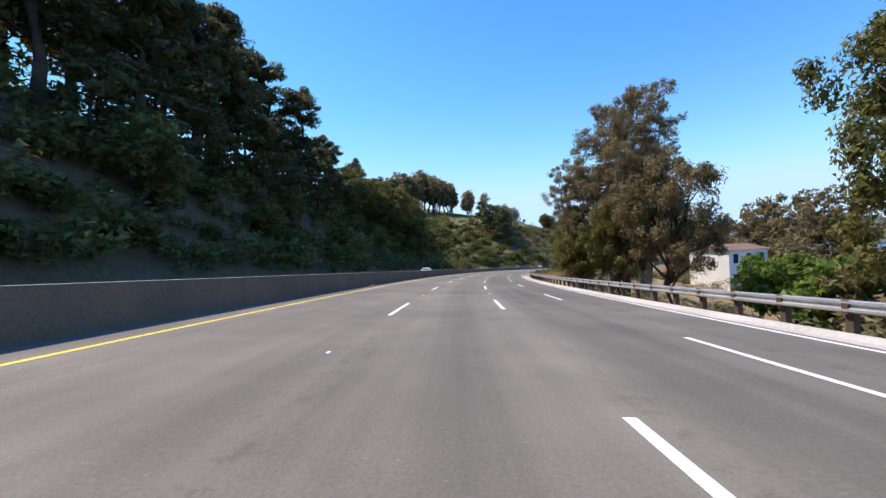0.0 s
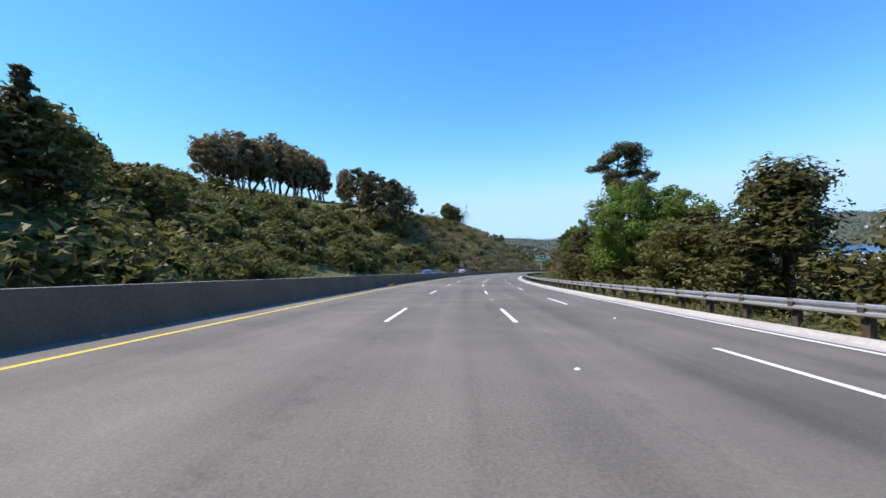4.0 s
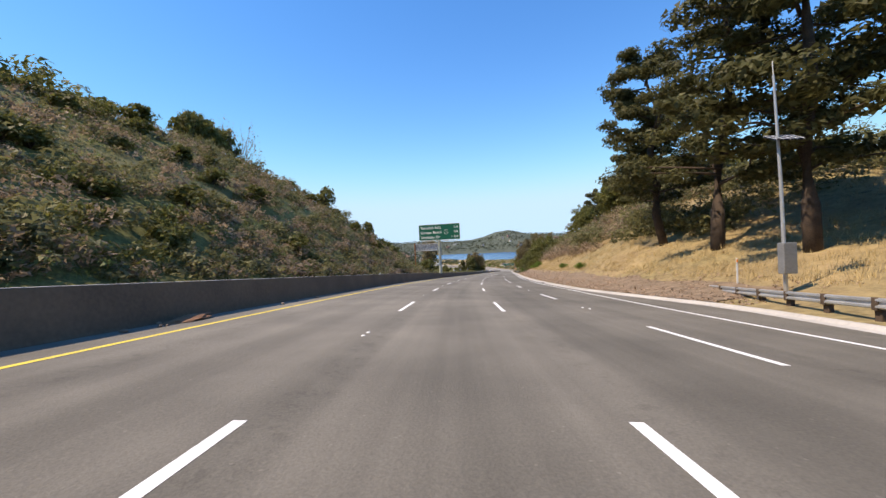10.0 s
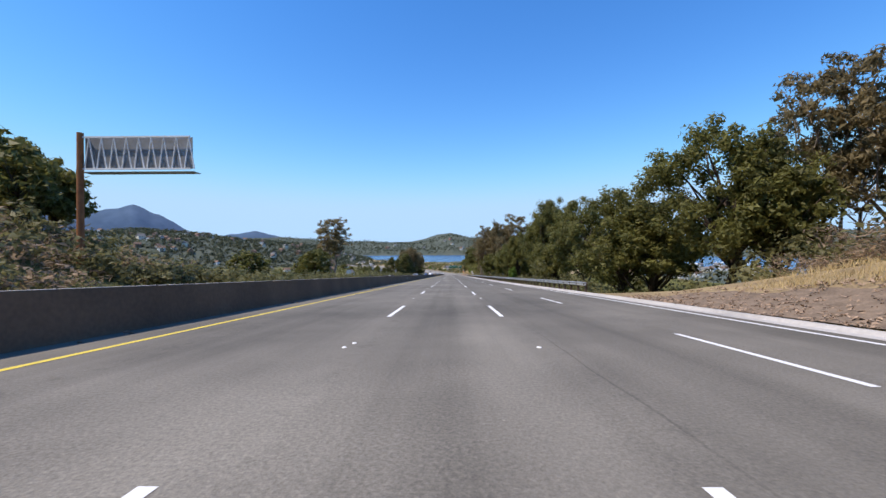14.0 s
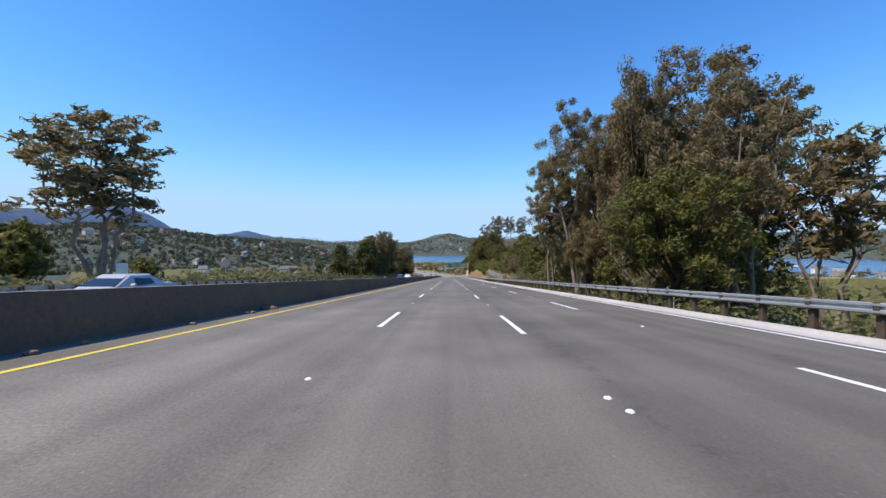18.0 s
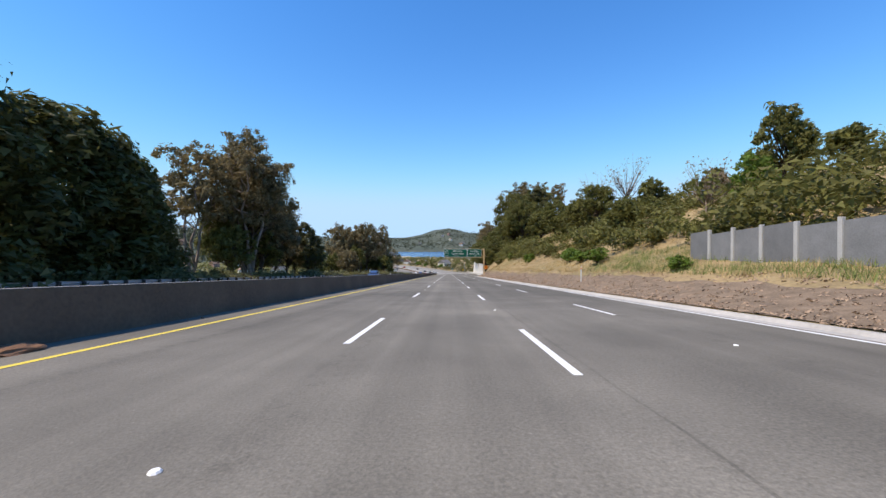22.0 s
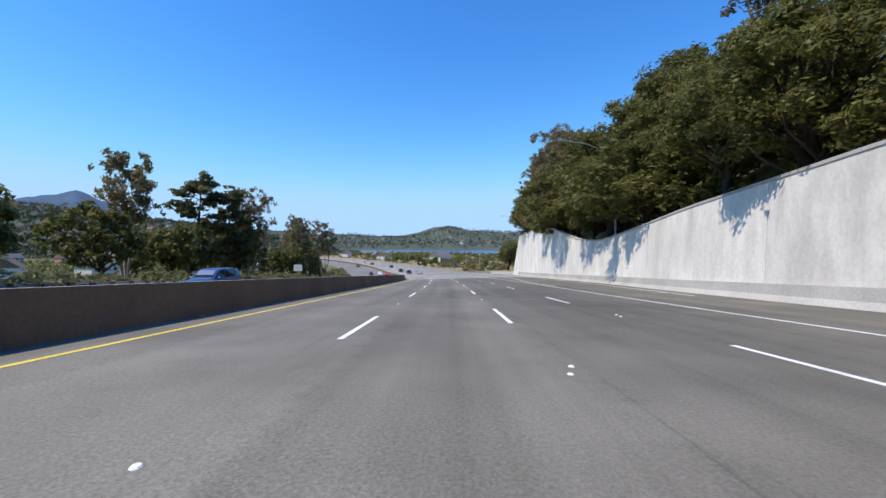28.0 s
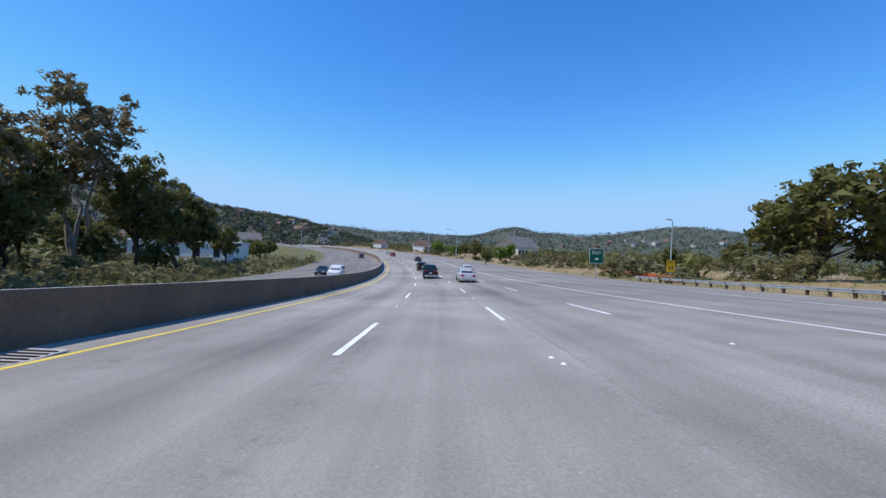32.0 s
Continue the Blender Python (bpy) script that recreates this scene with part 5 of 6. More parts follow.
def board(parent, w, h, x, z, face, rim, name="panel"):
    """A sign face with its pale border."""
    p = part(name, rounded(w, h, min(w, h) * 0.07, 0.05, 0), rim, parent)
    p.matrix_basis = Matrix.Translation((x, 0, z))
    f = part("face", rounded(w - 0.16, h - 0.16, min(w, h) * 0.06, 0.012, -0.016), face, p)
    return p


def shield(parent, x, z, size):
    p = part("route_shield", rounded(size, size * 1.08, size * 0.42, 0.012, -0.032, seg=6), SIGN_WHITE, parent)
    p.matrix_basis = Matrix.Translation((x, 0, z))
    part("shield_face", rounded(size * 0.84, size * 0.92, size * 0.36, 0.01, -0.046, seg=6), GREEN, p)
    words("1", size * 0.62, SIGN_WHITE, 0, -0.05, -size * 0.2, p, "CENTER", "numeral")


# guide sign on a single post in the median
g = thing("guide_sign", facing(416.2, -7.75, 0.95, -12), "large green motorway guide sign on one pale post with a walkway", "road sign")
part("post", tube([(0, 0.35, 0), (0, 0.35, 4), (0, 0.35, 8.4)], [0.3, 0.29, 0.27], 14), GREY_PAINT, g)
pan = board(g, 9.3, 3.4, 0.0, 8.75, GREEN, SIGN_WHITE)
pan.matrix_basis = Matrix.Translation((0.1, 0, 8.75))
for row, (name, miles) in enumerate((("Sausalito Exit", "1/4"), ("Stinson Beach", "3/4"), ("Seminary Dr", "1 3/4"))):
    words(name, 0.78, SIGN_WHITE, -4.15, -0.02, 0.72 - row * 1.0, pan)
    words(miles, 0.7, SIGN_WHITE, 4.25, -0.02, 0.74 - row * 1.0, pan, "RIGHT")
shield(pan, 1.6, -0.02, 0.86)
part("walkway_edge", box(9.6, 0.1, 0.09, 0, -1.75, 6.85), GREY_PAINT, g)
for y in np.arange(-1.6, -0.2, 0.14):
    part("walkway_bar", box(9.6, 0.05, 0.05, 0, y, 6.85), GREY_PAINT, g)
for x in (-4.4, -2.2, 0.0, 2.2, 4.4):
    part("bracket", tube([(x, 0.1, 7.15), (x, -1.0, 6.8), (x, -2.1, 6.55)], [0.06, 0.06, 0.05], 6), GREY_PAINT, g)
for z in (7.95, 9.65):
    part("cross_beam", box(8.0, 0.12, 0.14, 0.1, 0.14, z, 0.01), GREY_PAINT, g)

# overhead sign on a cantilever beside the exit
o = thing("overhead_sign", facing(888, 13.6, 0), "green overhead motorway signs on a buff cantilever arm", "road sign")
part("column", box(0.5, 0.45, 10.7, 0.15, 0.5, 5.25, 0.04), BUFF, o)
for z in (7.25, 10.35):
    part("arm", box(15.4, 0.3, 0.3, -7.4, 0.5, z, 0.02), BUFF, o)
truss = bmesh.new()
for i in range(11):
    tube([(-15 + i * 1.45, 0.5, 7.3), (-14.27 + i * 1.45, 0.5, 10.3), (-13.55 + i * 1.45, 0.5, 7.3)], [0.05, 0.05, 0.05], 5, truss)
part("truss", truss, BUFF, o)
p1 = board(o, 8.9, 3.1, -10.9, 8.9, GREEN, SIGN_WHITE)
shield(p1, -3.4, 0.35, 1.2)
words("Mill Valley", 0.8, SIGN_WHITE, 0.9, -0.02, 0.5, p1, "CENTER"), words("Stinson Beach", 0.8, SIGN_WHITE, 0.9, -0.02, -0.5, p1, "CENTER")
words("EXIT", 0.5, SIGN_WHITE, -3.4, -0.02, -1.25, p1, "CENTER"), words("1/2 MILE", 0.5, SIGN_WHITE, 0.3, -0.02, -1.3, p1, "CENTER")
p2 = board(o, 5.4, 3.1, -3.6, 8.9, GREEN, SIGN_WHITE)
words("Sausalito", 0.8, SIGN_WHITE, 0, -0.02, 0.5, p2, "CENTER"), words("Marin City", 0.8, SIGN_WHITE, 0, -0.02, -0.5, p2, "CENTER")
arrow = bmesh.new()
for tri_ in (((-0.35, -0.35), (-0.2, -0.45), (0.25, 0.05), (0.12, 0.17)), ((-0.1, 0.3), (0.4, 0.32), (0.38, -0.2), (0.15, 0.08))):
    arrow.faces.new([arrow.verts.new((x, -0.022, z)) for x, z in tri_])
a = part("arrow", arrow, SIGN_WHITE, p2)
a.matrix_basis = Matrix.Translation((0.3, 0, -1.05))
for x in (-14, -11.5, -9, -6, -3.5, -1.5):
    part("lamp_arm", box(0.08, 1.4, 0.08, x, -0.5, 7.05), BUFF, o)


def post_sign(s, u, dz, shape, size, face, label, tall, post=STEEL, border=BLACK, bars=(), name="warning_sign", turn=0.0, text=None):
    ob = thing(name, Matrix.Translation(land(s, u)) @ pose(0, 0, 0, 0, 0, heading(s) + turn), label, "road sign")
    base = at(s, u, dz).z - land(s, u).z
    part("post", box(0.09, 0.07, base + tall * 0.55 + 0.5, 0, 0.05, (base + tall * 0.55 - 0.5) / 2, 0.01), post, ob)
    w, h = size
    p = part("plate", rounded(w, h, min(w, h) * 0.06, 0.02, 0), border, ob)
    f = part("face", rounded(w * 0.95, h * 0.95, min(w, h) * 0.06, 0.008, -0.01), face, p)
    p.matrix_basis = Matrix.Translation((0, 0, base)) @ pose(0, 0, 0, 0, 45 if shape == "diamond" else 0, 0)
    for x, z, bw, bh in bars:
        q = part("lettering", box(bw, 0.004, bh, x, -0.013, z), border, ob)
        q.matrix_basis = Matrix.Translation((0, 0, base))
    for t in text or ():
        q = words(t[0], t[1], t[4] if len(t) > 4 else border, t[2], -0.014, t[3] + base, ob, "CENTER")
    return ob


post_sign(345, 12.9, 3.2, "diamond", (1.52, 1.52), ORANGE, "orange diamond roadworks sign on a timber post", 2.2, TIMBER, bars=((0, 0.32, 0.7, 0.13), (0, 0.05, 1.0, 0.13), (0, -0.22, 0.8, 0.13)))
post_sign(883, 14.0, 3.3, "diamond", (1.2, 1.2), ORANGE, "orange diamond roadworks sign with a dark symbol", 1.8, TIMBER, bars=((0, 0.1, 0.5, 0.4),))
post_sign(467, -32.3, 5.2, "diamond", (1.2, 1.2), DULL_METAL, "bare metal back of a diamond sign on a post", 1.8, STEEL, DULL_METAL, turn=0)
post_sign(690, -31, 3.2, "diamond", (1.2, 1.2), DULL_METAL, "bare metal back of a diamond sign on a post", 1.8, STEEL, DULL_METAL)
post_sign(660, -34, 3.2, "diamond", (1.2, 1.2), DULL_METAL, "bare metal back of a diamond sign on a post", 1.8, STEEL, DULL_METAL)
post_sign(249, -35.5, 2.2, "plate", (0.9, 1.7), SIGN_WHITE, "white marker panels beside the far shoulder", 1.6, STEEL, SIGN_WHITE, bars=())
post_sign(1053, -38, 4.0, "plate", (2.4, 1.9), SIGN_WHITE, "pale back of a road sign beyond the far lanes", 2.0, STEEL, DULL_METAL, name="sign_back")
post_sign(660, -50, 2.4, "plate", (2.0, 1.8), SIGN_WHITE, "pale back of a road sign beyond the far lanes", 1.8, STEEL, DULL_METAL, name="sign_back")
post_sign(1120.6, 33.5, 2.3, "plate", (1.25, 1.7), SIGN_YELLOW, "yellow exit speed sign on a tall post", 1.8, STEEL, BLACK, name="speed_sign", text=(("EXIT", 0.36, 0, 0.42), ("20", 0.75, 0, -0.42)))
post_sign(1118, 21.5, 3.2, "plate", (1.9, 1.9), GREEN, "green exit sign with a white arrow", 2.0, STEEL, SIGN_WHITE, name="exit_sign", text=(("EXIT", 0.55, 0, 0.25, SIGN_WHITE),), bars=((0.05, -0.35, 0.5, 0.22),))

# rust-posted sign seen from behind, standing on the barrier
b = thing("sign_back", facing(241.5, -7.95, 1.106), "weathered back of a sign on a rusty post in the median", "road sign")
part("post", box(0.09, 0.09, 3.3, 0, 0, 1.62, 0.01), RUSTY, b)
part("plate", rounded(1.0, 1.75, 0.08, 0.03, 0.07), DULL_METAL, b).matrix_basis = Matrix.Translation((0.02, 0, 2.3)) @ pose(0, 0, 0, 0, -3, 0)
part("foot", box(0.3, 0.2, 0.16, 0, 0, 0.08, 0.01), RUSTY, b)

# truss gantry for the far carriageway, seen from behind
t = thing("gantry", Matrix.Translation(land(502, -33.4)) @ pose(0, 0, 0, 0, 0, heading(502)), "sign gantry seen from behind with a white lattice", "gantry")
part("column", tube([(0, 0, -0.5), (0, 0, 12.0)], [0.3, 0.26], 12), RUSTY, t)
fr = box(10.2, 0.14, 0.14, 5, 0, 11.6)
box(10.2, 0.14, 0.14, 5, 0, 8.7, bm=fr)
for i in range(9):
    tube([(0.4 + i * 1.15, 0, 8.7), (0.8 + i * 1.15, 0, 11.6), (1.3 + i * 1.15, 0, 8.7)], [0.07, 0.07, 0.07], 5, fr)
part("lattice", fr, SIGN_WHITE, t)
part("sign_plate", box(10.0, 0.06, 2.9, 5.1, 0.4, 10.2, 0.01), DULL_METAL, t)
part("walkway", box(10.4, 1.0, 0.08, 5, 0.9, 8.5), DULL_METAL, t)

# solar powered pole with its cabinet
c = thing("solar_pole", Matrix.Translation(land(351.5, 14.3)) @ pose(0, 0, 0, 0, 0, heading(351)), "slender steel pole with a tilted solar panel and a grey cabinet", "pole")
part("pole", tube([(0, 0, -0.4), (-0.05, 0, 4.5), (-0.2, 0, 9.3)], [0.085, 0.07, 0.045], 10), STEEL, c)
sp = box(1.15, 0.75, 0.05, 0, 0, 0)
part("solar_panel", sp, material("solar_cells", (0.03, 0.04, 0.07), (0.02, 0.025, 0.05), 2, 0.25), c).matrix_basis = pose(0.05, -0.1, 6.6, 25, 0, 0)
gl = bmesh.new()
for i in range(5):
    box(0.02, 0.76, 0.06, -0.56 + i * 0.28, 0, 0, bm=gl)
for i in range(4):
    box(1.15, 0.02, 0.06, 0, -0.36 + i * 0.24, 0, bm=gl)
part("panel_frame", gl, SIGN_WHITE, c).matrix_basis = pose(0.05, -0.1, 6.603, 25, 0, 0)
part("cabinet", box(0.55, 0.35, 1.3, -0.1, -0.25, 1.5, 0.02), DULL_METAL, c)
part("antenna", tube([(-0.2, 0, 9.2), (-0.22, 0, 9.9)], [0.02, 0.015], 6), SIGN_WHITE, c)


def street_lamp(s, u, top, arm, base=None):
    p0 = Matrix.Translation(at(s, u, base) if base is not None else land(s, u)) @ pose(0, 0, 0, 0, 0, heading(s))
    h = at(s, u, top).z - p0.translation.z
    ob = thing("street_lamp", p0, "tall galvanised street lamp with a long curved arm", "street lamp", "street lamps")
    part("pole", tube([(0, 0, -0.3), (0, 0, h * 0.5), (0, 0, h)], [0.12, 0.1, 0.075], 10), STEEL, ob)
    part("arm", tube([(0, 0, h), (arm * 0.25, 0, h + abs(arm) * 0.2), (arm * 0.6, 0, h + abs(arm) * 0.33), (arm, 0, h + abs(arm) * 0.38)], [0.07, 0.06, 0.05, 0.04], 8), STEEL, ob)
    part("lamp_head", box(0.75, 0.3, 0.16, arm * 1.04, 0, h + abs(arm) * 0.375, 0.05), DULL_METAL, ob)
    return ob


street_lamp(981, 19.4, 14.0, -5.9, 5.2), street_lamp(1024, -46, 14.5, 4.0), street_lamp(1042, 24.5, 14.2, -5.5, 10.4), street_lamp(1124, 36, 9.0, -0.6), street_lamp(948, -34, 10.5, 4), street_lamp(1195, 17, 9, -3), street_lamp(1230, 15, 9, -3), street_lamp(1185, -30, 9, 3)


def delineator(s, u, m=SIGN_WHITE):
    ob = thing("delineator_post", Matrix.Translation(land(s, u)) @ pose(0, 0, 0, 0, 0, heading(s)), "slim white roadside marker post", "marker post", "marker posts")
    part("post", box(0.09, 0.03, 1.5, 0, 0, 0.55, 0.008), m, ob)
    part("reflector", box(0.07, 0.012, 0.16, 0, -0.022, 1.15), ORANGE if m is SIGN_WHITE else SIGN_WHITE, ob)


for s, u in ((137.5, 11.9), (205, 12.2), (246, 12.2), (296, 12.2), (331, 12.4), (355, 14.6), (556, 12.0), (588, 12.2), (622, 12.2), (690, 12.2), (769, 11.5)):
    delineator(s, u)
for s in (95, 160, 232, 300, 372, 450, 520, 590, 650, 720, 790, 868, 940, 1010):
    ob = thing("barrier_reflector", facing(s, -7.95, 1.106), "small white reflector on top of the barrier", "reflector", "barrier reflectors")
    part("plate", box(0.1, 0.03, 0.16, 0, 0, 0.08, 0.01), SIGN_WHITE, ob)
for s, w in ((203, 0.5), (215, 0.45), (541.0, 0.42), (852, 0.45)):
    ob = thing("barrier_plate", facing(s, -7.86, 0.72), "pale stencilled plate on the barrier face", "plate")
    part("plate", box(0.02, w, w * 0.7, 0.06, 0, 0, 0.004), PALE_CONCRETE, ob)
    part("marking", box(0.006, w * 0.55, w * 0.3, 0.072, 0, 0), DULL_METAL, ob)


# drains, dots and debris
def drain(s, u, label):
    ob = thing("drain_grate", facing(s, u, 0.004), label, "drain")
    part("frame", box(0.75, 1.3, 0.02, 0, 0, 0.004), PALE_CONCRETE, ob)
    for i in range(7):
        part("bar", box(0.62, 0.06, 0.02, 0, -0.48 + i * 0.16, 0.018), BLACK, ob)


drain(325, 9.7, "iron drain grate by the outer kerb"), drain(384, 9.7, "iron drain grate by the outer kerb"), drain(1075, -6.9, "iron drain grate beside the yellow line")

dots = bmesh.new()
rd = random.Random(4)
for ds in DASHES.values():
    for s, u in ds:
        if -30 < s < 1250 and rd.random() < 0.75:
            for j in range(rd.choice((1, 1, 2))):
                m = facing(s + 4.4 + 4.9 + j * 0.45, u + rd.uniform(-0.08, 0.08), 0.012)
                bmesh.ops.create_cone(dots, cap_ends=True, segments=8, radius1=0.05, radius2=0.035, depth=0.016, matrix=m)
me = bpy.data.meshes.new("lane_dots")
dots.to_mesh(me), dots.free()
me.materials.append(WHITE)
tagged(new("lane_dots", me), "small round ceramic lane markers", "road marking", kind="stuff")

rubble = bmesh.new()
for i in range(420):
    s = rd.uniform(-5, 1060)
    u = -7.15 - rd.random() * 0.5 if i % 3 else edge_right(s) + rd.uniform(0.2, 2.5)
    k = rd.uniform(0.03, 0.1) * (1 if i % 3 else 1.7)
    p = land(s, u) if u > 0 else at(s, u, 0.0)
    bmesh.ops.create_icosphere(rubble, subdivisions=1, radius=k, matrix=Matrix.Translation(p + Vector((0, 0, k * 0.4))) @ Matrix.Rotation(rd.random() * 6, 4, "Z") @ Matrix.Diagonal((1.3, 0.9, 0.6, 1)))
me = bpy.data.meshes.new("rubble")
rubble.to_mesh(me), rubble.free()
me.materials.append(EARTH)
tagged(new("rubble", me), "small stones and dirt along the road's edges", "stones", kind="stuff")
# drifts of leaf litter against the barrier
LITTER = material("leaf_litter", (0.3, 0.16, 0.09), (0.17, 0.09, 0.055), 6.0, 0.95, 0.8)
for s, L in ((31, 2.5), (62, 3.0), (170, 5.0), (219, 6.0), (277, 1.5), (306, 1.2), (345, 2.0), (381, 0.8), (617, 0.8), (674, 2.5), (742, 1.2), (1010, 2.0)):
    bm = bmesh.new()
    bmesh.ops.create_icosphere(bm, subdivisions=3, radius=1.0)
    for v in bm.verts:
        v.co += v.co * noise.noise(v.co * 2.5 + Vector((s, 0, 0))) * 0.35
        v.co = Vector((v.co.x * 0.32, v.co.y * L * 0.5, max(v.co.z, -0.1) * 0.13))
    ob = new("leaf_litter", bpy.data.meshes.new("leaf_litter"))
    bm.to_mesh(ob.data), bm.free()
    ob.data.materials.append(LITTER)
    ob.matrix_world = facing(s, -7.4, 0.01)
    tagged(ob, "drift of reddish leaf litter against the barrier", "debris", "leaf litter by the barrier")
# bark chips and earth along the foot of the banks
def chips(a, b, n, seed, mat, name, label):
    r = np.random.default_rng(seed)
    pts = []
    for i in range(n):
        s = a + (b - a) * r.random()
        pts.append(np.array(land(s, edge_right(s) + 0.2 + 4.5 * r.random() ** 1.6)))
    v = leaves(np.array(pts) + np.array([0, 0, 0.06]), np.full(n, 0.16), 5, 0.065, r, 0.12, 1.6, 0.2)
    return tagged(new(name, quads_mesh(name, v, mat)), label, "mulch", kind="stuff")


MULCH = material("bark_mulch", (0.4, 0.29, 0.2), (0.26, 0.18, 0.125), 3.0, 0.95, spread=0.25, island=True)
MULCH_BED = material("mulch_bed", (0.28, 0.205, 0.14), (0.13, 0.095, 0.065), 1.6, 0.95, 0.9, fine=9)
for a, b in ((352, 488), (708, 893)):
    ss, ds = stations(a, b, 2.0), (0.2, 1.0, 2.0, 3.1, 4.2)
    vs = []
    for s in ss:
        for j, d in enumerate(ds):
            d += noise.noise((s * 0.21, j * 1.7, a)) * 0.5 * (j > 1)
            p = land(s, edge_right(s) + d)
            vs.append(p + Vector((0, 0, 0.05 if j < 4 else -0.05)))
    n = len(ds)
    tagged(new("mulch_bed", mesh_of("mulch_bed", vs, [(i * n + j, i * n + j + 1, (i + 1) * n + j + 1, (i + 1) * n + j) for i in range(len(ss) - 1) for j in range(n - 1)], MULCH_BED, flat=False)), "band of brown bark mulch along the foot of the bank", "mulch", kind="structure")
chips(350, 490, 5200, 61, MULCH, "bark_mulch", "reddish brown bark mulch at the foot of the bank")
chips(706, 895, 6200, 62, MULCH, "bark_mulch", "reddish brown bark mulch at the foot of the bank")
net = tagged(new("safety_fence", sweep("safety_fence", lambda s: [(34.5 + (s - 1126) * 0.25, 0.0), (34.5 + (s - 1126) * 0.25, 1.1), (34.53 + (s - 1126) * 0.25, 1.1), (34.53 + (s - 1126) * 0.25, 0.0)], stations(1118, 1160, 2), material("orange_mesh", (0.5, 0.14, 0.05), (0.34, 0.1, 0.04), 3, 0.8))), "low orange safety fence beside the exit", "fence")


# ---- the far country ----
CENTRE = at(700, 0)


def bearing(th):
    """Unit step at th degrees right of the long straight's line."""
    h = radians(-45 - th)
    return -math.sin(h), math.cos(h)


SHORE = ([-180, -21, -19, 8, 20, 24, 34, 45, 55, 70, 120, 180], [9000, 9000, 1150, 1150, 950, 980, 940, 880, 640, 520, 480, 480])
NEAR_HILLS = ([-180, -160, -120, -70, -52, -46, -40, -34, -28, -22, -17, -13], [0, 0, 120, 105, 95, 108, 92, 74, 66, 50, 25, 0])
FAR_HILLS = ([-60, -24, -18, -12, -6, -2, 0, 3, 8, 14, 20, 30, 45, 70, 100], [120, 120, 95, 110, 105, 150, 165, 125, 120, 150, 175, 130, 150, 140, 120])


def country(th, r):
    """Height of the far land at a bearing and a distance."""
    x, y = bearing(th)
    p = (CENTRE.x + x * r, CENTRE.y + y * r)
    wob = noise.fractal((p[0] * 0.0016, p[1] * 0.0016, 2.0), 1.0, 2.0, 5)
    shore = float(np.interp(th, *SHORE)) * (1 + 0.05 * noise.noise((th * 0.3, 1.0, 0.0)))
    z = 2.2 if r < shore else -4.0
    nh = float(np.interp(th, *NEAR_HILLS))
    if nh > 1:
        z = max(z, nh * max(0.0, 1 - ((r - 1350) / 560) ** 2) * (1 + 0.25 * wob) if r < 1910 else z)
    fh = float(np.interp(th, *FAR_HILLS)) if th > -60 else 0
    if fh > 1 and r > 2300:
        z = max(z, fh * (min(1.0, max(0.0, (r - 2450) / 750)) ** 0.8) * (1 + 0.28 * wob))
    return Vector((p[0], p[1], z))


ths, rs = list(np.arange(-180, 181, 1.0)), [120, 300, 450, 520, 620, 700, 780, 850, 920, 1000, 1080, 1160, 1240, 1320, 1400, 1500, 1600, 1750, 1900, 2200, 2450, 2520, 2600, 2700, 2800, 2900, 3000, 3100, 3250, 3450, 3700]
verts = [country(t_, r_) for t_ in ths for r_ in rs]
n = len(rs)
tagged(new("ground", mesh_of("ground", verts, [(i * n + j, i * n + j + 1, (i + 1) * n + j + 1, (i + 1) * n + j) for i in range(len(ths) - 1) for j in range(n - 1)], FAR_LAND, flat=False)), "wooded hills and flats round the bay", "ground", kind="structure")

# distance haze is put straight into the ridge's blue base colour
MOUNTAIN = material("haze_tinted_mountain", (0.075, 0.125, 0.2), (0.05, 0.09, 0.145), 0.002, 1.0, fine=8)
RIDGE = ([-70, -62, -55, -49, -46, -43, -41.5, -39, -36, -33, -30, -28, -25, -22, -18], [260, 300, 330, 340, 330, 385, 405, 340, 215, 160, 195, 225, 165, 130, 60])
ths2, rs2 = list(np.arange(-70, -17.9, 0.5)), [3500, 3650, 3800, 3950, 4100, 4250]


def peak(th, r):
    x, y = bearing(th)
    f = 1 - abs(r - 3950) / 460
    return Vector((CENTRE.x + x * r, CENTRE.y + y * r, float(np.interp(th, *RIDGE)) * max(0.0, f) * (1 + 0.09 * noise.fractal((th * 0.35, r * 0.003, 5.0), 1.0, 2.0, 4))))


n = len(rs2)
tagged(new("backdrop_mountain", mesh_of("backdrop_mountain", [peak(a, r) for a in ths2 for r in rs2], [(i * n + j, i * n + j + 1, (i + 1) * n + j + 1, (i + 1) * n + j) for i in range(len(ths2) - 1) for j in range(n - 1)], MOUNTAIN, flat=False)), "distant mountain ridge with haze painted into its blue colour", "mountain", kind="structure")

# woods over the far hills
wr = np.random.default_rng(9)
cs, rad = [], []
for i in range(8000):
    if i % 5 < 4:
        th, r = -75 + 65 * wr.random(), 750 + 900 * wr.random()
        k = 4 + 6 * wr.random()
    else:
        th, r = -30 + 110 * wr.random(), 2550 + 650 * wr.random()
        k = 8 + 10 * wr.random()
    p = country(th, r)
    if p.z > 1:
        cs.append((p.x, p.y, p.z + k * 0.5)), rad.append(k * 0.7)
for i in range(5200):
    th, r = -30 + 110 * wr.random(), 2480 + 760 * wr.random()
    k = 8 + 12 * wr.random() ** 2
    p = country(th, r)
    if p.z > 4:
        cs.append((p.x, p.y, p.z + k * 0.4)), rad.append(k * 0.7)
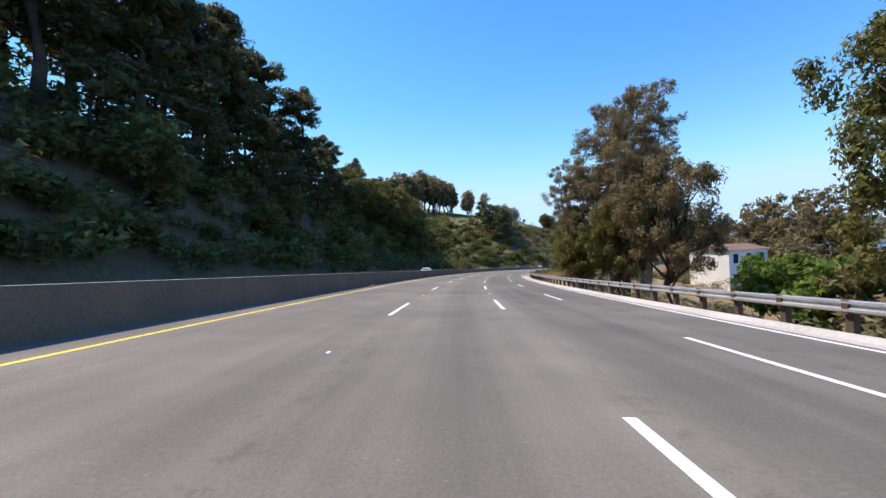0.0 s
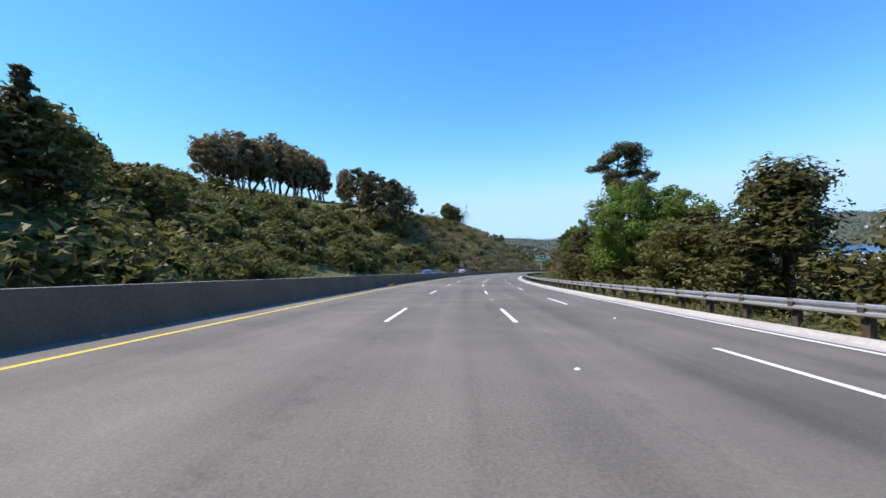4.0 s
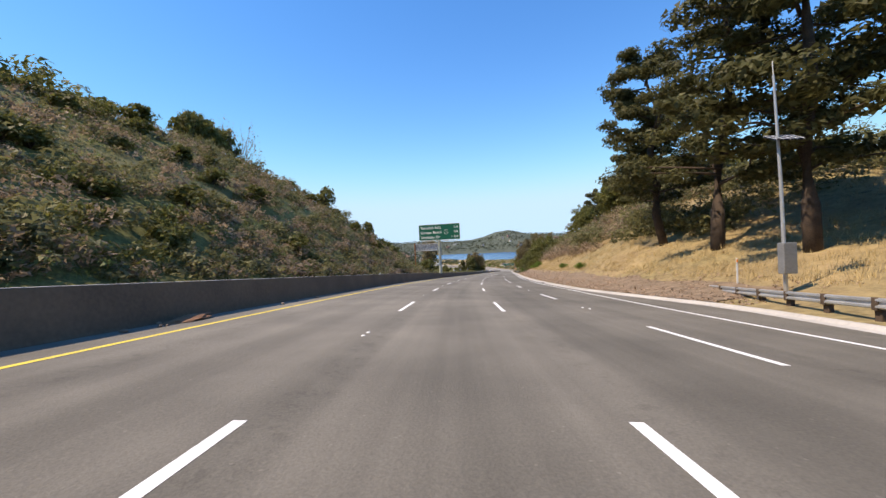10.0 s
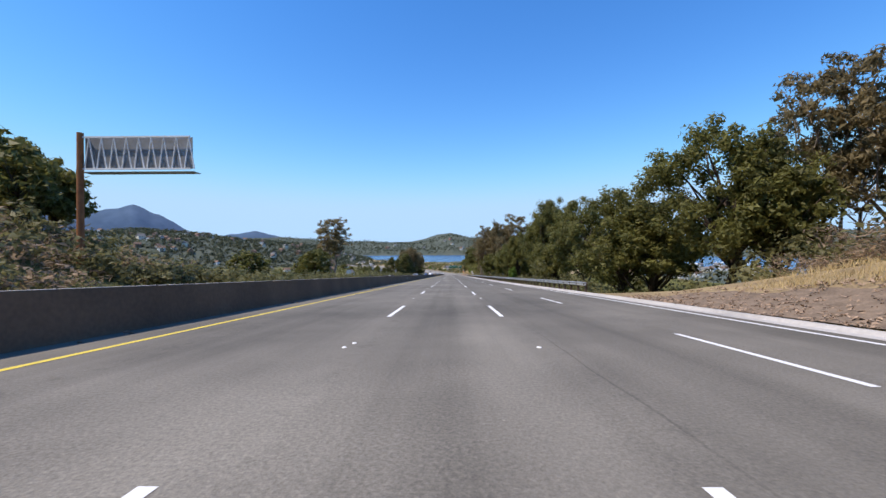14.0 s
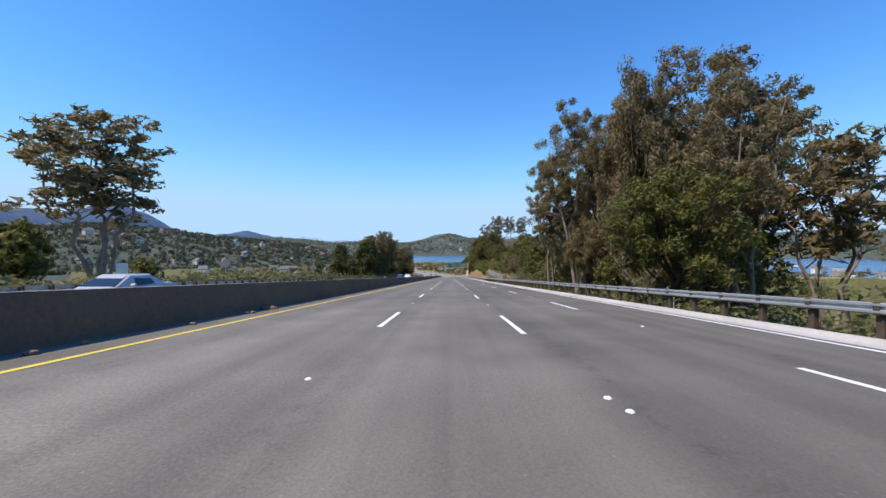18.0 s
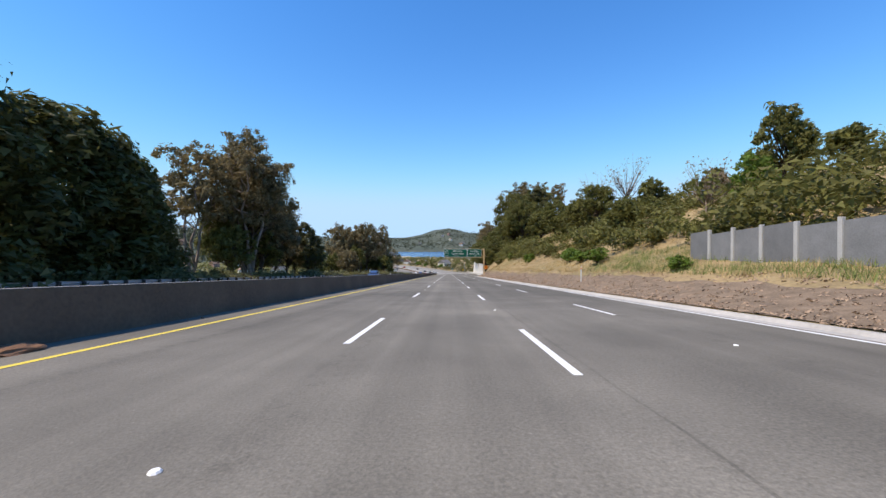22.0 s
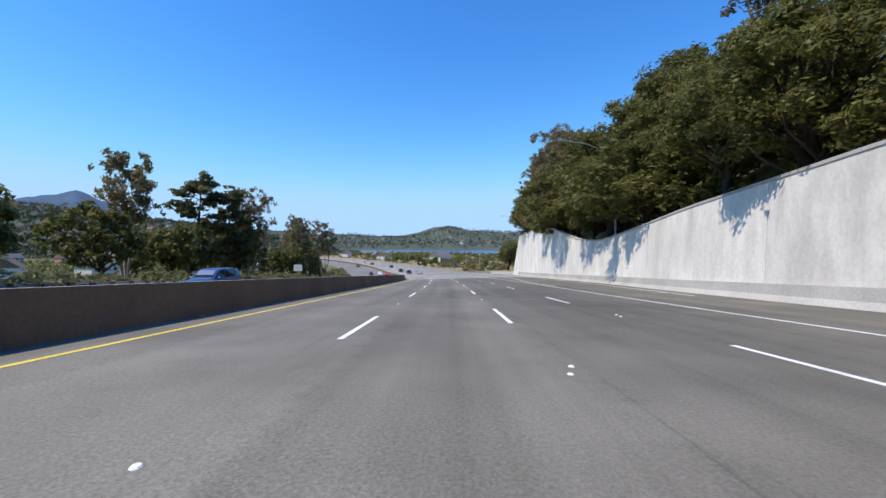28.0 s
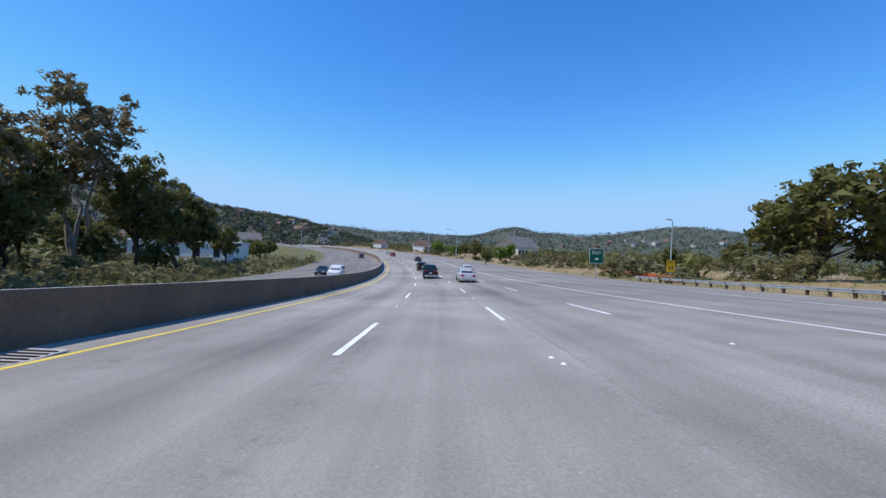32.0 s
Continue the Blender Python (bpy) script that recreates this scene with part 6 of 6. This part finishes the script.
tagged(new("far_woods", quads_mesh("far_woods", leaves(cs, rad, 13, 2.8, wr, 0.8, 0.3, 0.3), leafy("far_leaves", (0.11, 0.12, 0.065), (0.05, 0.062, 0.038)))), "scattered trees over the far hillsides", "woods", kind="stuff")

WALLS = [material("cream_stucco", (0.72, 0.68, 0.58), (0.6, 0.56, 0.48), 0.5, 0.9), material("white_boards", (0.8, 0.79, 0.76), (0.68, 0.67, 0.64), 0.5, 0.9), material("brown_shingles", (0.3, 0.2, 0.14), (0.2, 0.13, 0.09), 0.5, 0.9), material("grey_boards", (0.42, 0.43, 0.43), (0.32, 0.33, 0.33), 0.5, 0.9), material("pink_brick", (0.5, 0.3, 0.24), (0.38, 0.22, 0.18), 0.5, 0.9)]
ROOFS = [material("grey_roof", (0.22, 0.21, 0.2), (0.14, 0.135, 0.13), 0.5, 0.95), material("brown_roof", (0.26, 0.17, 0.12), (0.17, 0.11, 0.08), 0.5, 0.95), material("white_roof", (0.7, 0.7, 0.7), (0.58, 0.58, 0.58), 0.5, 0.9)]
PANE = material("window_glass", (0.03, 0.04, 0.05), (0.02, 0.025, 0.03), 1.0, 0.08, spec=0.6)
HOUSES = {}
HOUSE_WORDS = [("cream stucco house with a pitched grey roof", 0, 0), ("white boarded house with a brown roof", 1, 1), ("brown shingled house among the trees", 2, 1), ("grey boarded house with a grey roof", 3, 0), ("pink brick house with a steep roof", 4, 1), ("long white building with a flat pale roof", 1, 2)]


def house(m, kind, w, d, h, storeys=2, pitch=0.45):
    """A house with its roof and windows, windows on all four sides."""
    label, wi, ri = HOUSE_WORDS[kind]
    ob = thing("house" if kind != 5 else "low_building", m, label, "house" if kind != 5 else "building", "buildings round the bay")
    part("wall", box(w, d, h + 3, 0, 0, h / 2 - 1.5), WALLS[wi], ob)
    bm = bmesh.new()
    if kind == 5:
        box(w + 0.6, d + 0.6, 0.5, 0, 0, h + 0.25, bm=bm)
    else:
        r = d * pitch
        v = [bm.verts.new(c) for c in ((-w / 2 - 0.5, -d / 2 - 0.5, h - 0.1), (w / 2 + 0.5, -d / 2 - 0.5, h - 0.1), (w / 2 + 0.5, d / 2 + 0.5, h - 0.1), (-w / 2 - 0.5, d / 2 + 0.5, h - 0.1), (-w / 2 - 0.5, 0, h + r), (w / 2 + 0.5, 0, h + r))]
        for f in ((0, 1, 5, 4), (2, 3, 4, 5), (0, 4, 3), (1, 2, 5), (0, 3, 2, 1)):
            bm.faces.new([v[i] for i in f])
    part("roof", bm, ROOFS[ri], ob)
    for st in range(storeys):
        z = h * (st + 0.55) / storeys
        for i in range(3 if w < 14 else 6):
            x = -w / 2 + w * (i + 0.5) / (3 if w < 14 else 6)
            for y in (-d / 2 - 0.02, d / 2 + 0.02):
                part("window", box(w * 0.12 if w < 14 else 1.6, 0.06, h / storeys * 0.45, x, y, z), PANE, ob)
    return ob


hr = random.Random(12)
protos = {}
for i in range(150):
    if i < 100:
        th, r = hr.uniform(-62, -17), hr.uniform(820, 1330)
        kind, k = i % 5, hr.uniform(0.8, 1.25)
    elif i < 125:
        th, r = hr.uniform(-14, 30), hr.uniform(2570, 2950)
        kind, k = i % 5, hr.uniform(1.6, 2.4)
    else:
        th, r = hr.uniform(-20, 12), hr.uniform(780, 1090)
        kind, k = 5, hr.uniform(0.5, 1.1)
    p = country(th, r)
    m = Matrix.Translation(p) @ Matrix.Rotation(hr.random() * 6.28, 4, "Z") @ Matrix.Scale(k, 4)
    if kind not in protos:
        protos[kind] = house(m, kind, *((12, 9, 6) if kind < 5 else (34, 16, 6)), 2 if kind < 5 else 1)
    else:
        copy_thing(protos[kind], Matrix.Translation(p) @ Matrix.Rotation(hr.random() * 6.28, 4, "Z") @ Matrix.Scale(k, 4))
# houses close below the road
house(Matrix.Translation(at(101, 53, -3.6)) @ pose(0, 0, 0, 0, 0, 20), 1, 12, 9, 8.6, 2, 0.12)
house(Matrix.Translation(at(306, 58.5, -10.5)) @ pose(0, 0, 0, 0, 0, -50), 4, 8.5, 7.5, 9, 2, 0.6)
house(Matrix.Translation(at(1215, 48, -0.5)) @ pose(0, 0, 0, 0, 0, 10), 0, 14, 10, 6, 1, 0.4)
house(Matrix.Translation(at(1190, -62, -0.8)) @ pose(0, 0, 0, 0, 0, -30), 5, 30, 14, 5, 1)
for s, u, k in ((1290, 30, 1), (1330, 42, 3), (1380, 34, 1), (1420, 52, 5), (1350, -62, 0), (1500, 30, 5), (1450, -70, 1), (1560, 40, 0)):
    copy_thing(protos[k], Matrix.Translation(at(s, u, -0.8)) @ pose(0, 0, 0, 0, 0, s % 90) @ Matrix.Scale(0.9, 4))

# the harbour town on the flats to the right, with its moored boats
tr = random.Random(31)
QUAY = at(199, 0)
for i in range(48):
    a, r = radians(tr.uniform(58, 76)), tr.uniform(880, 1420)
    kind = (0, 1, 3, 5, 1)[i % 5]
    copy_thing(protos[kind], Matrix.Translation((QUAY.x + math.sin(a) * r, QUAY.y + math.cos(a) * r, 2.2)) @ Matrix.Rotation(tr.random() * 6.28, 4, "Z") @ Matrix.Scale(tr.uniform(0.8, 1.2), 4))
HULL = material("white_hull", (0.82, 0.82, 0.8), (0.7, 0.7, 0.69), 1.0, 0.4)
boat = thing("boat", Matrix.Translation(at(420, 420, 0)), "small white moored sailing boat", "boat", "moored boats")
hull = box(3.0, 10.0, 1.4, 0, 0, 0.5, 0.4)
part("hull", hull, HULL, boat)
part("cabin", box(2.0, 4.0, 1.0, 0, -0.5, 1.6, 0.2), HULL, boat)
part("mast", tube([(0, 0.8, 1.0), (0, 0.8, 13.0)], [0.12, 0.06], 6), HULL, boat)
b0 = at(430, 430, 0)
boat.matrix_world = Matrix.Translation((b0.x, b0.y, 0.0))
for i in range(70):
    a, r = radians(tr.uniform(58, 76)), tr.uniform(1430, 1750)
    b0 = Vector((QUAY.x + math.sin(a) * r, QUAY.y + math.cos(a) * r, 0))
    copy_thing(boat, Matrix.Translation((b0.x, b0.y, 0.0)) @ Matrix.Rotation(tr.uniform(-0.4, 0.4), 4, "Z"))
cs2, rad2 = [], []
for i in range(900):
    p, k = land(tr.uniform(150, 700), tr.uniform(45, 265)), tr.uniform(2.5, 6)
    cs2.append((p.x, p.y, p.z + k * 0.5)), rad2.append(k * 0.7)
for i in range(260):
    a, r, k = radians(tr.uniform(54, 80)), tr.uniform(620, 1420), tr.uniform(3, 7)
    cs2.append((QUAY.x + math.sin(a) * r, QUAY.y + math.cos(a) * r, 2.2 + k * 0.5)), rad2.append(k * 0.7)
tagged(new("valley_woods", quads_mesh("valley_woods", leaves(cs2, rad2, 40, 1.0, wr, 0.8, 0.3, 0.3), OAK)), "trees and gardens on the slope down to the bay", "woods", kind="stuff")
cs3, rad3 = [], []
for i in range(1100):
    p, k = land(tr.uniform(1090, 1500), (-tr.uniform(62, 300) if i % 2 else tr.uniform(42, 260))), tr.uniform(2.0, 5.5)
    cs3.append((p.x, p.y, p.z + k * 0.5)), rad3.append(k * 0.7)
tagged(new("plain_woods", quads_mesh("plain_woods", leaves(cs3, rad3, 45, 0.8, wr, 0.8, 0.3, 0.3), OAK)), "trees and bushes on the flat land beyond the far lanes", "woods", kind="stuff")
for i in range(12):
    s, u = tr.uniform(1120, 1480), -tr.uniform(90, 280)
    copy_thing(protos[i % 5], Matrix.Translation(land(s, u)) @ Matrix.Rotation(tr.random() * 6.28, 4, "Z"))


# ---- vehicles on the road ----
GLASS = material("dark_car_glass", (0.02, 0.025, 0.03), (0.015, 0.018, 0.02), 1.0, 0.06, spec=0.6)
TYRE = material("tyre_rubber", (0.025, 0.025, 0.026), (0.015, 0.015, 0.015), 3.0, 0.9)
RIM = material("alloy_rim", (0.55, 0.56, 0.58), (0.4, 0.41, 0.42), 3.0, 0.35, metal=0.8)
TAIL = material("red_tail_lamp", (0.5, 0.02, 0.02), (0.35, 0.01, 0.01), 3.0, 0.25)
LAMP_GLASS = material("clear_lamp", (0.75, 0.76, 0.78), (0.6, 0.6, 0.62), 3.0, 0.15)
PLATE = material("plate_white", (0.75, 0.76, 0.78), (0.65, 0.65, 0.68), 3.0, 0.5)


def paint(name, c):
    return material(name, c, tuple(x * 0.88 for x in c), 0.8, 0.3, spec=0.5, metal=0.15)


SILVER, DARK, WHITE_CAR, BLUE, RED = paint("silver_paint", (0.5, 0.51, 0.52)), paint("black_car_paint", (0.02, 0.02, 0.022)), paint("white_car_paint", (0.75, 0.75, 0.74)), paint("blue_car_paint", (0.04, 0.09, 0.22)), paint("red_car_paint", (0.45, 0.03, 0.03))
# half profiles: y along the car, height of sill, belt and roof, half width at the belt and at the roof
SHAPES = {
    "sedan": [(-2.3, 0.45, 0.72, 0.74, 0.72, 0.6), (-2.2, 0.28, 0.95, 0.98, 0.84, 0.7), (-1.5, 0.24, 1.0, 1.05, 0.88, 0.72), (-0.95, 0.24, 0.98, 1.42, 0.89, 0.62), (0.1, 0.24, 0.96, 1.45, 0.89, 0.63), (0.95, 0.24, 0.94, 1.02, 0.88, 0.74), (1.9, 0.26, 0.78, 0.84, 0.86, 0.7), (2.3, 0.4, 0.6, 0.66, 0.72, 0.58)],
    "wagon": [(-2.3, 0.45, 0.9, 0.95, 0.8, 0.7), (-2.2, 0.3, 1.05, 1.6, 0.9, 0.7), (-1.5, 0.28, 1.06, 1.7, 0.93, 0.72), (-0.2, 0.28, 1.05, 1.72, 0.93, 0.74), (0.5, 0.28, 1.03, 1.62, 0.93, 0.7), (1.1, 0.28, 1.02, 1.1, 0.92, 0.78), (2.0, 0.32, 0.92, 0.98, 0.9, 0.74), (2.35, 0.45, 0.7, 0.76, 0.78, 0.62)],
    "pickup": [(-2.8, 0.5, 1.05, 1.07, 0.95, 0.9), (-2.7, 0.42, 1.1, 1.12, 0.98, 0.93), (-0.9, 0.4, 1.1, 1.14, 0.98, 0.93), (-0.75, 0.4, 1.12, 1.82, 0.98, 0.74), (0.5, 0.4, 1.12, 1.85, 0.98, 0.76), (1.2, 0.4, 1.1, 1.2, 0.98, 0.86), (2.4, 0.42, 1.02, 1.08, 0.96, 0.84), (2.75, 0.5, 0.8, 0.86, 0.86, 0.74)]}


def vehicle(kind, s, u, mat, label, turned=False, wheel=0.33):
    """A car lofted from cross sections, with windows, wheels, lamps and bumpers."""
    rows = SHAPES[kind]
    ob = thing(kind if kind != "wagon" else "estate_car", facing(s, u, 0.0, 180 if turned else 0) @ pose(0, 0, 0, 0, 0, 0), label, "car" if kind != "pickup" else "pickup truck", "vehicles on the motorway")
    bm = bmesh.new()
    rings = []
    for y, sill, belt, roof, wb, wr_ in rows:
        pts = [(-wb * 0.93, sill), (-wb, (sill + belt) / 2), (-wb, belt - 0.06), (-wb * 0.96, belt), (-wr_, roof - 0.05), (-wr_ * 0.8, roof), (wr_ * 0.8, roof), (wr_, roof - 0.05), (wb * 0.96, belt), (wb, belt - 0.06), (wb, (sill + belt) / 2), (wb * 0.93, sill)]
        rings.append([bm.verts.new((x, y, z)) for x, z in pts])
    n = len(rings[0])
    for r, q in zip(rings, rings[1:]):
        for j in range(n):
            bm.faces.new((r[j], r[(j + 1) % n], q[(j + 1) % n], q[j]))
    bm.faces.new(rings[0]), bm.faces.new(rings[-1][::-1])
    bmesh.ops.recalc_face_normals(bm, faces=bm.faces)
    body = part("body", bm, mat, ob)
    for f in body.data.polygons:
        f.use_smooth = False
    # glass: rear and front screens and side lights, a hair proud of the body
    cab = [i for i, r in enumerate(rows) if r[3] - r[2] > 0.3]
    i0, i1 = cab[0], cab[-1]

    def screen(a, b, name, lift):
        (ya, _, _, ra, _, wa), (yb, _, bb, rb, wb2, wb_) = rows[a], rows[b]
        z0, z1 = max(rb, bb) + 0.03, ra - 0.07
        n_ = Vector((0, z1 - z0, ya - yb)).normalized() * lift
        n_ = n_ if n_.z > 0 else -n_
        w0, w1 = wb_ * 0.88, wa * 0.86
        y0 = yb + (ya - yb) * 0.06
        y1 = ya - (ya - yb) * 0.1
        v = [Vector((-w0, y0, z0)), Vector((w0, y0, z0)), Vector((w1, y1, z1)), Vector((-w1, y1, z1))]
        t_ = bmesh.new()
        lo, hi = [t_.verts.new(p - n_ * 0.5) for p in v], [t_.verts.new(p + n_) for p in v]
        t_.faces.new(hi), t_.faces.new(lo[::-1])
        for j in range(4):
            t_.faces.new((lo[j], lo[(j + 1) % 4], hi[(j + 1) % 4], hi[j]))
        bmesh.ops.recalc_face_normals(t_, faces=t_.faces)
        part(name, t_, GLASS, ob)

    screen(i0, i0 - 1, "rear_window", 0.025), screen(i1, i1 + 1, "windscreen", 0.025)
    for side in (-1, 1):
        for a in range(i0, i1):
            (ya, _, ba, ra, wa, ta), (yb, _, bb, rb, wb2, tb) = rows[a], rows[a + 1]
            v = [Vector((side * (wa * 0.96 + 0.012), ya + 0.06, ba + 0.05)), Vector((side * (wb2 * 0.96 + 0.012), yb - 0.06, bb + 0.05)), Vector((side * (tb + 0.02), yb - 0.1, rb - 0.1)), Vector((side * (ta + 0.02), ya + 0.1, ra - 0.1))]
            t_ = bmesh.new()
            f = t_.faces.new([t_.verts.new(p) for p in v])
            ex = bmesh.ops.extrude_face_region(t_, geom=[f])
            for e in ex["geom"]:
                if isinstance(e, bmesh.types.BMVert):
                    e.co.x -= side * 0.03
            bmesh.ops.recalc_face_normals(t_, faces=t_.faces)
            part("side_window", t_, GLASS, ob)
        for y in (rows[0][0] + 0.82, rows[-1][0] - 0.85):
            w = part("wheel", tube([(side * 0.62, y, wheel), (side * 0.66, y, wheel), (side * 0.86, y, wheel), (side * 0.89, y, wheel)], [wheel * 0.9, wheel, wheel, wheel * 0.9], 16), TYRE, ob)
            part("rim", tube([(side * 0.87, y, wheel), (side * 0.9, y, wheel)], [wheel * 0.62, wheel * 0.55], 12), RIM, w)
        yb, yf = rows[0][0], rows[-1][0]
        part("tail_lamp", box(0.3, 0.1, 0.2 if kind == "sedan" else 0.4, side * 0.62, yb + 0.05, 0.84 if kind == "sedan" else 0.95, 0.02), TAIL, ob)
        part("head_lamp", box(0.34, 0.12, 0.14, side * 0.56, yf - 0.06, 0.62 if kind == "sedan" else 0.78, 0.02), LAMP_GLASS, ob)
        part("mirror", box(0.2, 0.1, 0.13, side * (rows[i1][4] + 0.06), rows[i1][0] + 0.25, rows[i1][2] + 0.08, 0.02), mat, ob)
    part("rear_bumper", box(1.6, 0.16, 0.24, 0, rows[0][0] - 0.02, 0.48, 0.04), mat if kind != "pickup" else RIM, ob)
    part("front_bumper", box(1.6, 0.16, 0.24, 0, rows[-1][0] - 0.02, 0.42, 0.04), mat, ob)
    part("number_plate", box(0.32, 0.02, 0.15, 0, rows[0][0] - 0.012, 0.72 if kind == "sedan" else 0.85), PLATE, ob)
    return ob


vehicle("sedan", 1112, 3.75, SILVER, "silver saloon car ahead in the next lane")
vehicle("pickup", 1122, 0.15, DARK, "black pickup truck ahead on the motorway", wheel=0.38)
vehicle("wagon", 1147, 0.2, DARK, "dark estate car further down the motorway")
vehicle("sedan", 1136, 7.4, SILVER, "pale saloon car in the outer lane")
vehicle("sedan", 81, -12.2, WHITE_CAR, "white car behind the median barrier", True)
vehicle("wagon", 221, -13.0, BLUE, "blue estate car behind the median barrier", True)
vehicle("sedan", 243.5, -16, BLUE, "dark blue saloon behind the median barrier", True)
vehicle("wagon", 267, -13, SILVER, "grey estate car behind the median barrier", True)
vehicle("wagon", 277, -17, DARK, "dark estate car behind the median barrier", True)
vehicle("sedan", 616, -13, SILVER, "grey blue saloon behind the median barrier", True)
vehicle("pickup", 725, -13, WHITE_CAR, "white truck behind the median barrier", True)
vehicle("wagon", 733, -16.5, BLUE, "bright blue estate car behind the median barrier", True)
vehicle("wagon", 822, -16.5, BLUE, "dark blue estate car behind the median barrier", True)
vehicle("wagon", 964, -16.5, BLUE, "dark blue estate car behind the median barrier", True)
vehicle("wagon", 1064, -13, RED, "red estate car behind the median barrier", True)
vehicle("wagon", 1126, -13, WHITE_CAR, "white estate car behind the median barrier", True)
vehicle("sedan", 1134, -16.5, DARK, "dark saloon behind the median barrier", True)
vehicle("wagon", 1215, -13, DARK, "dark estate car far along the road", True)
vehicle("sedan", 1190, 3.7, DARK, "dark saloon far along the motorway")
vehicle("wagon", 1230, 0.2, RED, "red estate car far along the motorway")
vehicle("sedan", 1265, 4, SILVER, "silver saloon far along the motorway")
